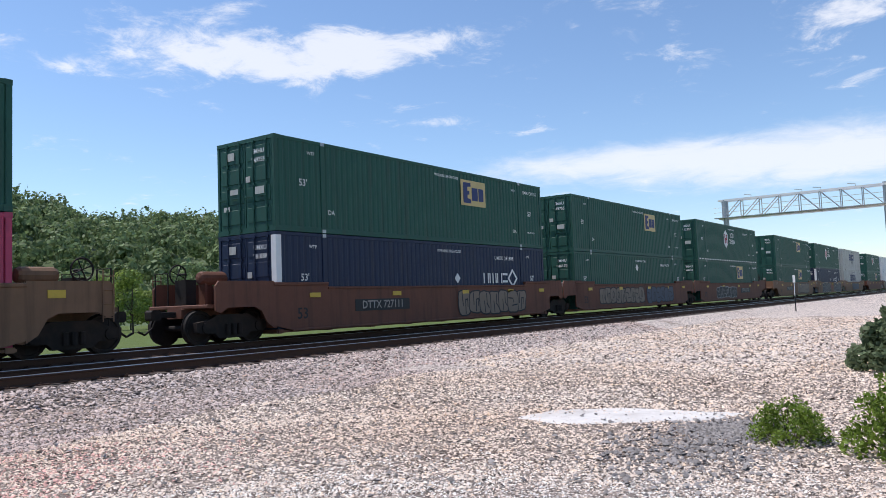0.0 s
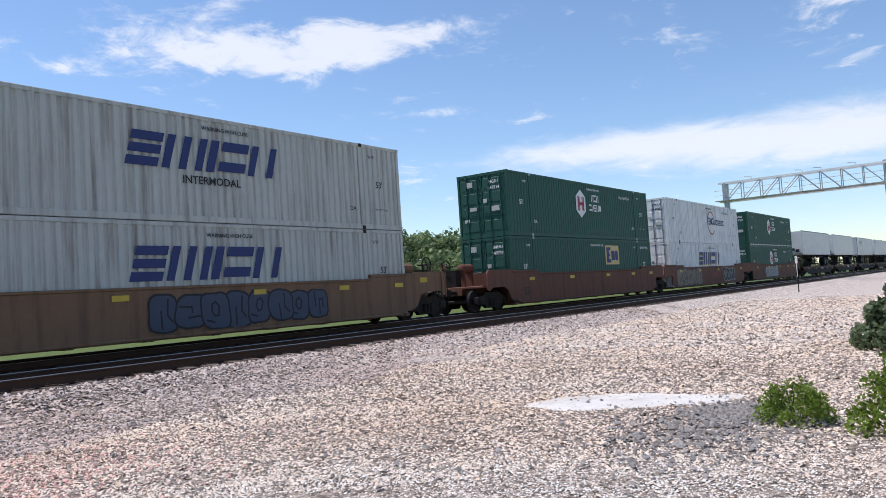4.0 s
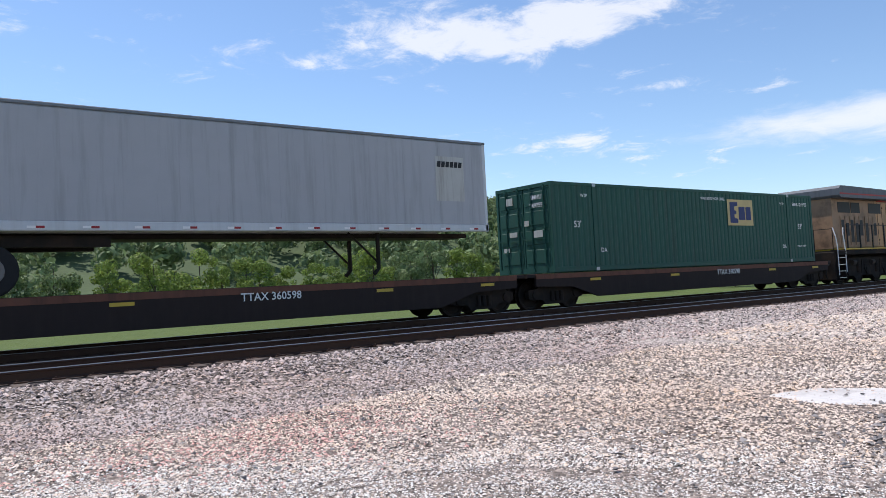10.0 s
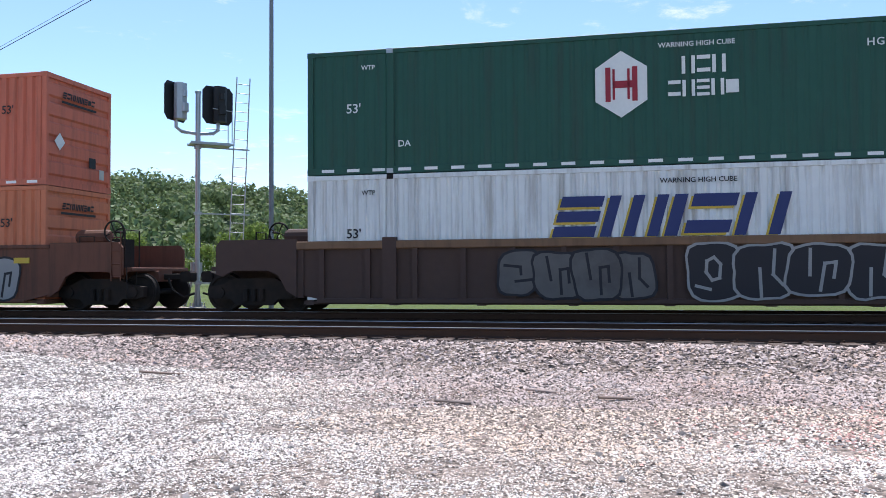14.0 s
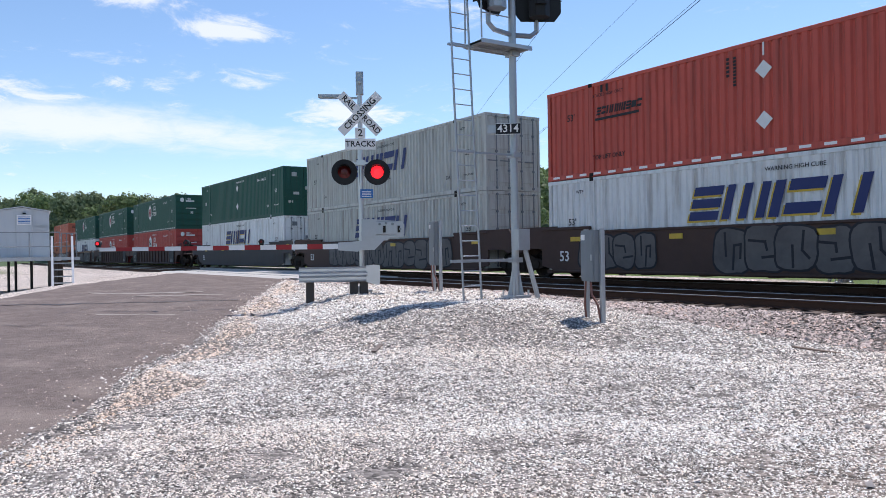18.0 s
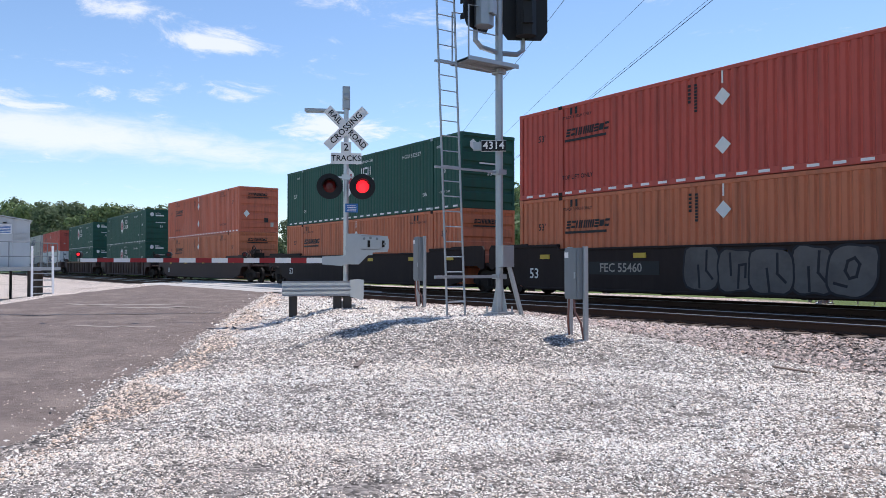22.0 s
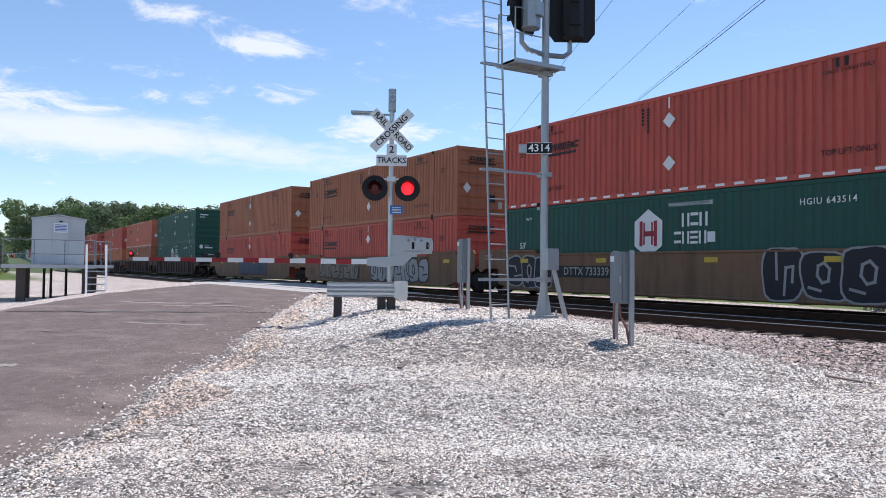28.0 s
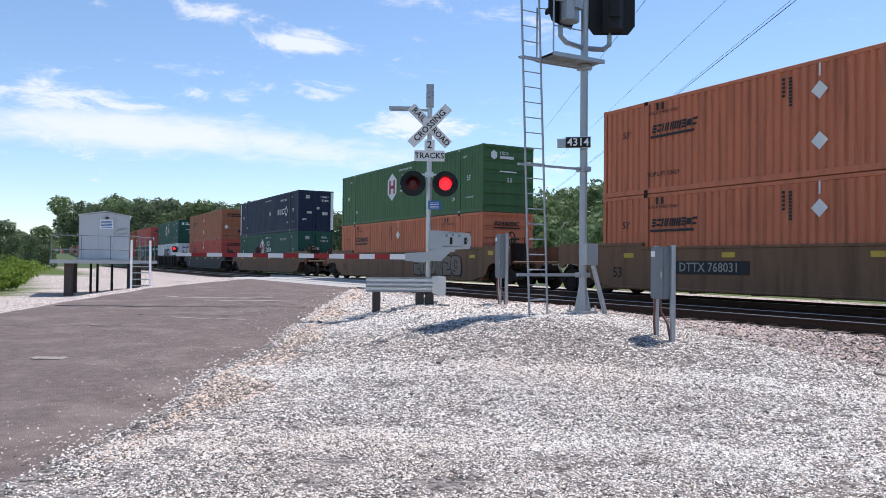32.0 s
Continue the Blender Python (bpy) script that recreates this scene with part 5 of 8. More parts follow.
    for x in (4.5 - slid, 5.75 - slid):
        for y, t in ((-1.08, 0), (-0.78, 0), (0.78, 180), (1.08, 180)):
            ty = part("tyre", STENCILS["tyre"], RUBBER, ob, "black tyre", at=pose(x, y, 0.52, 0, 0, t))
            part("rim", STENCILS["rim"], RIM, ty, "dusty pale wheel rim")
    flap = Shape().box(6.4 - slid, 6.43 - slid, -1.25, -0.6, 0.25, z0).box(6.4 - slid, 6.43 - slid, 0.6, 1.25, 0.25, z0)
    part("mud_flap", flap, RUBBER, ob)
    side = -w2 - 0.018
    turn = 180 if flip else 0
    f = -1 if flip else 1

    def decal(name, shape, m, label):
        me = shape.mesh(name)
        part(name, me, m, ob, label, at=pose(0, 0, 0, 0, 0, turn))

    if mark == "premier":
        g = marks(-6.1, z1 - 0.98, "b=emhe=", 0.34, 0.42, side, 0.12, 0.12, 0.28).box(-5.0, -3.6, side - 0.004, side, z1 - 0.40, z1 - 0.36)
        decal("word_mark", g, MARK_GREEN, "dark green word mark blocks")
        part("lettering", lettering("TRAILER LEASING", 0.24, MARK_DARK), MARK_DARK, ob, at=pose(f * -4.6, f * side, z1 - 1.2, 0, 0, turn))
    elif mark == "plain":
        part("lettering", lettering("SWV 5366", 0.30, MARK_DARK), MARK_DARK, ob, "black stencilled number", at=pose(f * -7.0, f * side, z1 - 0.45, 0, 0, turn))
    elif mark == "grey":
        decal("word_mark", blocks(6.3, z1 - 0.80, 6, 0.15, 0.16, side, 0.15, 0.2), MARK_DARK, "black word mark blocks")
        decal("panel", Shape().sheet([(6.25, z1 - 1.75), (7.25, z1 - 1.75), (7.25, z1 - 0.5), (6.25, z1 - 0.5)], side + 0.006), GREY_WHITE, "duller rectangle on the side")
    elif mark == "plates":
        part("lettering", lettering("53'", 0.26, MARK_DARK), MARK_DARK, ob, at=pose(f * -7.5, f * side, z0 + 0.5, 0, 0, turn))
    return ob


def locomotive(number, word):
    """A six-axle road diesel, cab towards +x."""
    ob = thing("locomotive", f"dusty yellow and grey diesel locomotive, {word}", "locomotive", "mid-train locomotives")
    W = 1.02  # half width of the hood
    part("frame", Shape().box(-10.35, 10.95, -1.52, 1.52, 1.34, 1.56, 0.03).box(-9.5, 9.5, -0.5, 0.5, 0.95, 1.35), LOCO_DARK, ob, "grimy dark underframe")
    part("sill_stripe", Shape().box(-9.6, 10.2, -1.535, 1.535, 1.575, 1.635, 0.01), MARK_YELLOW, ob, "yellow reflective sill stripe")
    part("engine_hood", Shape().box(-5.2, 3.1, -W, W, 1.66, 3.98, 0.06), LOCO_YELLOW, ob, "yellow engine hood with upright doors")
    part("hood_top", Shape().box(-5.2, 3.1, -W + 0.02, W - 0.02, 3.98, 4.30, 0.10), LOCO_GREY, ob, "grey hood roof")
    part("red_band", Shape().box(-4.9, 3.1, -W - 0.006, W + 0.006, 3.93, 3.985), LOCO_STRIPE, ob, "thin red band under the grey")
    seams, hinges = Shape(), Shape()
    for k in range(17):
        x = -5.0 + k * 0.5
        for s in (-1, 1):
            a, b = sorted((s * W, s * (W + 0.012)))
            seams.box(x, x + 0.018, a, b, 1.8, 3.9)
            for z in (2.0, 2.8, 3.6):
                hinges.box(x + 0.05, x + 0.13, a, s * (W + 0.03) if s > 0 else b, z, z + 0.06)
    part("door_seam", seams, BLACK, ob)
    part("hinge", hinges, LOCO_DARK, ob)
    part("intake_block", Shape().box(1.2, 3.2, -1.28, 1.28, 3.62, 4.46, 0.08), LOCO_GREY, ob, "raised grey air intake block")
    for s in (-1, 1):
        a, b = sorted((s * 1.28, s * 1.292))
        part("intake_grille", Shape().box(1.6, 2.8, a, b, 3.78, 4.3), BLACK, ob, "black intake grille")
    # electrical cabinets behind the cab
    older = number == "8031"
    eave = 3.86 if older else 3.44
    part("equipment_cab", Shape().box(3.1, 6.4, -1.38 if older else -1.5, 1.38 if older else 1.5, 1.66, eave, 0.05), LOCO_YELLOW, ob, "yellow equipment cabinets behind the cab")
    part("equipment_roof", Shape().box(3.1, 6.4, -1.36, 1.36, eave, 4.45, 0.12), LOCO_GREY, ob)
    if older:
        part("lower_cabinet", Shape().box(3.0, 6.36, -1.5, 1.5, 1.66, 2.40, 0.03), LOCO_YELLOW, ob, "low yellow cabinet along the walkway")
    for d in (-1, 1):
        def panel(name, x0, x1, y0, y1, z0, z1, mat, label=""):
            a, b = sorted((d * y0, d * y1))
            return part(name, Shape().box(x0, x1, a, b, z0, z1), mat, ob, label)

        panel("red_band", 3.12, 6.38, 1.36, 1.388, 3.80, 3.87, LOCO_STRIPE)
        panel("red_band", 6.4, 9.25, 1.5, 1.508, 3.82, 3.89, LOCO_STRIPE)
        for x in (3.6, 5.1) if older else ():
            panel("vent", x, x + 0.42, 1.5, 1.512, 2.02, 2.24, BLACK, "dark vent")
        panel("roof_vent", 3.75, 4.45, 1.36, 1.375, 3.98, 4.36, BLACK, "dark roof grille")
        panel("roof_vent", 4.6, 5.05, 1.36, 1.375, 4.12, 4.36, BLACK, "dark roof grille")
        if not older:
            panel("seam", 3.3, 6.3, 1.5, 1.508, 2.16, 2.19, LOCO_DARK)
            panel("access_plate", 6.9, 8.75, 1.5, 1.51, 1.84, 2.52, LOCO_SOOTY, "brown access plate under the cab")
            panel("vent", 7.5, 7.95, 1.51, 1.522, 1.98, 2.38, BLACK, "small dark vent")
            panel("latch", 7.0, 7.35, 1.51, 1.53, 2.28, 2.36, LOCO_YELLOW)
            panel("walkway_box", 1.7, 2.7, 1.2, 1.45, 1.66, 2.12, LOCO_YELLOW, "low box on the walkway")
            panel("roof_rail", 3.3, 6.2, 1.37, 1.39, 3.92, 3.95, LOCO_GREY)
        for x in (6.55, 7.75) if older else ():
            lv = panel("louvre", x, x + 0.82, 1.5, 1.506, 1.80, 2.44, LOCO_SOOTY, "slatted brown louvre panel")
            for k in range(8):
                a, b = sorted((d * 1.506, d * 1.525))
                part("slat", Shape().box(x + 0.03, x + 0.79, a, b, 1.83 + k * 0.075, 1.87 + k * 0.075), LOCO_YELLOW, lv)
        panel("notice", 9.0, 9.3, 1.5, 1.506, 1.88, 2.08, SIGN_WHITE, "small white notice")
        for x0, x1 in ((6.70, 7.12), (7.26, 7.62), (7.68, 8.06), (8.20, 8.60)):
            panel("cab_window", x0, x1, 1.515, 1.53, 3.56, 4.22, GLASS_DARK, "dark cab glass")
        for x0, x1, z0, z1 in ((7.20, 8.11, 4.20, 4.24), (7.20, 8.11, 3.54, 3.58), (7.20, 7.25, 3.58, 4.20), (8.07, 8.11, 3.58, 4.20), (7.63, 7.67, 3.58, 4.20)):
            panel("window_frame", x0, x1, 1.512, 1.55, z0, z1, ALLOY, "bare aluminium window frame")
        part("sunshade", Shape().add([(x, d * y, z) for x in (6.9, 8.62) for y, z in ((1.5, 4.44), (1.5, 4.41), (1.86, 4.24), (1.86, 4.27))], [(0, 1, 2, 3), (7, 6, 5, 4), (0, 3, 7, 4), (1, 5, 6, 2), (2, 6, 7, 3), (0, 4, 5, 1)]), ALLOY, ob, "pale sunshade over the cab windows")
    # cab and nose
    part("cab", Shape().slab([(6.4, 1.66), (9.3, 1.66), (9.3, 3.70), (8.98, 4.38), (8.85, 4.50), (6.6, 4.50), (6.4, 4.38)], -1.5, 1.5), LOCO_YELLOW, ob, "yellow cab")
    part("cab_roof", Shape().slab([(6.38, 3.86), (9.26, 3.86), (9.0, 4.40), (8.86, 4.55), (6.6, 4.55), (6.38, 4.40)], -1.512, 1.512), LOCO_GREY, ob, "grey cab roof")
    # Pale sheet puts the sunlight on the cab roof into its colour.
    part("roof_top", Shape().box(6.62, 8.84, -1.45, 1.45, 4.55, 4.58), ALLOY, ob, "pale roof sheet, sunlit look put into its colour")
    part("nose", Shape().slab([(9.3, 1.66), (10.55, 1.66), (10.55, 3.28), (10.45, 3.38), (9.3, 3.74)], -1.3, 1.3), LOCO_YELLOW, ob, "sloping yellow nose")
    # Thin cover on the nose, paler than its sides.
    part("nose_top", Shape().slab([(9.28, 3.72), (10.43, 3.36), (10.46, 3.41), (9.28, 3.79)], -1.28, 1.28), CONCRETE, ob, "pale nose top")
    for y0, y1 in ((-1.25, -0.08), (0.08, 1.25)):
        part("windscreen", Shape().add([(x, y, z) for y in (y0, y1) for x, z in ((9.20, 3.92), (9.30, 3.92), (9.08, 4.36), (8.99, 4.36))], [(0, 1, 2, 3), (7, 6, 5, 4), (0, 4, 5, 1), (1, 5, 6, 2), (2, 6, 7, 3), (3, 7, 4, 0)]), GLASS_DARK, ob, "dark sloping windscreen")
    for x in (6.9, 8.0):
        part("roof_unit", Shape().box(x, x + 0.8, -1.25, 1.25, 4.575, 4.70, 0.03), LOCO_GREY, ob, "low air-conditioning unit")
    part("antenna", Shape().rod((7.4, 0.2, 4.68), (7.2, 0.2, 4.82), 0.014, 5), LOCO_DARK, ob)
    # radiator section with its overhanging wings
    soot = LOCO_SOOTY if older else LOCO_BLACKENED
    part("radiator_body", Shape().box(-9.62, -5.2, -W, W, 1.66, 4.0, 0.05), soot, ob, "sooty radiator compartment")
    e = -3.7 if older else -4.6
    wing = Shape().slab([(-9.78, 4.10), (-9.66, 3.99), (e - 0.3, 3.99), (e, 4.08), (e, 4.40), (e - 0.2, 4.46), (-9.6, 4.54), (-9.78, 4.40)], -1.5, 1.5)
    for d in (-1, 1):
        part("red_band", Shape().box(-9.74, e - 0.05, min(d * 1.5, d * 1.506), max(d * 1.5, d * 1.506), 4.13, 4.20), LOCO_STRIPE, ob)
    part("radiator_wing", wing, LOCO_GREY if older else TANK, ob, "wide overhanging grey radiator wings")
    for d in (-1, 1):
        def leaf(name, x0, x1, z0, z1, out, mat, label="", parent=None):
            a, b = sorted((d * W, d * (W + out)))
            return part(name, Shape().box(x0, x1, a, b, z0, z1), mat, parent or ob, label)

        for x, l in ((-9.05, 1.2), (-7.75, 0.9), (-5.93, 1.33)):
            leaf("radiator_screen", x, x + l, 3.34, 3.84, 0.014, BLACK, "black radiator screen")
        for k, x in enumerate((-8.90, -8.44, -7.98, -7.48, -7.03, -6.45, -6.02, -5.58)):
            door = leaf("access_door", x, x + 0.40, 1.82, 3.18, 0.030, soot, "sooty access door")
            if k != 6:
                leaf("door_screen", x + 0.06, x + 0.34, 1.95 + 0.3 * (k % 3 == 1), 3.0 - 0.15 * (k % 2), 0.036, BLACK, "dark screened window", door)
    part("horn", Shape().rod((-1.6, 0, 4.3), (-1.6, 0, 4.5), 0.03, 6).rod((-2.0, 0.08, 4.5), (-1.3, 0.08, 4.52), 0.05, 8, 0.09).rod((-1.2, -0.08, 4.5), (-1.9, -0.08, 4.52), 0.05, 8, 0.09), BLACK, ob, "air horn")
    part("exhaust_stack", Shape().box(-4.0, -3.1, -0.4, 0.4, 4.28, 4.62, 0.05), LOCO_GREY, ob)
    # tank, reservoirs, trucks
    tank = Shape().slab([(-2.5, 0.22), (5.0, 0.22), (5.1, 0.4), (5.1, 1.34), (3.6, 1.34), (3.6, 0.72), (-1.4, 0.72), (-1.4, 1.34), (-2.6, 1.34), (-2.6, 0.4)], -1.44, 1.44)
    # Solid dark block, added so nothing shows through behind the reservoirs.
    part("tank_backing", Shape().box(-1.4, 3.6, -0.85, 0.85, 0.70, 1.34), LOCO_DARK, ob, "dark block added behind the reservoirs")
    part("fuel_tank", tank, TANK, ob, "grimy grey-brown fuel tank")
    for x in (-1.25, 1.45):
        for d in (-1, 1):
            part("air_reservoir", Shape().lathe([(0.05, 0.0), (0.16, 0.03), (0.22, 0.12), (0.22, 1.98), (0.16, 2.07), (0.05, 2.1)], (x, d * 1.22, 1.02), "x", 14), TANK, ob, "dusty air reservoir")
    for cx in (7.0, -7.0):
        fr = Shape()
        for y0, y1 in ((-1.22, -1.02), (1.02, 1.22)):
            fr.slab([(-2.85, 0.50), (-2.5, 0.36), (-1.35, 0.36), (-1.2, 0.20), (-0.7, 0.20), (-0.55, 0.36), (0.55, 0.36), (0.7, 0.20), (1.2, 0.20), (1.35, 0.36), (2.5, 0.36), (2.85, 0.50), (2.85, 0.98), (1.6, 1.20), (-1.6, 1.20), (-2.85, 0.98)], y0, y1)
            for a in (-1.9, 0.0, 1.9):
                fr.lathe([(0.06, y0 - 0.07), (0.17, y0 - 0.06), (0.17, y1), (0.06, y1)], (a, 0, 0.56), "y", 12)
                fr.box(a - 0.28, a + 0.28, y0 - 0.03, y1, 0.60, 0.92, 0.03)
            fr.rod((-0.95, (y0 + y1) / 2 - 0.1, 0.5), (-0.95, (y0 + y1) / 2 - 0.1, 1.0), 0.1, 8).rod((0.95, (y0 + y1) / 2 - 0.1, 0.5), (0.95, (y0 + y1) / 2 - 0.1, 1.0), 0.1, 8)
        f = part("truck_frame", fr, LOCO_DARK, ob, "three-axle truck", at=pose(cx, 0, 0))
        for a in (-1.9, 0.0, 1.9):
            wheelset(f, a, 0.54)
            part("traction_motor", Shape().box(a - 0.62, a + 0.62, -0.62, 0.62, 0.16, 0.85, 0.08), LOCO_DARK, f, "grimy traction motor")
            for d in (-1, 1):
                part("brake_cylinder", Shape().lathe([(0.03, -0.16), (0.11, -0.15), (0.11, 0.15), (0.03, 0.16)], (a + 0.42, d * 1.30, 0.98), "x", 10), TANK, f)
                part("sand_pipe", Shape().pipe([(a - 0.5, d * 1.24, 1.1), (a - 0.62, d * 1.24, 0.5), (a - 0.55, d * 0.9, 0.12)], 0.02), LOCO_DARK, f)
    # steps, rails, pilots, couplers
    for s in (-1, 1):
        place = pose(0, 0, 0) if s > 0 else pose(0.6, 0, 0, 0, 0, 180)
        for y in (-1.5, 1.5):
            d = -1 if y < 0 else 1
            for k in range(5):
                z = 0.30 + k * 0.3
                part("step", Shape().box(10.26, 10.90, min(y, y - d * 0.28), max(y, y - d * 0.28), z, z + 0.028), ALLOY, ob, "bright worn step edge", at=place)
            for x in (10.21, 10.90):
                part("step_side", Shape().box(x, x + 0.05, min(y, y - d * 0.3), max(y, y - d * 0.3), 0.22, 1.6), LOCO_DARK, ob, at=place)
            part("step_back", Shape().box(10.26, 10.90, min(y - d * 0.30, y - d * 0.34), max(y - d * 0.30, y - d * 0.34), 0.25, 1.6), LOCO_DARK, ob, at=place)
        part("pilot", Shape().box(10.95, 11.08, -1.4, 1.4, 0.22, 1.5, 0.03), LOCO_DARK, ob, at=place)
        coupler(ob, 11.1 if s > 0 else -10.5, s)
        hoses = Shape()
        for y in (-1.15, -0.95, -0.72, 0.72, 0.95, 1.15):
            hoses.pipe([(11.08, y, 0.95), (11.28, y, 0.85), (11.38, y * 0.97, 0.5), (11.24, y * 0.95, 0.3)], 0.028)
        part("air_hose", hoses, BLACK, ob, "hanging black air hoses", at=place)
        part("end_rail", Shape().pipe([(10.92, -1.3, 1.56), (10.92, -1.3, 2.55), (10.92, -0.45, 2.55), (10.92, -0.45, 1.56)], 0.022).pipe([(10.92, 0.45, 1.56), (10.92, 0.45, 2.55), (10.92, 1.3, 2.55), (10.92, 1.3, 1.56)], 0.022), LOCO_DARK, ob, at=place)
        part("brake_stand", Shape().box(10.6, 10.85, -0.35, 0.05, 1.56, 2.35, 0.04), LOCO_DARK, ob, at=place)
        h = Shape()
        for y in (-1.5, 1.5):
            h.pipe([(10.20, y, 0.55), (10.22, y, 1.7), (10.34, y, 2.3), (10.30, y, 2.62)], 0.024).pipe([(10.93, y, 0.45), (10.93, y, 1.7), (11.05, y, 2.2), (10.98, y * 0.9, 2.6)], 0.024)
        part("grab_iron", h, SIGN_WHITE, ob, "pale grab irons", at=place)
    hr = Shape()
    for y in (-1.49, 1.49):
        hr.rod((-9.3, y, 2.72), (2.7, y, 2.72), 0.02, 6).pipe([(2.7, y, 2.72), (3.2, y, 3.45), (6.4, y, 3.45)], 0.02)
        for k in range(10):
            hr.box(-9.3 + k * 1.27 - 0.035, -9.3 + k * 1.27 + 0.035, y - 0.02, y + 0.02, 1.62, 2.74)
        for x in (3.4, 4.3, 5.2):
            hr.box(x - 0.03, x + 0.03, y - 0.02, y + 0.02, 2.4, 3.46)
    part("handrail", hr, BLACK, ob, "dark walkway handrails")
    # paint: numbers, waving flag, shield
    for s in (1, -1):
        t = 0 if s > 0 else 180
        part("lettering", lettering(number, 0.80 if older else 0.72, MARK_RED, 1.0 if older else 1.45), MARK_RED, ob, "red road number", at=pose(7.62 if older else 7.80, s * -1.522, 3.12, 0, 0, t))
        if s > 0:
            part("lettering", lettering("BUILDING AMERICA", 0.22, MARK_DARK), MARK_DARK, ob, at=pose(3.85, -1.395, 3.04))
            e = part("emblem", Shape().sheet([(5.07, 2.82), (5.35, 2.70), (5.63, 2.82), (5.68, 3.14), (5.58, 3.34), (5.12, 3.34), (5.02, 3.14)], -1.4), SIGN_BLUE, ob, "blue shield emblem")
            part("shield_field", Shape().sheet([(5.09, 2.84), (5.35, 2.73), (5.61, 2.84), (5.64, 3.06), (5.06, 3.06)], -1.404), SIGN_WHITE, e, "white lower field")
            for k in range(4):
                part("shield_bar", Shape().sheet([(5.12 + k * 0.13, 2.83), (5.175 + k * 0.13, 2.81), (5.175 + k * 0.13, 3.06), (5.12 + k * 0.13, 3.06)], -1.408), MARK_RED, e)
        else:
            part("lettering", lettering("BUILDING", 0.28, MARK_DARK), MARK_DARK, ob, at=pose(-3.9, 1.06, 2.35, 0, 0, 180))
            part("lettering", lettering("AMERICA", 0.28, MARK_DARK), MARK_DARK, ob, at=pose(-3.9, 1.06, 2.05, 0, 0, 180))
            part("emblem", Shape().slab([(-4.2, 2.6), (-3.9, 2.5), (-3.6, 2.6), (-3.57, 3.25), (-4.23, 3.25)], 1.036, 1.04), SIGN_BLUE, ob, "blue shield emblem")
        y = -s * (W + 0.016)

        def wave(u):
            return 0.10 * math.sin(u * 3.4)

        stripes = {0: Shape(), 1: Shape()}
        x0, x1 = -3.2, 0.55
        for k in range(13):
            z = 2.18 + k * 0.118
            for j in range(16):
                a, b = x0 + (x1 - x0) * j / 16, x0 + (x1 - x0) * (j + 1) / 16
                if k >= 6 and j >= 9:
                    continue
                stripes[k % 2].sheet([(a, z + wave(a)), (b, z + wave(b)), (b, z + 0.118 + wave(b)), (a, z + 0.118 + wave(a))], y)
        canton = Shape()
        for j in range(9, 16):
            a, b = x0 + (x1 - x0) * j / 16, x0 + (x1 - x0) * (j + 1) / 16
            canton.sheet([(a, 2.89 + wave(a)), (b, 2.89 + wave(b)), (b, 3.715 + wave(b)), (a, 3.715 + wave(a))], y)
        dots = Shape()
        for i in range(8):
            for k in range(5):
                u, z = -0.98 + i * 0.19 + 0.09 * (k % 2), 2.98 + k * 0.155
                dots.sheet([(u, z + wave(u)), (u + 0.05, z + wave(u)), (u + 0.05, z + 0.05 + wave(u)), (u, z + 0.05 + wave(u))], y - s * 0.004)
        m = pose(0, 0, 0) if s > 0 else pose(0.45, 0, 0)
        part("flag_stripe", stripes[0], FLAG[0], ob, "red stripes of a painted waving flag", at=m)
        part("flag_stripe", stripes[1], FLAG[1], ob, "white stripes of a painted waving flag", at=m)
        part("flag_canton", canton, FLAG[2], ob, "blue field of the painted flag", at=m)
        part("star_field", dots, FLAG[1], ob, at=m)
    return ob


# containers by style; each is made once, then copied
STYLES = {
    "hub": (GREEN, "hub", "dark green", True, "HGIU 512357"), "hub2": (GREEN, "hub", "dark green", False, "HGIU 643514"), "emp": (GREEN, "emp", "dark green", False, "EMHU 249755"),
    "plain": (GREEN, "red", "dark green", False, "EMHU 846170"), "pale": (GREEN_PALE, "hub", "sun-faded green", False, ""), "hubred": (HUB_RED, "hub", "red", False, "HGIU 636995"),
    "umax": (NAVY, "umax", "navy blue", False, "UMXU 281888"), "sch": (SALMON, "schneider", "faded red-orange", True, ""), "schlow": (ORANGE, "schneider", "orange", False, ""),
    "red": (RED, "schneider", "red-orange", True, ""), "redlow": (RED, "schneider", "red-orange", False, ""), "brown": (BROWN, "schneider", "faded brown-orange", False, ""),
    "swift": (WHITE, "swift", "white", False, ""), "swiftold": (GREY_WHITE, "swift2", "weathered grey", False, ""), "stg": (WHITE, "stg", "white", False, "XPOU 414635"), "pink": (PINK, "red", "pink", False, ""),
}
TURNED = ("plain", "swift", "swiftold", "red", "hubred", "sch", "umax", "hub2")  # styles that also ride turned round
MADE = {}


def ride(style, x, z, turn=0):
    """Puts a container on the train at the place x along it."""
    if style in MADE:
        ob = copy_thing(MADE[style], pose(x, FAR_Y, z, 0, 0, turn))
    else:
        ob = MADE[style] = container(*STYLES[style], style in TURNED)
    MOVERS.append((ob, x, z, turn))


def car(ob, x):
    MOVERS.append((ob, x, 0.0, 0))


S, D = SILVER, SPRAY_DARK
DIM = material("dulled silver spray paint", (0.13, 0.118, 0.112), 0.65, 0.0, 0.4, 4, (0.05, 0.04, 0.04, 0.6))
PALE = material("faded cream spray paint", (0.21, 0.155, 0.115), 0.6, 0.0, 0.25, 3)
BLUE_SPRAY = material("dull blue spray paint", (0.055, 0.068, 0.105), 0.6, 0.0, 0.25, 3)
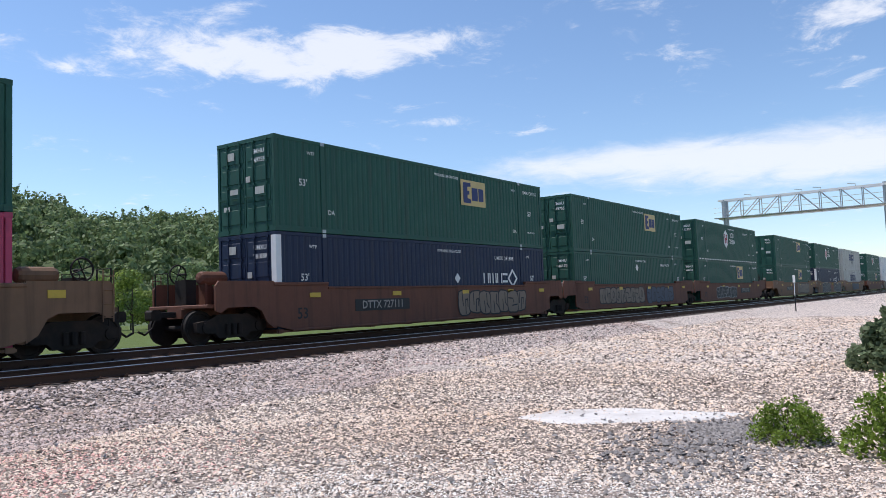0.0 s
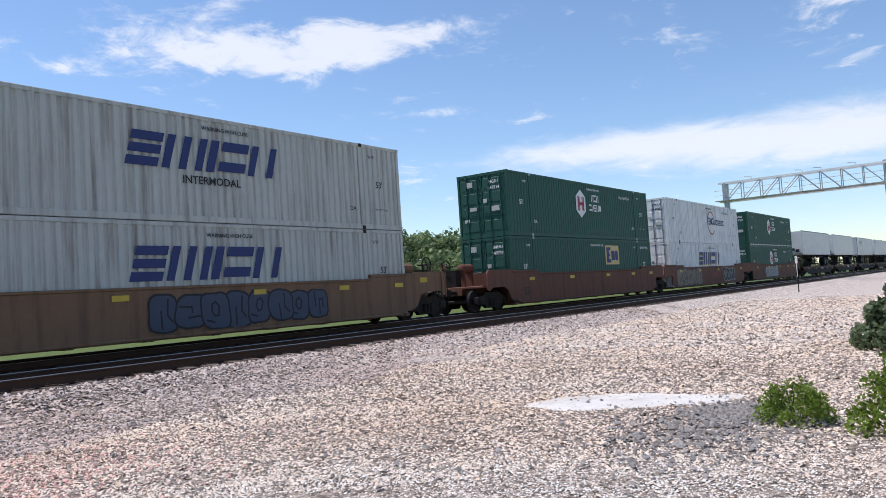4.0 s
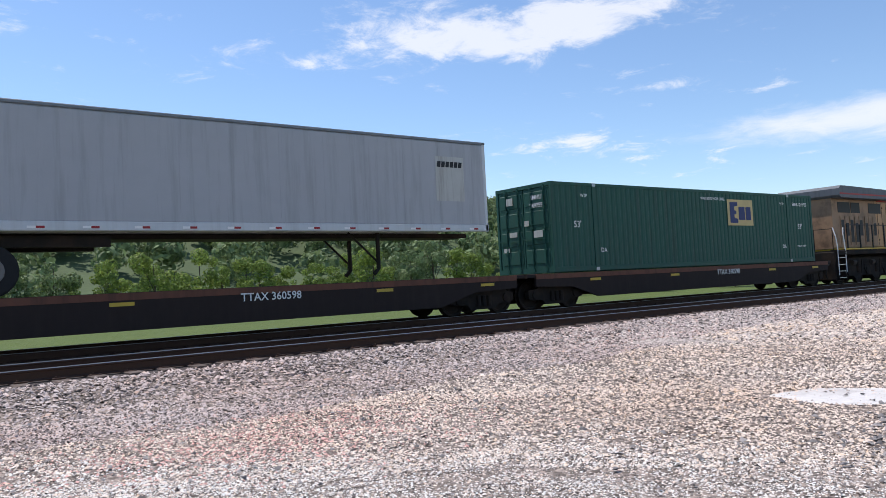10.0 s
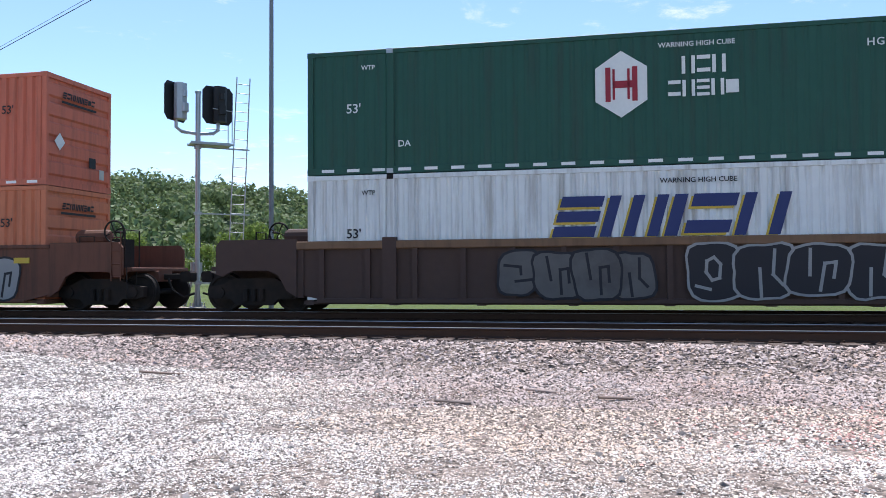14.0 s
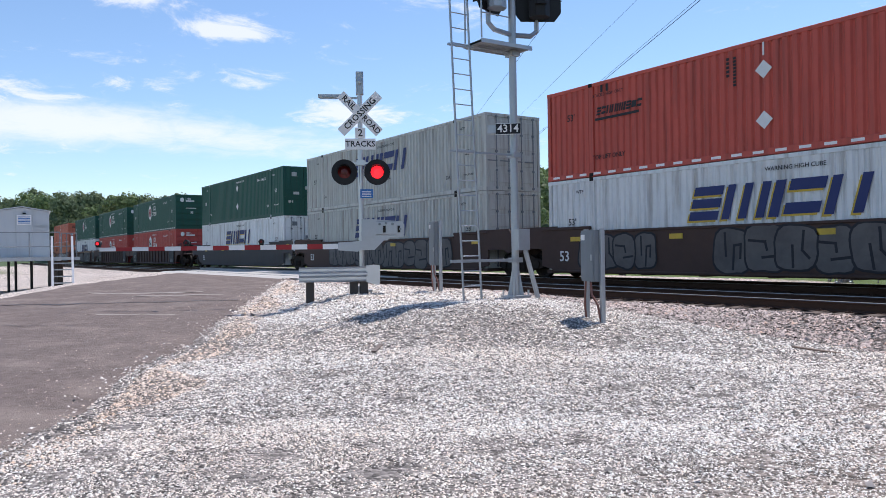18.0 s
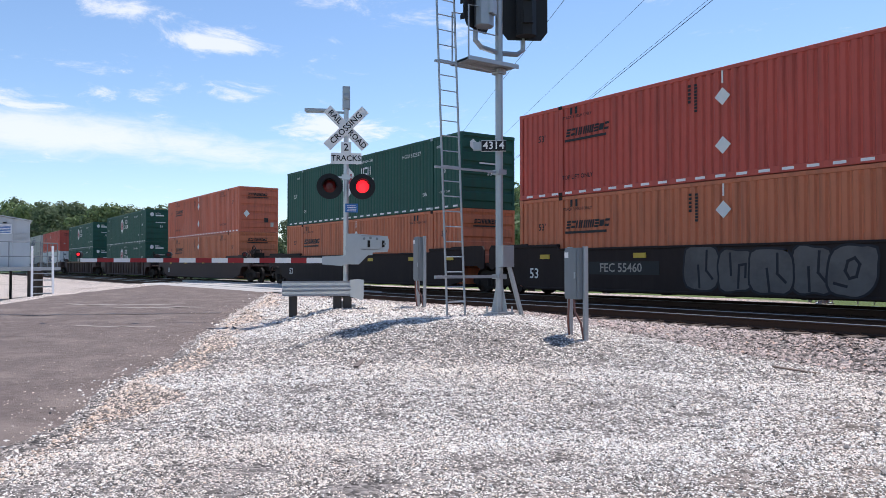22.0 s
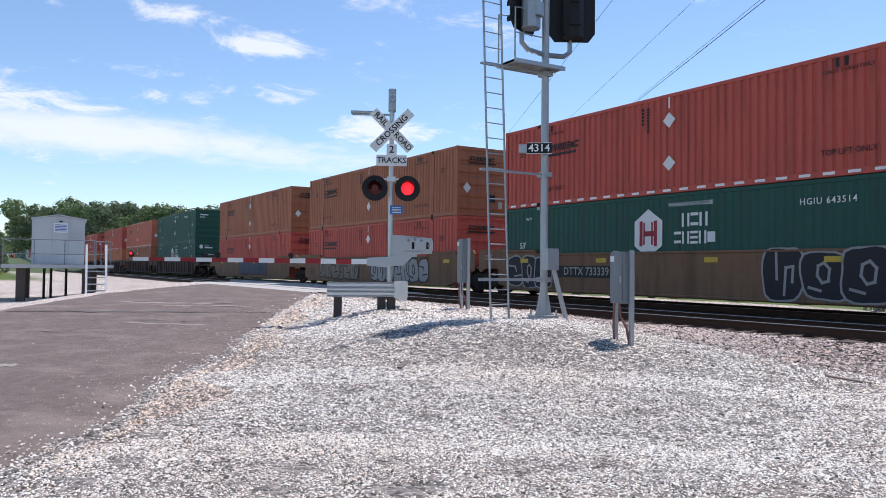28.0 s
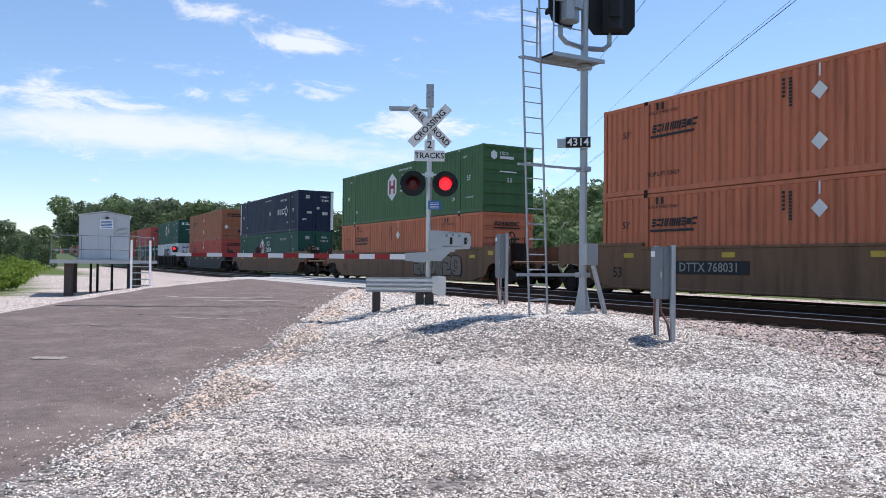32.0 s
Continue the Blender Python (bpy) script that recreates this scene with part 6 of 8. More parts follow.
# place along the train, kind, colour, truck at left, truck at right, upper, lower, mark, graffiti, doors' turn
CONSIST = [
    (0.0, "smooth", "tan", "shared", "own", "plain", "pink", "DTTX 732731", (), 0),
    (23.5, "smooth", "rust", "own", "shared", "emp", "umax", "DTTX 727111", ((1.0, 6.0, 0.35, 1.3, PALE),), 0),
    (42.85, "smooth", "rust", "none", "shared", "emp", "plain", "", ((-5.5, 0.5, 0.45, 1.3, PALE), (1, 5.5, 0.4, 1.3, BLUE_SPRAY)), 0),
    (62.3, "smooth", "rust", "none", "own", "hub", "emp", "DTTX 727111!", ((-4.5, 0.6, 0.4, 1.25, D),), 0),
    (85.7, "smooth", "tan", "own", "shared", "emp", "emp", "DTTX 732731", ((0.2, 6.0, 0.35, 1.4, PALE),), 0),
    (105.2, "smooth", "tan", "none", "shared", "hub2", "umax", "", ((-5.4, -0.3, 0.30, 1.45, D), (2.2, 7.4, 0.30, 1.45, D)), 0),
    (124.6, "smooth", "tan", "none", "own", "swiftold", "swiftold", "", ((-2, 4, 0.4, 1.3, BLUE_SPRAY),), 0),
    (148.1, "smooth", "rust", "own", "shared", "hub2", "emp", "", (), 0),
    (167.6, "smooth", "rust", "none", "shared", "stg", "swift", "", ((-7.4, -2.6, 0.3, 1.45, PALE), (2.6, 5.8, 0.4, 1.4, D)), 0),
    (187.0, "smooth", "rust", "none", "own", "hub", "hub2", "DTTX 720054", ((-4.0, 0.6, 0.35, 1.4, S),), 0),
    (371.1, "smooth", "rust", "own", "own", "sch", "schlow", "DTTX 646637", ((-1.7, 7.4, 0.28, 1.42, S),), 0),
    (394.2, "ribbed", "dark", "own", "shared", "hub", "swift", "", ((-3.6, -0.3, 0.32, 1.4, DIM), (0.4, 4.4, 0.32, 1.46, D)), (0, 180)),
    (413.1, "ribbed", "dark", "none", "shared", "hub", "hubred", "", (), (0, 180)),
    (432.4, "ribbed", "dark", "none", "own", "hub", "hubred", "", (), 0),
    (456.1, "smooth", "grey", "own", "shared", "plain", "swift", "", (), 180),
    (475.65, "smooth", "dark", "none", "shared", "swiftold", "swiftold", "", ((-5, 6, 0.30, 1.45, DIM),), 180),
    (495.2, "smooth", "dark", "none", "own", "red", "swift", "", ((-6.5, -3.5, 0.35, 1.4, DIM), (-1.5, 6.5, 0.3, 1.45, DIM)), 180),
    (518.75, "ribbed", "dark", "own", "own", "hub", "hub2", "", (), 0),
    (542.3, "ribbed", "dark", "own", "own", "hub", "hub2", "", (), 0),
    (565.65, "smooth", "dark", "own", "own", "sch", "schlow", "", (), 0),
    (589.3, "smooth", "black", "own", "shared", "hub", "schlow", "", (), 0),
    (608.8, "smooth", "black", "none", "shared", "red", "schlow", "FEC 55460", ((-1.2, 3.6, 0.3, 1.45, DIM), (5.0, 7.0, 0.5, 1.2, DIM)), 0),
    (628.3, "smooth", "black", "none", "own", "sch", "schlow", "", ((-2.5, 2.2, 0.4, 1.35, DIM),), (180, 0)),
    (651.9, "ribbed", "dark", "own", "own", "red", "schlow", "", (), 0),
    (675.7, "ribbed", "dark", "own", "shared", "red", "schlow", "", (), 0),
    (695.4, "ribbed", "dark", "none", "shared", "sch", "brown", "", (), 0),
    (715.1, "ribbed", "dark", "none", "own", "plain", "hub2", "", (), 0),
    (739.2, "smooth", "tan", "own", "shared", "brown", "redlow", "", ((-2, 4, 0.4, 1.3, BLUE_SPRAY),), 0),
    (758.5, "smooth", "tan", "none", "shared", "brown", "redlow", "", ((-6, -1, 0.35, 1.4, PALE), (0.5, 6, 0.35, 1.4, S)), 0),
    (778.0, "smooth", "tan", "none", "own", "red", "hub2", "DTTX 733339", ((-7.6, -5.2, 0.35, 1.45, D), (3.0, 7.2, 0.28, 1.5, D)), 0),
    (801.6, "ribbed", "black", "own", "own", "hub2", "swift", "", (), 0),
    (825.1, "smooth", "grey", "own", "own", "brown", "redlow", "", (), 0),
    (848.8, "smooth", "tan", "own", "own", "umax", "hub2", "", (), 180),
    (873.4, "smooth", "tan", "own", "own", "pale", "schlow", "", ((2.0, 6.5, 0.4, 1.3, PALE),), 0),
    (897.2, "smooth", "tan", "own", "own", "schlow", "schlow", "DTTX 768031", ((4.5, 7.5, 0.3, 1.45, MARK_RED),), 0),
]
LOW, HIGH = 0.30, 0.30 + TALL + 0.02
for n, (x, kind, colour, left, right, upper, lower, number, tags, turn) in enumerate(CONSIST):
    car(well_car(kind, colour, left, right, number, tags, n + 1), x)
    over, under = turn if isinstance(turn, tuple) else (turn, turn)
    ride(lower, x, LOW, under), ride(upper, x, HIGH, over)
for x, mat, mark, word, flip in ((208.3, TRAILER, "plates", "white panelled", False), (227.0, TRAILER, "smooth", "white smooth-sided", False), (247.2, TRAILER, "premier", "white panelled, green-lettered", True),
                                 (266.3, TRAILER, "plain", "long white", False), (286.5, TRAILER_GREY, "grey", "dull grey", True)):
    car(flat_car(False), x)
    MOVERS.append((trailer(mat, mark, word, flip), x, 1.10, 180 if flip else 0))
car(flat_car(True), 305.3)
ride("emp", 305.3, 1.13)
loco_a, loco_b = locomotive("8031", "cab facing backwards"), locomotive("5907", "cab facing forwards")
MOVERS += [(loco_a, 325.4, 0.0, 0), (loco_b, 348.55, 0.0, 180)]


# ---- signals beside the tracks ----
def signal_head(parent, x, y, z, face, turn=0, cover=None):
    """A three-lamp head with its black board; face: the way (along x) that its lamps look."""
    board = Shape().add([(0, a, b) for a, b in ((-0.36, -0.60), (0.36, -0.60), (0.50, -0.42), (0.50, 0.45), (0.38, 0.60), (-0.38, 0.60), (-0.50, 0.45), (-0.50, -0.42))], [tuple(range(8))])
    board.add([(0.02 * face, a, b) for _, a, b in board.v[:8]], [tuple(range(7, -1, -1))])
    for k in range(8):
        board.f.append((k, (k + 1) % 8, 8 + (k + 1) % 8, 8 + k))
    b = part("signal_head", board, BLACK, parent, "black signal board", at=pose(x, y, z, 0, 0, turn))
    part("housing", Shape().box(min(-face * 0.34, 0), max(-face * 0.34, 0), -0.21, 0.21, -0.56, 0.56, 0.11).box(min(-face * 0.42, -face * 0.3), max(-face * 0.42, -face * 0.3), -0.12, 0.12, -0.34, -0.06, 0.03).box(min(-face * 0.40, -face * 0.3), max(-face * 0.40, -face * 0.3), -0.08, 0.08, 0.14, 0.34, 0.03), cover or STEEL, b, "lamp housing behind the board")
    for dz in (-0.32, 0.0, 0.32):
        hood = Shape()
        for k in range(10):
            t0, t1 = radians(-20 + 22 * k), radians(2 + 22 * k)
            hood.add([(face * d, 0.13 * math.cos(t), dz + 0.13 * math.sin(t)) for d, t in ((0.02, t0), (0.32, t0), (0.32, t1), (0.02, t1))], [(0, 1, 2, 3)])
        part("hood", hood, BLACK, b)
        part("lens", Shape().lathe([(0.01, 0.02 * face), (0.1, 0.022 * face), (0.01, 0.035 * face)], (0, 0, dz), "x", 12), GLASS_DARK, b)


def signal_mast(px, py, side, turn_a, turn_b, cover_a, cover_b):
    """A galvanised mast with ladder, platform and two heads; side: +1, its ladder stands towards -y."""
    z0 = ground_z(px, py)
    m = thing("signal_mast", "galvanised railway signal mast with ladder and two black heads", "railway signal", "pair of signals", at=pose(px, py, z0) if side > 0 else pose(px, py, z0, 0, 0, 130))
    part("mast", Shape().rod((0, 0, 0.05), (0, 0, 6.75), 0.078, 14).lathe([(0.02, 6.75), (0.1, 6.75), (0.1, 6.8), (0.02, 6.83)], (0, 0, 0), "z", 12), STEEL, m, "galvanised pole")
    base = Shape().box(-0.22, 0.22, -0.22, 0.22, 0, 0.05)
    for a in range(4):
        c, s = math.cos(a * 1.571 + 0.78), math.sin(a * 1.571 + 0.78)
        base.add([(c * 0.07, s * 0.07, 0.62), (c * 0.17, s * 0.17, 0.05), (c * 0.06, s * 0.06, 0.05), (c * 0.17 + 0.02 * s, s * 0.17 - 0.02 * c, 0.05)], [(0, 1, 2), (0, 3, 2), (0, 1, 3)])
        base.rod((c * 0.26, s * 0.26, -0.1), (c * 0.26, s * 0.26, 0.16), 0.02, 6)
    part("base", base, STEEL, m, "finned base plate with bolts")
    lad = part("ladder", Shape().rod((0.02, -0.90, 0.0), (0.02, -1.22, 7.4), 0.022, 6).rod((0.02, -1.34, 0.0), (0.02, -1.64, 7.4), 0.022, 6), STEEL, m, "narrow steel ladder")
    for k in range(24):
        z = 0.28 + k * 0.30
        f = z / 7.4
        part("rung", Shape().rod((0.02, -0.90 - 0.32 * f, z), (0.02, -1.34 - 0.30 * f, z), 0.012, 6), STEEL, lad)
    for z, w in ((0.78, 0.03), (2.95, 0.02), (5.05, 0.02)):
        part("bracket", Shape().box(-0.03, 0.03, -1.62, 0.1, z - w, z + w).box(-0.12, 0.12, -0.1, 0.1, z - 0.05, z + 0.05), STEEL, m)
    plat = Shape().box(-0.3, 0.3, -1.0, 0.25, 5.12, 5.16)
    for k in range(8):
        plat.box(-0.3, 0.3, -1.0 + k * 0.16, -0.98 + k * 0.16, 5.115, 5.17)
    plat.box(-0.32, -0.28, -1.02, 0.27, 5.10, 5.18).box(0.28, 0.32, -1.02, 0.27, 5.10, 5.18)
    part("platform", plat, STEEL, m, "open grating platform")
    rail = Shape().pipe([(-0.28, -1.0, 5.2), (-0.28, -1.0, 6.2), (-0.28, -0.4, 6.25)], 0.018).pipe([(0.28, -1.0, 5.2), (0.28, -1.0, 6.2), (0.28, -0.4, 6.25)], 0.018).pipe([(0.28, -1.0, 5.7), (0.28, -0.3, 5.7)], 0.014)
    part("handrail", rail, STEEL, m)
    arm = Shape()
    for y in (-0.62, 0.66):
        arm.pipe([(0, 0, 5.45), (0, y * 0.75, 5.5), (0, y, 5.62), (0, y, 5.95)], 0.055, 8)
    part("arm", arm, STEEL, m, "bent pipe arms")
    signal_head(m, 0.05, -0.62, 6.42, -side, turn_a, cover_a)
    signal_head(m, 0.05, 0.66, 6.42, -side, turn_b, cover_b)
    part("junction_box", Shape().box(0.08, 0.30, -0.17, 0.17, 0.98, 1.42, 0.03).rod((0.2, 0.1, 0.98), (0.3, 0.34, 0.0), 0.05, 8), STEEL, m, "small junction box with conduit")
    return m


near_mast = signal_mast(-12.68, 10.23, 1, 22, -30, STEEL, BLACK)
signal_mast(-12.41, 22.26, -1, 10, 40, BLACK, STEEL)
board = thing("number_board", "black board with white figures on the signal mast", "sign", at=pose(-12.60, 10.02, 3.44, 0, 0, 51))
part("plate", Shape().box(-0.25, 0.25, -0.02, 0.0, -0.105, 0.105), BLACK, board)
part("rim", Shape().box(-0.26, 0.26, -0.012, -0.004, -0.117, -0.105).box(-0.26, 0.26, -0.012, -0.004, 0.105, 0.117), SIGN_WHITE, board)
part("bracket", Shape().box(-0.42, -0.25, 0.0, 0.12, -0.085, 0.085).box(-0.05, 0.05, 0.0, 0.2, -0.04, 0.04), STEEL, board)
part("lettering", lettering("4314", 0.22, SIGN_WHITE), SIGN_WHITE, board, "white figures", at=pose(0, -0.024, 0.0))


def trackside_cabinet(px, py, turn, h):
    z = ground_z(px, py)
    c = thing("trackside_cabinet", "grey steel cabinet on two posts beside the track", "cabinet", "trackside cabinets", at=pose(px, py, z, 0, 0, turn))
    for x in (-0.24, 0.24):
        part("leg", Shape().box(x - 0.035, x + 0.035, -0.02, 0.05, -0.2, h, 0.008), STEEL, c)
    body = part("body", Shape().box(-0.205, 0.205, -0.11, 0.02, 0.62, h - 0.02, 0.015), GREYBOX, c)
    part("door", Shape().box(-0.185, 0.185, -0.125, -0.111, 0.66, h - 0.06, 0.006), GREYBOX, body)
    part("hasp", Shape().box(0.14, 0.17, -0.14, -0.125, 0.95, 1.05), STEEL, body)
    part("label", Shape().box(-0.17, -0.05, -0.129, -0.1251, h - 0.18, h - 0.09), SIGN_WHITE, body, "small pale label with bars")
    part("conduit", Shape().pipe([(-0.08, -0.1, 0.62), (-0.1, -0.1, 0.4), (-0.2, -0.05, 0.2), (-0.22, 0, -0.1)], 0.018, 6).pipe([(0.08, -0.1, 0.62), (0.1, -0.1, 0.42), (0.2, -0.05, 0.25), (0.23, 0, -0.1)], 0.018, 6), material("reddish conduit", (0.22, 0.10, 0.08), 0.6), c)


trackside_cabinet(-9.2, 9.02, -14, 1.46)
trackside_cabinet(-15.6, 10.18, -14, 1.68)

# ---- crossing gate and crossbuck ----
GATE = Vector((-16.52, 8.66, ground_z(-16.52, 8.66)))
FACE = math.degrees(math.atan2(ROAD_SIDE.y, ROAD_SIDE.x))  # its x axis lies across the road, its -y faces the traffic


def crossing_signal():
    g = thing("crossing_signal", "railroad crossbuck on a silver post with two red lamps", "crossing signal", at=pose(*GATE, 0, 0, FACE))
    part("post", Shape().rod((0, 0, 0), (0, 0, 4.75), 0.06, 14), ALLOY, g, "bright aluminium post")
    part("bell", Shape().box(-0.09, 0.09, -0.1, 0.1, 4.72, 5.25, 0.02).lathe([(0.02, -0.14), (0.07, -0.13), (0.07, -0.1), (0.02, -0.1)], (0, 0, 5.0), "y", 14), STEEL, g, "grey electronic bell at the top")
    for text, lean in (("RAIL   ROAD", -45), ("CROSSING", 45)):
        blade = part("blade", Shape().box(-0.64, 0.64, -0.085 if lean < 0 else -0.1, -0.075 if lean < 0 else -0.09, -0.115, 0.115), SIGN_WHITE, g, "white reflective blade", at=pose(0, 0, 4.25) @ pose(0, 0, 0, 0, -lean, 0))
        for word, x in ((("RAIL", -0.37), ("ROAD", 0.37)) if lean < 0 else (("CROSSING", 0.0),)):
            part("lettering", lettering(word, 0.205 if lean > 0 else 0.19, MARK_DARK), MARK_DARK, blade, "black capitals", at=pose(x, -0.09 if lean < 0 else -0.105, 0))
    pl = part("tracks_plate", Shape().box(-0.36, 0.36, -0.09, -0.08, 3.40, 3.66), SIGN_WHITE, g, "white plate with black capitals")
    part("lettering", lettering("TRACKS", 0.19, MARK_DARK), MARK_DARK, pl, at=pose(0, -0.095, 3.53))
    pl = part("number_plate", Shape().box(-0.12, 0.12, -0.09, -0.08, 3.665, 3.92), SIGN_WHITE, g, "white plate with a black figure")
    part("lettering", lettering("2", 0.24, MARK_DARK), MARK_DARK, pl, at=pose(0, -0.095, 3.79))
    part("side_lamp_arm", Shape().box(-0.95, -0.05, 0.02, 0.06, 4.62, 4.67).box(-0.98, -0.35, -0.02, 0.12, 4.66, 4.72), STEEL, g, "short arm with a second lamp bar")
    part("lamp_bar", Shape().box(-0.42, 0.42, -0.04, 0.0, 3.07, 3.11).box(-0.1, 0.1, -0.08, 0.07, 3.03, 3.15), ALLOY, g)
    for x, lens in ((-0.385, LENS_OFF), (0.385, LENS_ON)):
        disc = part("lamp_disc", Shape().lathe([(0.02, -0.13), (0.305, -0.13), (0.305, -0.115), (0.02, -0.11)], (x, 0, 2.86), "y", 28), BLACK, g, "round black backing disc")
        hood = Shape()
        for k in range(14):
            t0, t1 = radians(-15 + 15 * k), radians(15 * k)
            hood.add([(x + 0.165 * math.cos(t), -0.13 - d, 2.86 + 0.165 * math.sin(t)) for d, t in ((0, t0), (0.26, t0), (0.26, t1), (0, t1))], [(0, 1, 2, 3)])
        part("hood", hood, BLACK, disc)
        part("lens", Shape().lathe([(0.004, -0.165), (0.08, -0.16), (0.15, -0.135), (0.15, -0.131)], (x, 0, 2.86), "y", 22), lens, disc, "glowing red lens" if lens is LENS_ON else "unlit dark red lens")
    part("notice", Shape().box(-0.02, 0.28, -0.085, -0.075, 2.25, 2.46), SIGN_BLUE, g, "small blue notice")
    bars = Shape()
    for k in range(4):
        bars.box(0.02, 0.24, -0.09, -0.0851, 2.28 + k * 0.04, 2.295 + k * 0.04)
    part("notice_bar", bars, SIGN_WHITE, g)
    part("gate_motor", Shape().slab([(0.0, 1.02), (0.30, 1.02), (0.52, 1.24), (0.62, 1.24), (0.62, 1.30), (0.98, 1.32), (0.98, 1.68), (0.24, 1.74), (0.0, 1.74)], -0.30, 0.02), STEEL, g, "grey gate mechanism housing")
    part("motor_cover", Shape().box(0.34, 0.80, -0.33, -0.29, 1.36, 1.70, 0.03).box(0.84, 1.0, -0.32, -0.02, 1.36, 1.64, 0.03), STEEL, g, "bolted cover")
    for x, z in ((0.42, 1.62), (0.57, 1.64), (0.72, 1.62), (0.90, 1.5)):
        part("bolt", Shape().lathe([(0.005, -0.36), (0.032, -0.355), (0.032, -0.33), (0.005, -0.33)], (x, 0, z), "y", 10), GREYBOX, g)
    part("latch", Shape().box(0.50, 0.56, -0.365, -0.33, 1.42, 1.58, 0.01).box(0.84, 0.9, -0.34, -0.31, 1.42, 1.58), BOGIE, g)
    part("gate_pivot", Shape().slab([(-0.55, 1.02), (-0.1, 0.98), (0.14, 1.1), (0.14, 1.24), (-0.2, 1.22), (-0.55, 1.2)], -0.34, -0.30).lathe([(0.01, -0.36), (0.12, -0.36), (0.12, -0.3), (0.01, -0.3)], (0.1, 0, 1.4), "y", 14), STEEL, g)
    part("base", Shape().box(-0.22, 0.22, -0.22, 0.22, -0.1, 0.08).box(-0.13, 0.13, -0.13, 0.13, 0.08, 0.16), STEEL, g)
    return g


crossing_signal()


def gate_arm():
    a = thing("crossing_gate_arm", "lowered red and white striped gate arm across the road", "gate arm", at=pose(*GATE, 0, 0, FACE))
    n, x0, w = 15, -0.55, 0.355
    for k in range(n):
        taper = 0.062 - 0.022 * k / n
        part("stripe", Shape().box(x0 - (k + 1) * w, x0 - k * w, -0.335, -0.31, 1.11 - taper, 1.11 + taper), (SIGN_WHITE, STRIPE_RED)[k % 2], a)
    for x, lit in ((-2.3, LENS_OFF), (-3.97, LENS_OFF), (-5.9, LENS_ON)):
        lamp = part("arm_lamp", Shape().box(x - 0.05, x + 0.05, -0.36, -0.29, 1.16, 1.19).lathe([(0.02, -0.07), (0.062, -0.06), (0.062, 0.06), (0.02, 0.07)], (x, -0.325, 1.24), "y", 12), BLACK, a)
        part("lens", Shape().lathe([(0.005, -0.082), (0.032, -0.074), (0.032, -0.07)], (x, -0.325, 1.24), "y", 12), lit, lamp, "small red lamp")


gate_arm()


def guard_rail():
    g = thing("guard_rail", "galvanised guard rail on timber posts before the gate", "guard rail", at=pose(GATE.x + 0.35, GATE.y - 0.35, GATE.z, 0, 0, FACE + 6))
    prof = [(-0.05, 0.30), (0.0, 0.34), (0.0, 0.40), (-0.07, 0.45), (-0.07, 0.49), (0.0, 0.54), (0.0, 0.60), (-0.05, 0.64)]
    beam = Shape()
    for x0, x1 in ((-1.3, 0.25),):
        beam.add([(x, y - 0.16, z) for x in (x0, x1) for y, z in prof], [(k, k + 1, 8 + k + 1, 8 + k) for k in range(7)])
        beam.add([(x, y - 0.152, z) for x in (x0, x1) for y, z in prof], [(k + 1, k, 8 + k, 8 + k + 1) for k in range(7)])
    part("beam", beam, ALLOY, g, "ribbed galvanised beam")
    part("end_shoe", Shape().slab([(0.22, 0.28), (0.42, 0.22), (0.52, 0.20), (0.54, 0.30), (0.54, 0.66), (0.40, 0.68), (0.22, 0.66)], -0.20, -0.15), ALLOY, g, "bent end shoe")
    for x in (-1.05, -0.05, 0.18):
        part("post", Shape().box(x - 0.09, x + 0.09, -0.14, 0.06, -0.3, 0.62, 0.01), WOOD_POST, g, "dark timber post")


guard_rail()


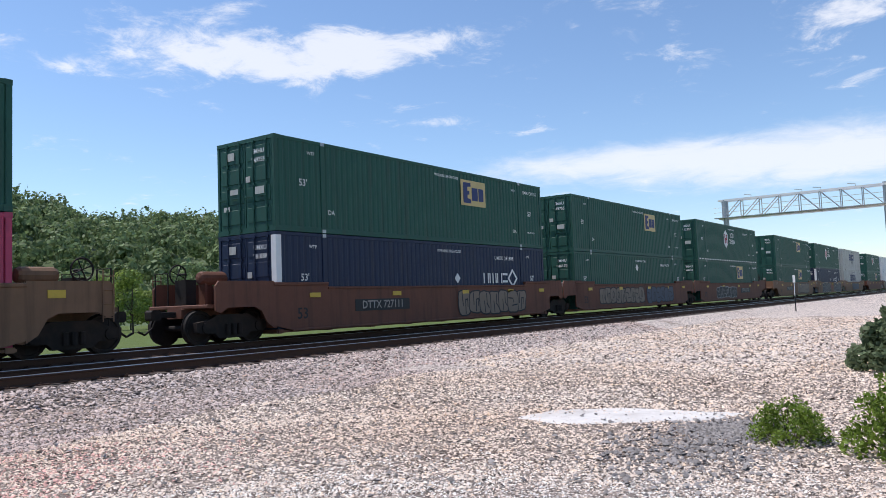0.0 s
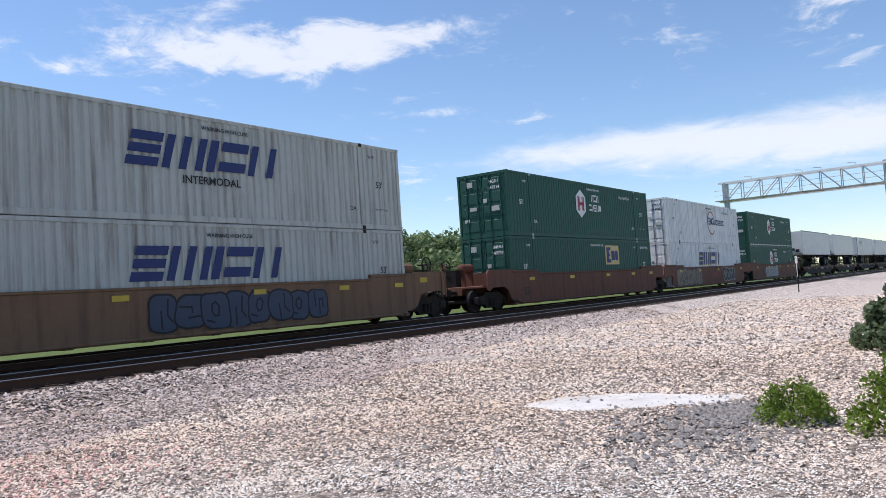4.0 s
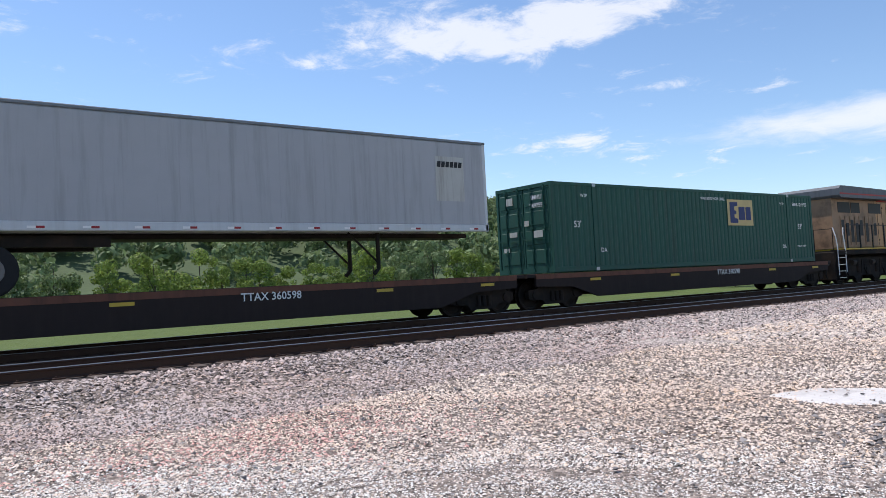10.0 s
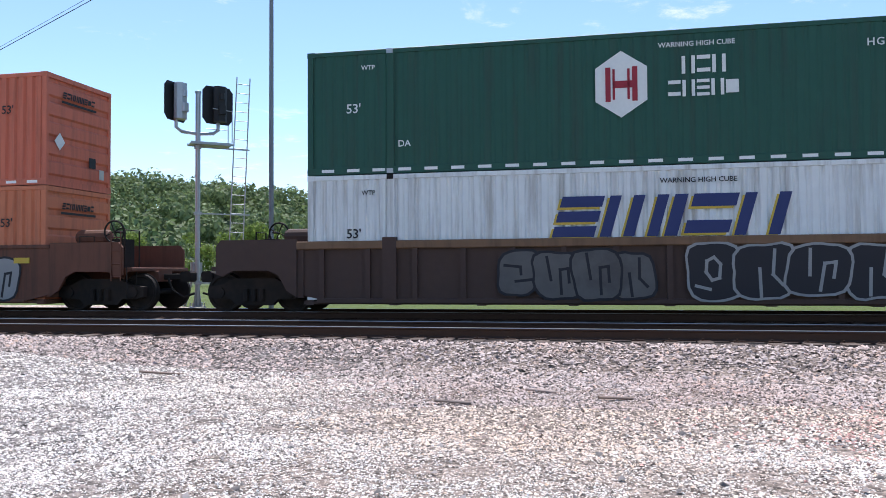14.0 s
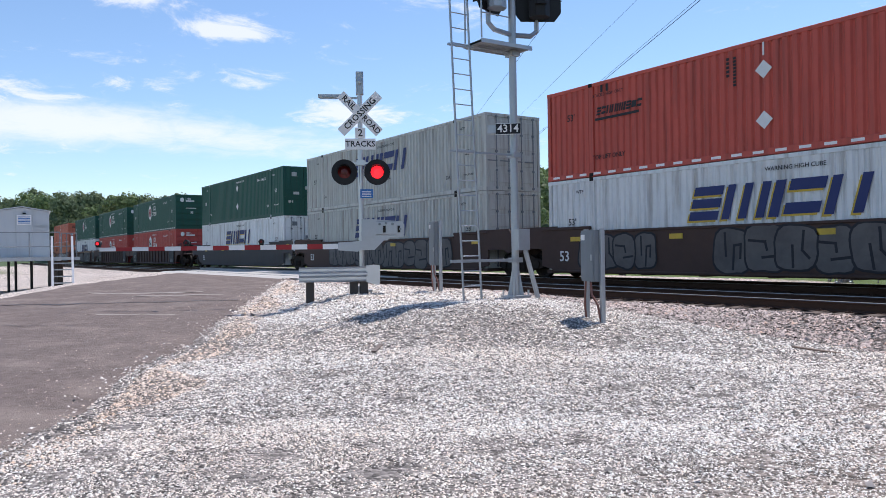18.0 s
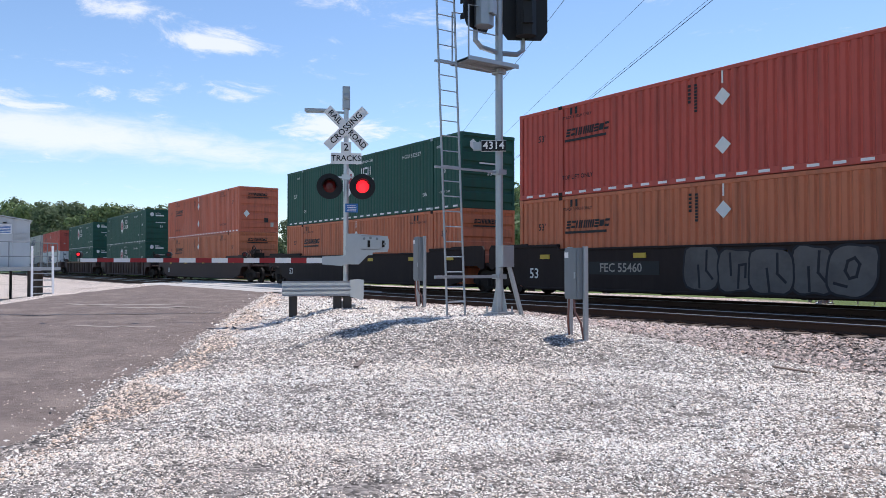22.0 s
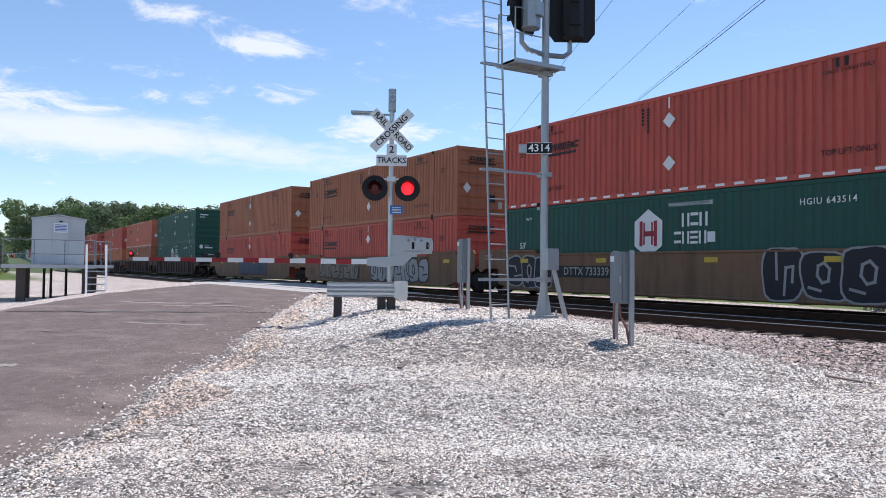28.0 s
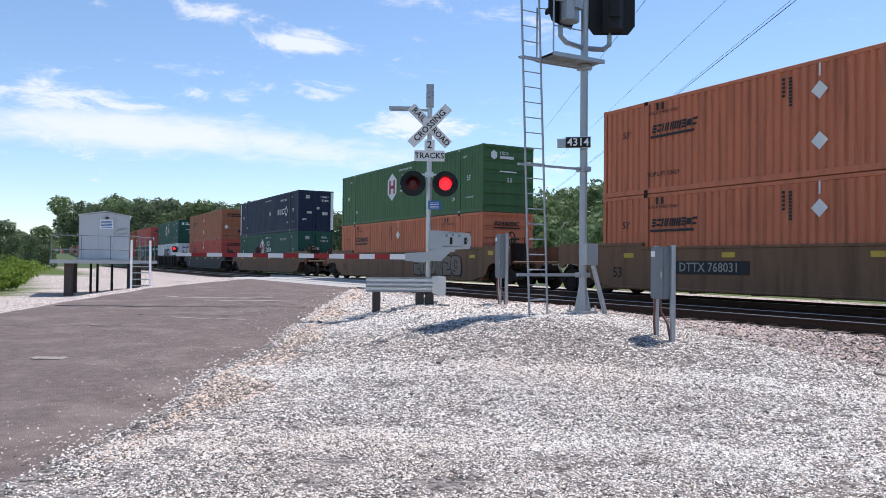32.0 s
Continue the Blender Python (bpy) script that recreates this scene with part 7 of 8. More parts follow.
# ---- equipment hut on a platform across the road ----
def equipment_hut():
    h = thing("equipment_hut", "white sheet-metal equipment hut with a shallow gable roof", "hut", "equipment huts", at=pose(-35.6, 3.2, 0.95, 0, 0, 84))
    w, d, t = 0.95, 1.1, 1.80
    part("wall", Shape().add([(x, y, z) for y in (-d, d) for x, z in ((-w, 0), (w, 0), (w, t), (0, t + 0.15), (-w, t))], [(0, 1, 2, 3, 4), (9, 8, 7, 6, 5), (0, 5, 6, 1), (1, 6, 7, 2), (0, 4, 9, 5)]), HUT, h)
    part("roof", Shape().add([(x, y, z) for y in (-d - 0.06, d + 0.06) for x, z in ((-w - 0.05, t), (0, t + 0.17), (w + 0.05, t), (w + 0.05, t + 0.04), (0, t + 0.21), (-w - 0.05, t + 0.04))], [(0, 1, 4, 5), (1, 2, 3, 4), (11, 10, 7, 6), (10, 9, 8, 7), (5, 4, 10, 11), (4, 3, 9, 10), (0, 6, 7, 1), (1, 7, 8, 2)]), HUT, h)
    door = part("door", Shape().box(-0.22, 0.36, -d - 0.03, -d, 0.06, 1.66, 0.01), HUT, h)
    part("notice", Shape().box(-0.18, 0.32, -d - 0.042, -d - 0.03, 1.28, 1.66), SIGN_WHITE, door, "white notice with blue bars")
    bars = Shape()
    for k in range(5):
        bars.box(-0.14, 0.28, -d - 0.047, -d - 0.0421, 1.33 + k * 0.06, 1.36 + k * 0.06)
    part("notice_bar", bars, SIGN_BLUE, door)
    lv = Shape()
    for k in range(7):
        lv.box(0.42, 0.86, -d - 0.03, -d, 1.02 + k * 0.05, 1.05 + k * 0.05)
    part("louvre", lv, HUT, h)
    part("lamp", Shape().box(0.02, 0.14, -d - 0.1, -d, 1.70, 1.75, 0.02), BLACK, h)
    other = copy_thing(h, pose(-25.05, 24.15, 1.30, 0, 0, 90))
    q = thing("hut_stand", "dark posts and steel frame under the hut beyond the tracks", "platform", at=pose(-25.05, 24.15, 0, 0, 0, 90))
    part("deck", Shape().box(-1.3, 1.3, -1.5, 1.4, 1.16, 1.295, 0.02), STEEL, q)
    for x, y in ((-1.1, -1.2), (1.1, -1.2), (-1.1, 1.2), (1.1, 1.2)):
        part("post", Shape().box(x - 0.12, x + 0.12, y - 0.12, y + 0.12, -1.3, 1.17, 0.02), WOOD_POST, q, "dark square post")
    p = thing("hut_platform", "grey steel platform on dark posts under the hut", "platform", at=pose(-35.6, 3.2, 0, 0, 0, 84))
    part("deck", Shape().box(-1.9, 1.35, -2.3, 1.5, 0.80, 0.945, 0.02), STEEL, p)
    for x, y in ((-1.25, -1.9), (1.05, -1.9), (-1.25, 1.1), (1.05, 1.1), (1.25, -1.7)):
        part("post", Shape().box(x - 0.16, x + 0.16, y - 0.16, y + 0.16, -0.9, 0.82, 0.02), WOOD_POST, p, "dark square post")
    for x in (-0.5, -0.25, 0.3):
        part("pipe", Shape().rod((x, -0.6, -0.9), (x, -0.6, 0.82), 0.05, 8), BLACK, p)
    for z in (1.35, 1.9):
        part("rail", Shape().pipe([(1.3, -2.25, z), (-1.85, -2.25, z), (-1.85, 1.4, z)], 0.018), GREYBOX, p)
    for x in (-1.85, -0.8, 0.25, 1.3):
        part("rail_post", Shape().rod((x, -2.25, 0.9), (x, -2.25, 1.92), 0.018, 6), GREYBOX, p)
    s = thing("platform_steps", "steel steps with white rails up to the platform", "steps", at=pose(-35.6, 3.2, 0, 0, 0, 84))
    for x in (1.02, 1.72):
        part("stringer", Shape().add([(x + a, y, z) for a in (-0.04, 0.04) for y, z in ((-3.35, -0.5), (-3.15, -0.5), (-2.2, 1.75), (-2.4, 1.75))], [(0, 1, 2, 3), (7, 6, 5, 4), (0, 4, 5, 1), (1, 5, 6, 2), (2, 6, 7, 3), (3, 7, 4, 0)]), SIGN_WHITE, s, "white sloping rail")
    for k in range(5):
        part("tread", Shape().box(1.02, 1.72, -3.2 + k * 0.2, -2.98 + k * 0.2, -0.32 + k * 0.25, -0.28 + k * 0.25), STEEL, s)
    part("landing", Shape().box(1.36, 2.0, -2.3, 1.0, 0.82, 0.94), STEEL, s)
    for x in (1.42, 1.62, 1.82, 2.0):
        part("gate_post", Shape().rod((x, 0.9, 0.94), (x, 0.9, 1.95), 0.02, 6), GREYBOX, s)
    for z in (1.4, 1.95):
        part("gate_rail", Shape().rod((1.4, 0.9, z), (2.02, 0.9, z), 0.02, 6), GREYBOX, s)


equipment_hut()


# ---- signal bridge over both tracks ----
def signal_bridge():
    b = thing("signal_bridge", "galvanised lattice signal bridge spanning both tracks", "signal bridge", at=pose(82.0, 0, 0))
    y0, y1, z0, z1 = 7.6, 23.2, 8.35, 10.25
    part("leg", Shape().box(-0.36, 0.36, 7.75, 8.25, -0.6, 10.5, 0.08), STEEL, b, "thick tapering steel leg")
    for x in (-0.42, 0.42):
        part("leg", Shape().rod((x, 22.6, -0.9), (x, 22.6, 10.3), 0.17, 10), STEEL, b, "round steel leg")
    for x in (-0.5, 0.5):
        for z in (z0, z1):
            part("chord", Shape().box(x - 0.07, x + 0.07, y0, y1, z - 0.09, z + 0.09), SIGN_WHITE, b, "bright galvanised chord")
        n = 8
        for k in range(n + 1):
            y = y0 + 0.5 + (y1 - y0 - 0.9) * k / n
            part("upright", Shape().rod((x, y, z0), (x, y, z1), 0.045, 6), STEEL, b)
            if k < n:
                ya, yb = (y, y + (y1 - y0 - 0.9) / n) if k < n / 2 else (y + (y1 - y0 - 0.9) / n, y)
                part("diagonal", Shape().rod((x, ya, z0), (x, yb, z1), 0.045, 6), STEEL, b)
    for z in (z0, z1):
        for k in range(9):
            y = y0 + 0.5 + (y1 - y0 - 0.9) * k / 8
            part("cross_tie", Shape().rod((-0.5, y, z), (0.5, y, z), 0.03, 6), STEEL, b)
    part("walkway", Shape().box(-1.15, -0.45, y0 + 0.2, y1 + 0.3, z0 + 0.02, z0 + 0.08), STEEL, b)
    for z in (z0 + 0.6, z0 + 1.1):
        part("walkway_rail", Shape().rod((-1.12, y0 + 0.2, z), (-1.12, y1 + 0.3, z), 0.02, 6), STEEL, b)
    for y in (10.5, 13.5, 15.2, 20.0):
        part("roof_fitting", Shape().pipe([(0, y, z1), (0, y, z1 + 0.35), (0, y + 0.7, z1 + 0.45)], 0.03), STEEL, b)


signal_bridge()
post = thing("marker_post", "short white marker post in the ballast", "marker post", at=pose(50.5, 10.2, ground_z(50.5, 10.2)))
part("stake", Shape().rod((0, 0, -0.2), (0, 0, 0.95), 0.035, 8), BLACK, post)
part("marker", Shape().box(-0.02, 0.02, -0.07, 0.07, 1.75, 2.2).rod((0, 0, 0.9), (0, 0, 1.8), 0.02, 6), SIGN_WHITE, post, "white marker plate")

# ---- utility pole and cables beyond the tracks ----
wp = thing("utility_pole", "short weathered wooden pole beyond the tracks", "utility pole", at=pose(-30.8, 30.0, ground_z(-30.8, 30.0)))
part("pole", Shape().rod((0, 0, -0.5), (0.1, 0, 7.1), 0.17, 10, 0.15), WOOD_POST, wp)
up = thing("utility_pole", "tall slender grey utility pole beyond the tracks", "utility pole", at=pose(-10.5, 23.5, ground_z(-10.5, 23.5)))
part("pole", Shape().rod((0, 0, -0.3), (0, 0, 14.5), 0.085, 12, 0.06), GREYBOX, up)


def cable(p, q, sag, r):
    sh = Shape()
    pts = [Vector(p).lerp(Vector(q), k / 24) - Vector((0, 0, sag * 4 * (k / 24) * (1 - k / 24))) for k in range(25)]
    sh.pipe(pts, r, 5)
    me = sh.mesh("overhead_cable")
    me.materials.append(BLACK)
    tagged(new("overhead_cable", me), "thin dark overhead cable beyond the tracks", "cable", "overhead cables")


for p, q, sag, r in (((-10.5, 23.4, 13.05), (-98.0, 73.0, 12.3), 0.1, 0.017), ((-10.5, 23.4, 13.25), (-98.0, 73.0, 12.5), 0.15, 0.010), ((-10.5, 27.9, 19.6), (-120.0, 90.0, 20.8), 0.1, 0.014), ((-20.0, 38.0, 32.3), (-160.0, 117.3, 36.0), 0.1, 0.03)):
    cable(p, q, sag, r)


# ---- trees, woods, weeds ----
def leaf_cloud(rng, blobs, count, size, outward=0.75):
    """Leaf sprays as small bent quads over a set of (centre, radii) clumps; numpy arrays of vertices and faces."""
    verts, faces = [], []
    vols = np.array([r[0] * r[1] + r[2] * r[1] for _, r in blobs])
    pick = rng.choice(len(blobs), count, p=vols / vols.sum())
    d = rng.normal(size=(count, 3))
    d /= np.linalg.norm(d, axis=1)[:, None]
    c = np.array([b[0] for b in blobs], float)[pick]
    r = np.array([b[1] for b in blobs], float)[pick]
    k = rng.uniform(0.78, 1.08, (count, 1))
    pos = c + d * r * k
    nrm = d * outward + rng.normal(size=(count, 3)) * (1 - outward) * 1.2
    nrm /= np.linalg.norm(nrm, axis=1)[:, None]
    a = np.cross(nrm, rng.normal(size=(count, 3)))
    a /= np.linalg.norm(a, axis=1)[:, None]
    b = np.cross(nrm, a)
    s = size * rng.uniform(0.6, 1.4, (count, 1))
    quads = np.stack([pos - a * s, pos - b * s * 0.6, pos + a * s - nrm * s * 0.25, pos + b * s * 0.6], 1)
    return quads.reshape(-1, 3)


def quad_mesh(name, verts, mat):
    me = bpy.data.meshes.new(name)
    n = len(verts) // 4
    me.vertices.add(len(verts))
    me.vertices.foreach_set("co", np.asarray(verts, np.float32).ravel())
    me.loops.add(4 * n)
    me.loops.foreach_set("vertex_index", np.arange(4 * n, dtype=np.int32))
    me.polygons.add(n)
    me.polygons.foreach_set("loop_start", np.arange(0, 4 * n, 4, dtype=np.int32))
    me.update(calc_edges=True)
    me.materials.append(mat)
    return me


def crown_blobs(rng, h, w, n):
    out = []
    for _ in range(n):
        a, q, z = rng.uniform(0, 6.28), rng.uniform(0, 1) ** 0.6, rng.uniform(0.10, 0.92)
        reach = w * q * (1 - 0.65 * max(0, z - 0.45))
        r = w * rng.uniform(0.28, 0.5)
        out.append(((reach * math.cos(a), reach * math.sin(a), h * z), (r, r, r * rng.uniform(0.7, 1.0))))
    return out


TREE_MESHES = {}


def tree_meshes(kind, variant):
    key = (kind, variant)
    if key not in TREE_MESHES:
        rng = np.random.default_rng(variant + 17)
        h, w = 9.5, 3.1
        blobs = crown_blobs(rng, h, w, 15)
        crown = quad_mesh("crown", leaf_cloud(rng, blobs, 2400, 0.235, 0.78), LEAF[kind])
        tr = Shape().rod((0, 0, -0.6), (0.1, 0.05, h * 0.45), 0.16, 8, 0.10).rod((0.1, 0.05, h * 0.45), (0.0, 0.2, h * 0.8), 0.10, 7, 0.04)
        for (c, r) in blobs[:9]:
            z = max(1.2, c[2] * 0.6)
            tr.rod((0.05, 0.03, z * 0.75), c, 0.055, 6, 0.02)
        TREE_MESHES[key] = (tr.mesh("trunk"), crown)
    return TREE_MESHES[key]


def tree(x, y, h, kind, variant, group):
    z = ground_z(x, y)
    word = {"willow": "pale yellow-green bushy tree in the meadow", "oak": "dark green leafy tree beyond the tracks", "hill": "green leafy tree at the hill's foot"}[kind]
    t = thing("tree", word, "tree", group, at=Matrix.LocRotScale((x, y, z), Euler((0, 0, variant * 1.7 + x)), Vector((h / 9.5 * (1.0 + 0.15 * math.sin(x)), h / 9.5, h / 9.5))))
    tr, cr = tree_meshes(kind, variant)
    part("trunk", tr, BARK, t), part("crown", cr, LEAF[kind], t)


rt = random.Random(9)
for k in range(82):  # the edge of the meadow
    a = radians(-58 + k * 1.32 + rt.uniform(-0.7, 0.7))
    r = rt.uniform(80, 108)
    tree(-r * math.sin(a), r * math.cos(a), rt.uniform(4.0, 7.2), rt.choice(("willow", "willow", "hill")), k % 6, "trees along the meadow")
for k in range(30):  # behind the train towards the west
    x = -62 - k * 5.6
    y = rt.uniform(32, 46)
    tree(x, y, (math.hypot(x, y) * 0.066 + 1.5) * rt.uniform(0.85, 1.1), "oak", k % 6, "trees beside the line")
for k in range(44):
    a = radians(74.5 + k * 0.29 + rt.uniform(-0.1, 0.1))
    y = rt.uniform(27, 36)
    r = y / math.cos(a)
    tree(-r * math.sin(a), y, r * math.tan(radians(rt.uniform(3.5, 4.5))) + 1.5, rt.choice(("oak", "oak", "hill")), k % 6, "trees beside the line")
for k in range(26):
    x = -75 - k * 7.5
    tree(x, -3.5 - k * 0.15 + rt.uniform(-5, 0), rt.uniform(2.6, 4.2) * (1 + k * 0.045), rt.choice(("oak", "hill", "willow")), k % 6, "trees beside the line")
for k in range(14):
    x = -125 - k * 13
    tree(x, rt.uniform(-4, 5.5), rt.uniform(4.5, 7.5) * (1 + k * 0.03), rt.choice(("oak", "hill")), k % 6, "trees beside the line")
for x, y, h in ((-190, -8, 7.5), (-200, -2, 8.5), (-215, -12, 9), (-230, -5, 9.5), (-180, -16, 6.5), (-250, -3, 9), (-262, 1, 8.5), (-285, 3, 8)):
    tree(x, y, h, "oak", int(-x) % 6, "trees beside the line")
for x, y, h in ((210, 40, 11), (217, 42, 10), (225, 36, 9), (240, 30, 8.5), (262, 34, 9), (270, 30, 9.5), (300, 36, 9), (206, 44, 9)):
    tree(x, y, h, "oak", int(x) % 6, "trees beside the line")

HILL = [(-95, 0.6), (-75, 1.2), (-60, 2.6), (-48, 3.9), (-41, 5.0), (-37, 5.5), (-33, 5.7), (-31, 5.5), (-27, 6.6), (-21, 7.7), (-13, 8.6), (-8, 9.3), (-3, 9.1), (2, 9.0), (7, 8.2), (11, 7.6), (14, 6.9), (17, 5.2), (21, 4.4), (27, 4.9), (34, 5.7), (38, 5.6), (42, 5.2), (50, 4.6), (62, 3.2), (75, 2.2), (95, 0.8)]
RIDGE = 265.0


def hill_z(x, y):
    a = math.degrees(math.atan2(-x, y))
    r = math.hypot(x, y)
    e = float(np.interp(a, [p[0] for p in HILL], [p[1] for p in HILL]))
    top = RIDGE * math.tan(radians(e)) - 4.0
    return -1.2 + (top + 1.2) * smooth(118, RIDGE, r) * (1 - 0.25 * smooth(RIDGE, 430, r)) + 3.0 * noise.noise((x * 0.02, y * 0.02, 1)) * smooth(118, 180, r)


def build_hill():
    verts, faces = [], []
    na, nr = 96, 22
    for i in range(na + 1):
        a = radians(-88 + 176 * i / na)
        for j in range(nr + 1):
            r = 112 + 330 * j / nr
            x, y = -r * math.sin(a), r * math.cos(a)
            verts.append((x, y, hill_z(x, y)))
    for i in range(na):
        for j in range(nr):
            p = i * (nr + 1) + j
            faces.append((p, p + nr + 1, p + nr + 2, p + 1))
    me = bpy.data.meshes.new("hill")
    me.from_pydata(verts, [], faces)
    me.shade_smooth()
    me.materials.append(material("hillside undergrowth", (0.075, 0.11, 0.042), 0.9, 0.0, 0.5, 1.2, None, False, 1.0, 0.8))
    tagged(new("hill", me), "wooded hill beyond the meadow", "hill", kind="structure")
    rng = np.random.default_rng(5)
    rh = random.Random(5)
    clouds = []
    for _ in range(2600):
        a = radians(rh.uniform(-78, 66))
        r = 125 + 165 * math.sqrt(rh.random())
        x, y = -r * math.sin(a), r * math.cos(a)
        z = hill_z(x, y)
        w = rh.uniform(2.3, 4.2) * (0.62 + r / 330)
        h = w * rh.uniform(1.5, 2.0)
        blobs = [((x, y, z + h * 0.62), (w * 0.78, w * 0.78, w * 0.66))]
        blobs += [((x + rh.uniform(-0.5, 0.5) * w, y + rh.uniform(-0.5, 0.5) * w, z + h * rh.uniform(0.5, 0.95)), (w * rh.uniform(0.28, 0.45),) * 3) for _ in range(5)]
        clouds.append(leaf_cloud(rng, blobs, 160, 0.62, 0.84))
    ob = new("far_wood", quad_mesh("far_wood", np.concatenate(clouds), LEAF["hill"]))
    tagged(ob, "dense green wood covering the hill", "wood", kind="stuff")


build_hill()


def shrub(name, x, y, h, w, n, leaf, size, label, seed, mat):
    rng = np.random.default_rng(seed)
    z = ground_z(x, y)
    s = thing(name, label, "shrub", at=pose(x, y, z))
    blobs = []
    for _ in range(14):
        a, q = rng.uniform(0, 6.28), rng.uniform(0.1, 1) * w
        hh = h * rng.uniform(0.35, 0.95) * (1 - 0.4 * q / w)
        blobs.append(((q * math.cos(a), q * math.sin(a), hh), (w * 0.30, w * 0.30, h * 0.18)))
    part("foliage", quad_mesh("foliage", leaf_cloud(rng, blobs, n, size, 0.35), mat), mat, s)
    st = Shape()
    for c, _ in blobs:
        st.rod((c[0] * 0.2, c[1] * 0.2, -0.05), c, 0.012 * h, 5, 0.004 * h)
    part("stem", st, BARK, s)


def bush(name, x, y, h, w, n, leaf, size, label, seed, mat):
    """A dense dome of leaves that reaches the ground."""
    rng = np.random.default_rng(seed)
    s = thing(name, label, "shrub", at=pose(x, y, ground_z(x, y)))
    blobs = []
    for k in range(34):
        t, q = rng.uniform(0, 6.28), math.sqrt(rng.uniform(0.02, 1))
        top = h * math.sqrt(max(0.05, 1 - 0.85 * q * q))
        z = rng.uniform(0.12, 0.86) * top
        r = w * rng.uniform(0.20, 0.32)
        blobs.append(((w * 0.82 * q * math.cos(t), w * 0.82 * q * math.sin(t), z), (r, r, r * 0.8)))
    for k in range(12):
        t = k * 0.52
        blobs.append(((w * 0.9 * math.cos(t), w * 0.9 * math.sin(t), h * 0.10), (w * 0.26, w * 0.26, h * 0.20)))
    part("foliage", quad_mesh("foliage", leaf_cloud(rng, blobs, n, size, 0.45), mat), mat, s)
    st = Shape()
    for c, _ in blobs[:16]:
        st.rod((c[0] * 0.15, c[1] * 0.15, -0.05), c, 0.015 * h, 5, 0.005 * h)
    part("branch", st, BARK, s)


bush("weed", 7.95, 1.85, 0.50, 0.33, 3200, None, 0.017, "yellow-green weed growing from the gravel", 1, LEAF["weed"])
bush("weed", 7.75, 0.92, 0.74, 0.42, 3600, None, 0.022, "fresh green leafy weed growing from the gravel", 2, LEAF["weed"])
bush("bush", 15.3, 1.15, 1.45, 1.1, 11000, None, 0.06, "dense dark green bush at the gravel's edge", 3, LEAF["oak"])
bush("bush", 16.8, 0.5, 1.7, 1.5, 9000, None, 0.065, "dense dark green bush at the gravel's edge", 4, LEAF["oak"])
for k, (x, y, h) in enumerate(((-42, -5, 0.9), (-46, -7, 1.2), (-50, -3, 0.8), (-55, -6, 1.3), (-62, -4, 1.1), (-70, -6, 1.6), (-48, -10, 1.4), (-37, -2.6, 0.7), (-38.5, -1.4, 0.8), (-40, -2.2, 1.1), (-41, -0.6, 0.7), (-43.5, -1.4, 1.2), (-45, -3.6, 1.5), (-47, -0.4, 1.0), (-51, -1.2, 1.5), (-54, 0.2, 1.2), (-58, -1.0, 1.7), (-65, 0.4, 1.6), (-72, -1.0, 2.2))):
    shrub("meadow_bush", x, y, h, h * 1.1, 700, None, 0.09, "low green bush in the roadside grass", 20 + k, LEAF["weed"])


# ---- loose stones and litter on the gravel ----
OCTA = np.array([(1, 0, 0), (-1, 0, 0), (0, 1, 0), (0, -1, 0), (0.1, 0.1, 1.1)], float)
OCTA_F = np.array([(0, 2, 4), (2, 1, 4), (1, 3, 4), (3, 0, 4)])  # the buried underside is left open


def stones(name, places, sizes, mat, label, seed):
    """One joined layer of angular stones, each an eight-sided chip."""
    rng = np.random.default_rng(seed)
    n = len(places)
    v = OCTA[None] * rng.uniform(0.55, 1.25, (n, 5, 1)) + rng.normal(size=(n, 5, 3)) * 0.22
    v = v * np.stack([np.ones(n), rng.uniform(0.6, 1, n), rng.uniform(0.34, 0.76, n)], 1)[:, None]
    a, tilt = rng.uniform(0, 6.283, n), rng.normal(size=n) * 0.35
    c, s, ct, st = np.cos(a), np.sin(a), np.cos(tilt), np.sin(tilt)
    x, y, z = v[..., 0], v[..., 1], v[..., 2]
    y, z = y * ct[:, None] - z * st[:, None], y * st[:, None] + z * ct[:, None]
    x, y = x * c[:, None] - y * s[:, None], x * s[:, None] + y * c[:, None]
    v = np.stack([x, y, z], -1) * np.asarray(sizes)[:, None, None] + np.asarray(places)[:, None]
    me = bpy.data.meshes.new(name)
    me.vertices.add(5 * n)
    me.vertices.foreach_set("co", v.astype(np.float32).ravel())
    f = (OCTA_F[None] + 5 * np.arange(n)[:, None, None]).astype(np.int32)
    me.loops.add(12 * n)
    me.loops.foreach_set("vertex_index", f.ravel())
    me.polygons.add(4 * n)
    me.polygons.foreach_set("loop_start", np.arange(0, 12 * n, 3, dtype=np.int32))
    me.update(calc_edges=True)
    me.materials.append(mat)
    tagged(new(name, me), label, "gravel", kind="stuff")


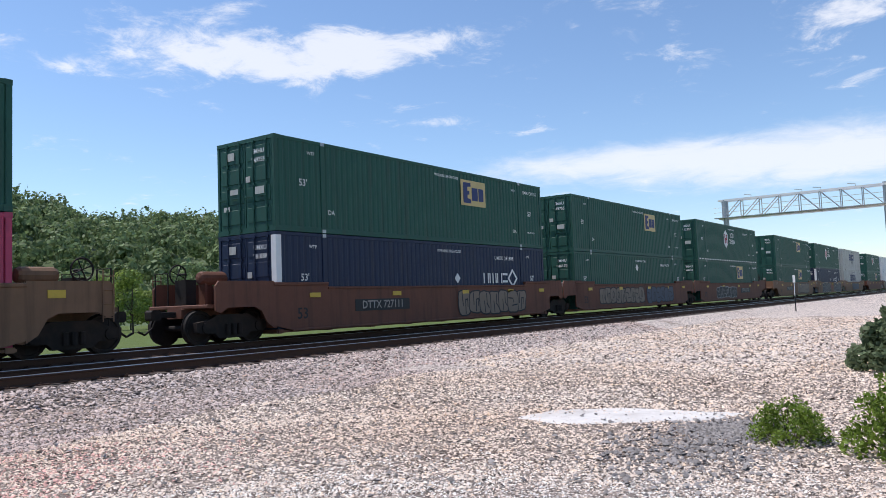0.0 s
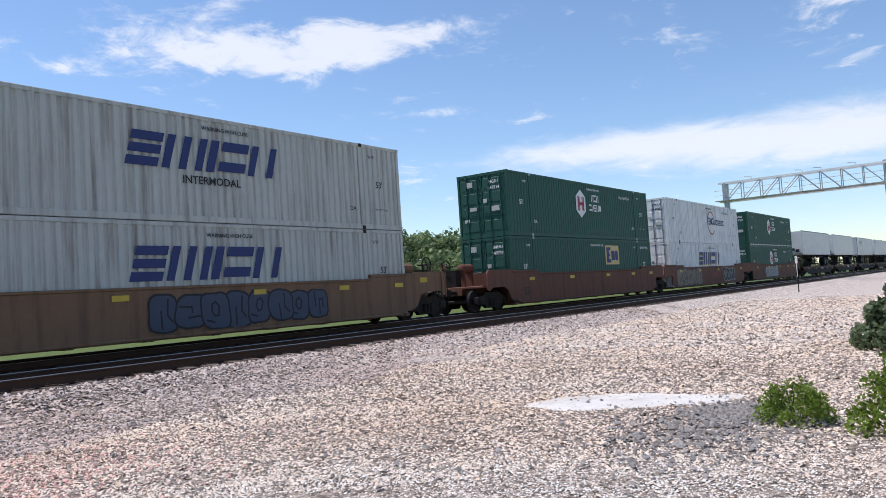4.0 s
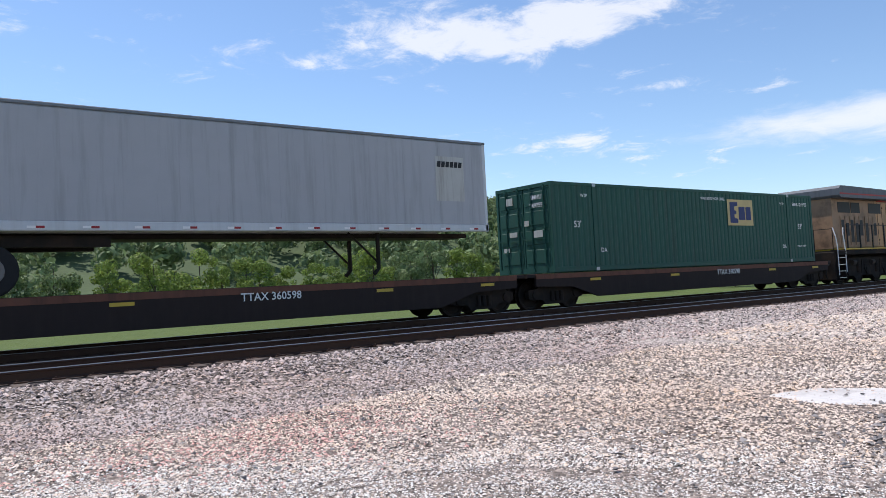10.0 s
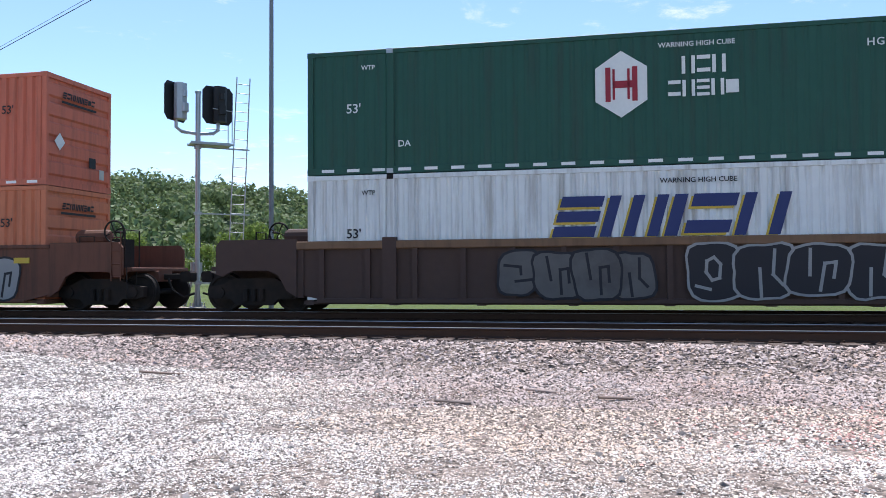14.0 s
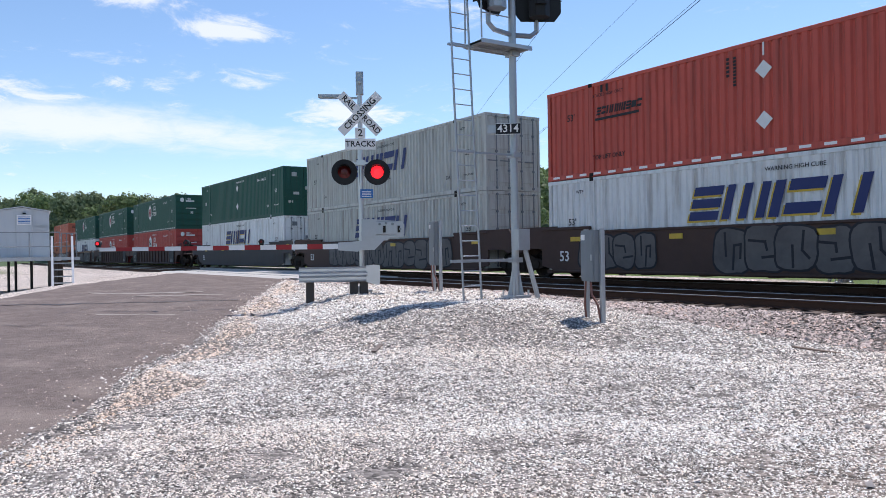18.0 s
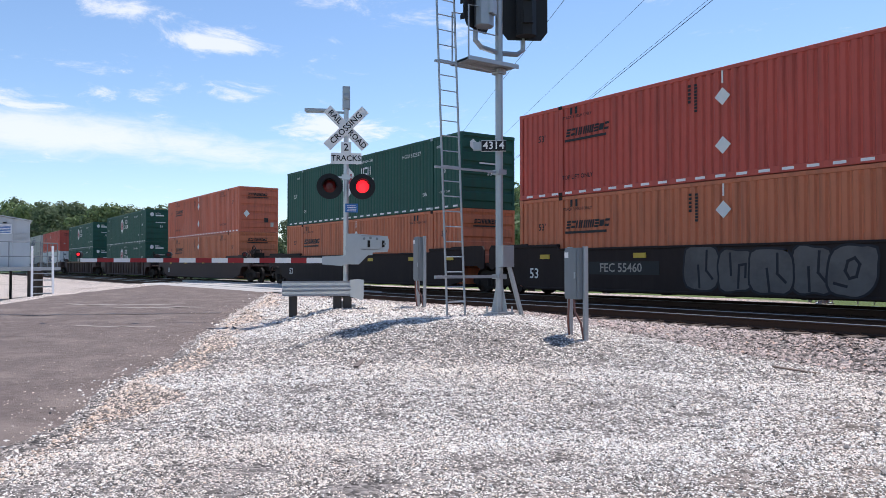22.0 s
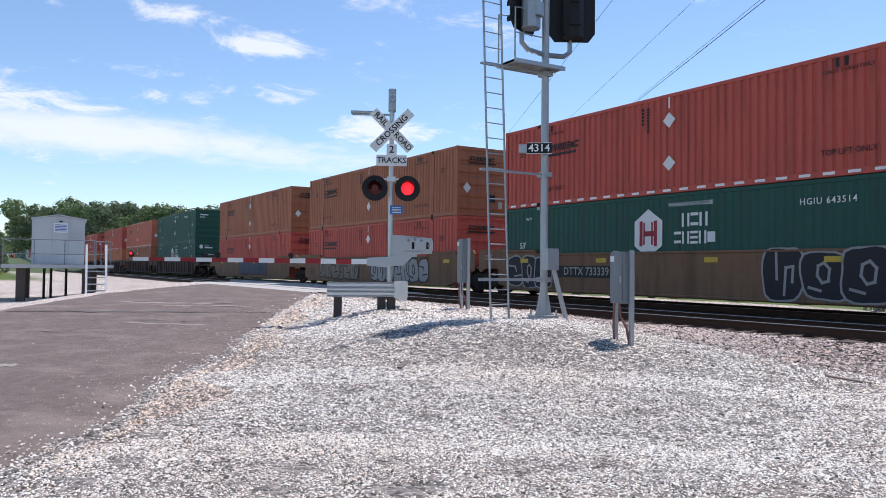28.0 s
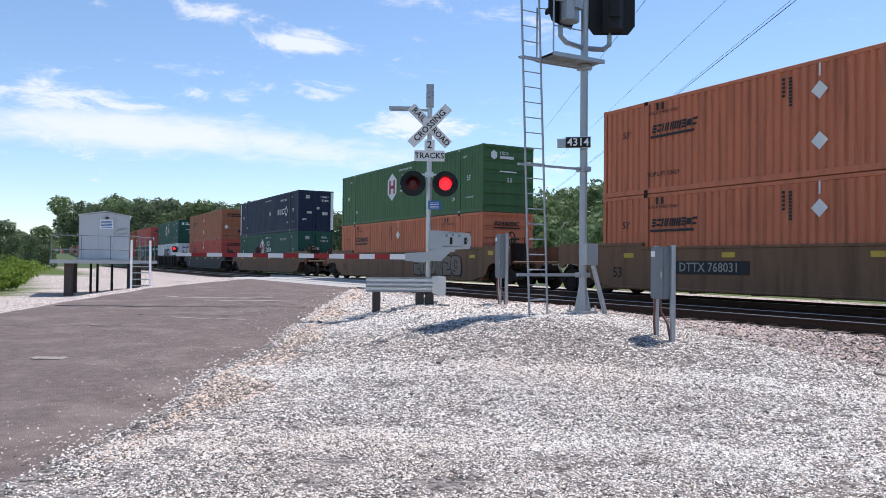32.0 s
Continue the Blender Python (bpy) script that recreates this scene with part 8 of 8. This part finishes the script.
def scatter():
    rs = random.Random(12)
    bins = {k: ([], []) for k in ("fine", "pale", "pink", "shoulder", "bed")}

    def put(x, y, size):
        u, w = road_uv(x, y)
        rim = w - 0.02 - 0.25 * noise.noise((u * 0.35, 1, 0))
        if -ROAD_WIDTH < w and rim < 0 and rs.random() > 0.0012 + 0.7 * math.exp(rim / 0.13):
            return
        a, b = (x - 8.85) * 0.47 - (y - 3.78) * 0.88, (x - 8.85) * 0.88 + (y - 3.78) * 0.47
        spill = (a / 1.3) ** 2 + (b / 0.5) ** 2
        if spill < 1.3 and rs.random() > 0.12 + 0.5 * spill ** 2 + 0.3 * noise.noise((x * 3, y * 3, 2)):
            return
        if ((x - 8.35) / 0.50) ** 2 + ((y - 2.32) / 0.36) ** 2 < 1 and rs.random() > 0.22:
            return
        edge = -3.2 + 1.6 * noise.noise((x * 0.3, y * 0.3, 7)) + 0.3 * (9 - y)
        d = math.hypot(x, y) + rs.gauss(0, 0.8)
        edge += rs.gauss(0, 0.7)
        if y > 10.7:
            k = "bed"
        elif d < 6.6 + 1.3 * noise.noise((x * 0.4, y * 0.4, 9)):
            k = "fine"
        elif 0 < rim < 0.45 + 0.5 * noise.noise((u * 0.8, w, 6)) and d > 4:
            k = "pink"
        elif x > edge and y > 8.4 + 1.2 * noise.noise((x * 0.35, y * 0.35, 4)) + 0.12 * x:
            k = "shoulder"
        elif x > edge:
            k = "pink"
        else:
            k = "pale"
        s = size * rs.uniform(0.55, 1.35) * {"fine": 0.74, "pale": 0.74, "pink": 0.98, "shoulder": 1.05, "bed": 0.85}[k]
        bins[k][0].append((x, y, ground_z(x, y) + s * 0.12 + (0.035 if -ROAD_WIDTH < w and rim < -0.05 else 0.0)))
        bins[k][1].append(s)
        if k in ("fine", "pale") and y > -2:
            px, py = x + rs.uniform(-0.06, 0.06), y + rs.uniform(-0.06, 0.06)
            bins[k][0].append((px, py, ground_z(px, py) + s * 0.10))
            bins[k][1].append(s * rs.uniform(0.7, 1.1))

    for r0, r1, a0, a1, n, size in ((3.2, 7.0, -88, 96, 100000, 0.0150), (6.2, 10.6, -88, 92, 115000, 0.0195), (9.6, 16.5, -88, 88, 115000, 0.0265)):
        for _ in range(n):
            r = math.sqrt(rs.uniform(r0 * r0, r1 * r1))
            a = radians(rs.uniform(a0, a1))
            x, y = -r * math.sin(a), r * math.cos(a)
            if y < 12.3:
                put(x, y, size)
    for r0, r1, a0, a1, n, size in ((0.0, 3.4, -180, 180, 12000, 0.022), (3.2, 9.0, 96, 272, 12000, 0.045)):
        for _ in range(n):
            r = math.sqrt(rs.uniform(r0 * r0, r1 * r1))
            a = radians(rs.uniform(a0, a1))
            put(-r * math.sin(a), r * math.cos(a), size)
    for x0, x1, y0, y1, n, size in ((-28, 30, 10.7, 12.5, 26000, 0.045), (14, 40, 2.5, 10.8, 22000, 0.042), (-27, -12, 5.5, 10.8, 11000, 0.042)):
        for _ in range(n):
            put(rs.uniform(x0, x1), rs.uniform(y0, y1), size)
    for k, mat, label in (("fine", "pale", "fine pale grey gravel"), ("pale", "pale", "pale crushed limestone gravel"), ("pink", "pink", "pinkish crushed stone gravel"), ("shoulder", "shoulder", "mauve-grey ballast towards the track"), ("bed", "shoulder", "coarse mauve-grey ballast along the track")):
        stones("gravel_layer", bins[k][0], bins[k][1], STONES[mat], label, 3)
    red = [(3.4 + rs.gauss(0, 1.2), 7.4 + rs.gauss(0, 0.8)) for _ in range(3200)]
    stones("gravel_layer", [(x, y, ground_z(x, y) + 0.004) for x, y in red], [rs.uniform(0.011, 0.024) for _ in red], material("reddish stained stones", (0.62, 0.36, 0.31), 0.85, 0.0, 0.3, 30, island=0.4, spec=0.2), "reddish stained stones", 5)
    # loose grit that traffic has thrown over the road's edge
    loose = [ROAD_EDGE + ROAD_DIR * rs.uniform(-6, 17) + ROAD_SIDE * -min(rs.expovariate(1.1), 5.5) for _ in range(3400)]
    loose = [q for q in loose if rs.random() < 0.6 + 0.9 * noise.noise((q.x * 0.8, q.y * 0.8, 3))]
    stones("gravel_layer", [(q.x, q.y, ground_z(q.x, q.y) + 0.038) for q in loose], [rs.uniform(0.005, 0.013) for _ in loose], STONES["pink"], "loose grit strewn over the asphalt", 6)
    dark = [(rs.uniform(-9, 9), rs.uniform(3, 10.5)) for _ in range(900)]
    dark += [(8.35 + rs.gauss(0, 0.28), 2.4 + rs.gauss(0, 0.25)) for _ in range(1100)] + [(7.4 + rs.gauss(0, 0.75), 2.5 + rs.gauss(0, 0.4)) for _ in range(1300)]
    dark = [(x, y) for x, y in dark if road_uv(x, y)[1] > 0]
    stones("gravel_layer", [(x, y, ground_z(x, y) + 0.02) for x, y in dark], [rs.uniform(0.012, 0.04) for _ in dark], STONES["dark"], "scattered dark grey stones", 8)


scatter()


def patch(name, x, y, rx, ry, turn, mat, label, seed):
    """A thin spill on the gravel with an uneven rim."""
    sh = Shape()
    pts = [(x, y, ground_z(x, y) + 0.011)]
    rings, n = 5, 40
    for i in range(1, rings + 1):
        for k in range(n):
            t = 2 * math.pi * k / n
            q = i / rings * (1 + 0.22 * noise.noise((math.cos(t) * 1.6, math.sin(t) * 1.6, seed)) + 0.08 * noise.noise((math.cos(t) * 5, math.sin(t) * 5, seed)))
            u, w = rx * q * math.cos(t), ry * q * math.sin(t)
            px, py = x + u * math.cos(turn) - w * math.sin(turn), y + u * math.sin(turn) + w * math.cos(turn)
            pts.append((px, py, ground_z(px, py) + (0.012 if i < rings else -0.03)))
    faces = [(0, 1 + k, 1 + (k + 1) % n) for k in range(n)]
    faces += [(1 + i * n + k, 1 + (i + 1) * n + k, 1 + (i + 1) * n + (k + 1) % n, 1 + i * n + (k + 1) % n) for i in range(rings - 1) for k in range(n)]
    me = sh.add(pts, faces).mesh(name)
    me.shade_smooth()
    me.materials.append(mat)
    tagged(new(name, me), label, "spill", kind="structure")


patch("trim_dust_patch", 8.80, 3.78, 1.45, 0.62, radians(-62), material("white limestone dust", (0.66, 0.62, 0.58), 0.95, 0.0, 0.25, 12, (0.40, 0.35, 0.32, 0.9), False, 0.6, 30), "pale patch of limestone dust on the gravel", 2)
patch("trim_soil_patch", 8.35, 2.35, 0.52, 0.34, radians(-62), material("dark damp soil", (0.055, 0.045, 0.042), 0.95, 0.0, 0.3, 20, None, False, 0.6, 60), "dark patch of soil on the gravel", 4)
for x, y, l, turn, c in ((-0.76, 9.38, 0.36, -4, (0.42, 0.33, 0.28)), (0.1, 9.02, 0.42, 22, (0.26, 0.19, 0.15)), (-1.62, 8.36, 0.40, 8, (0.24, 0.19, 0.16)), (-9.3, 5.1, 0.5, -40, (0.2, 0.16, 0.14)), (-6.0, 9.9, 0.6, 12, (0.26, 0.19, 0.15))):
    st = thing("wood_scrap", "weathered splinter of wood lying on the gravel", "wood scrap", "scraps on the gravel", at=pose(x, y, ground_z(x, y) + 0.03, 0, 4, turn))
    part("splinter", Shape().box(-l / 2, l / 2, -0.03, 0.03, -0.012, 0.012, 0.008), material("scrap wood", c, 0.9, 0.0, 0.3, 20), st)


# ---- motion of the train ----
def run(t):
    """How far the train has gone at t seconds."""
    return 27.785 * t + 0.0196 * t * t


def motions():
    for ob, x, z, turn in MOVERS:
        walk(ob, [(t, pose(x - run(t), FAR_Y, z, 0, 0, turn)) for t in (0.0, 4.0, 8.0, 12.0, 16.0, 20.0, 24.0, 28.0, 32.0)])


motions()
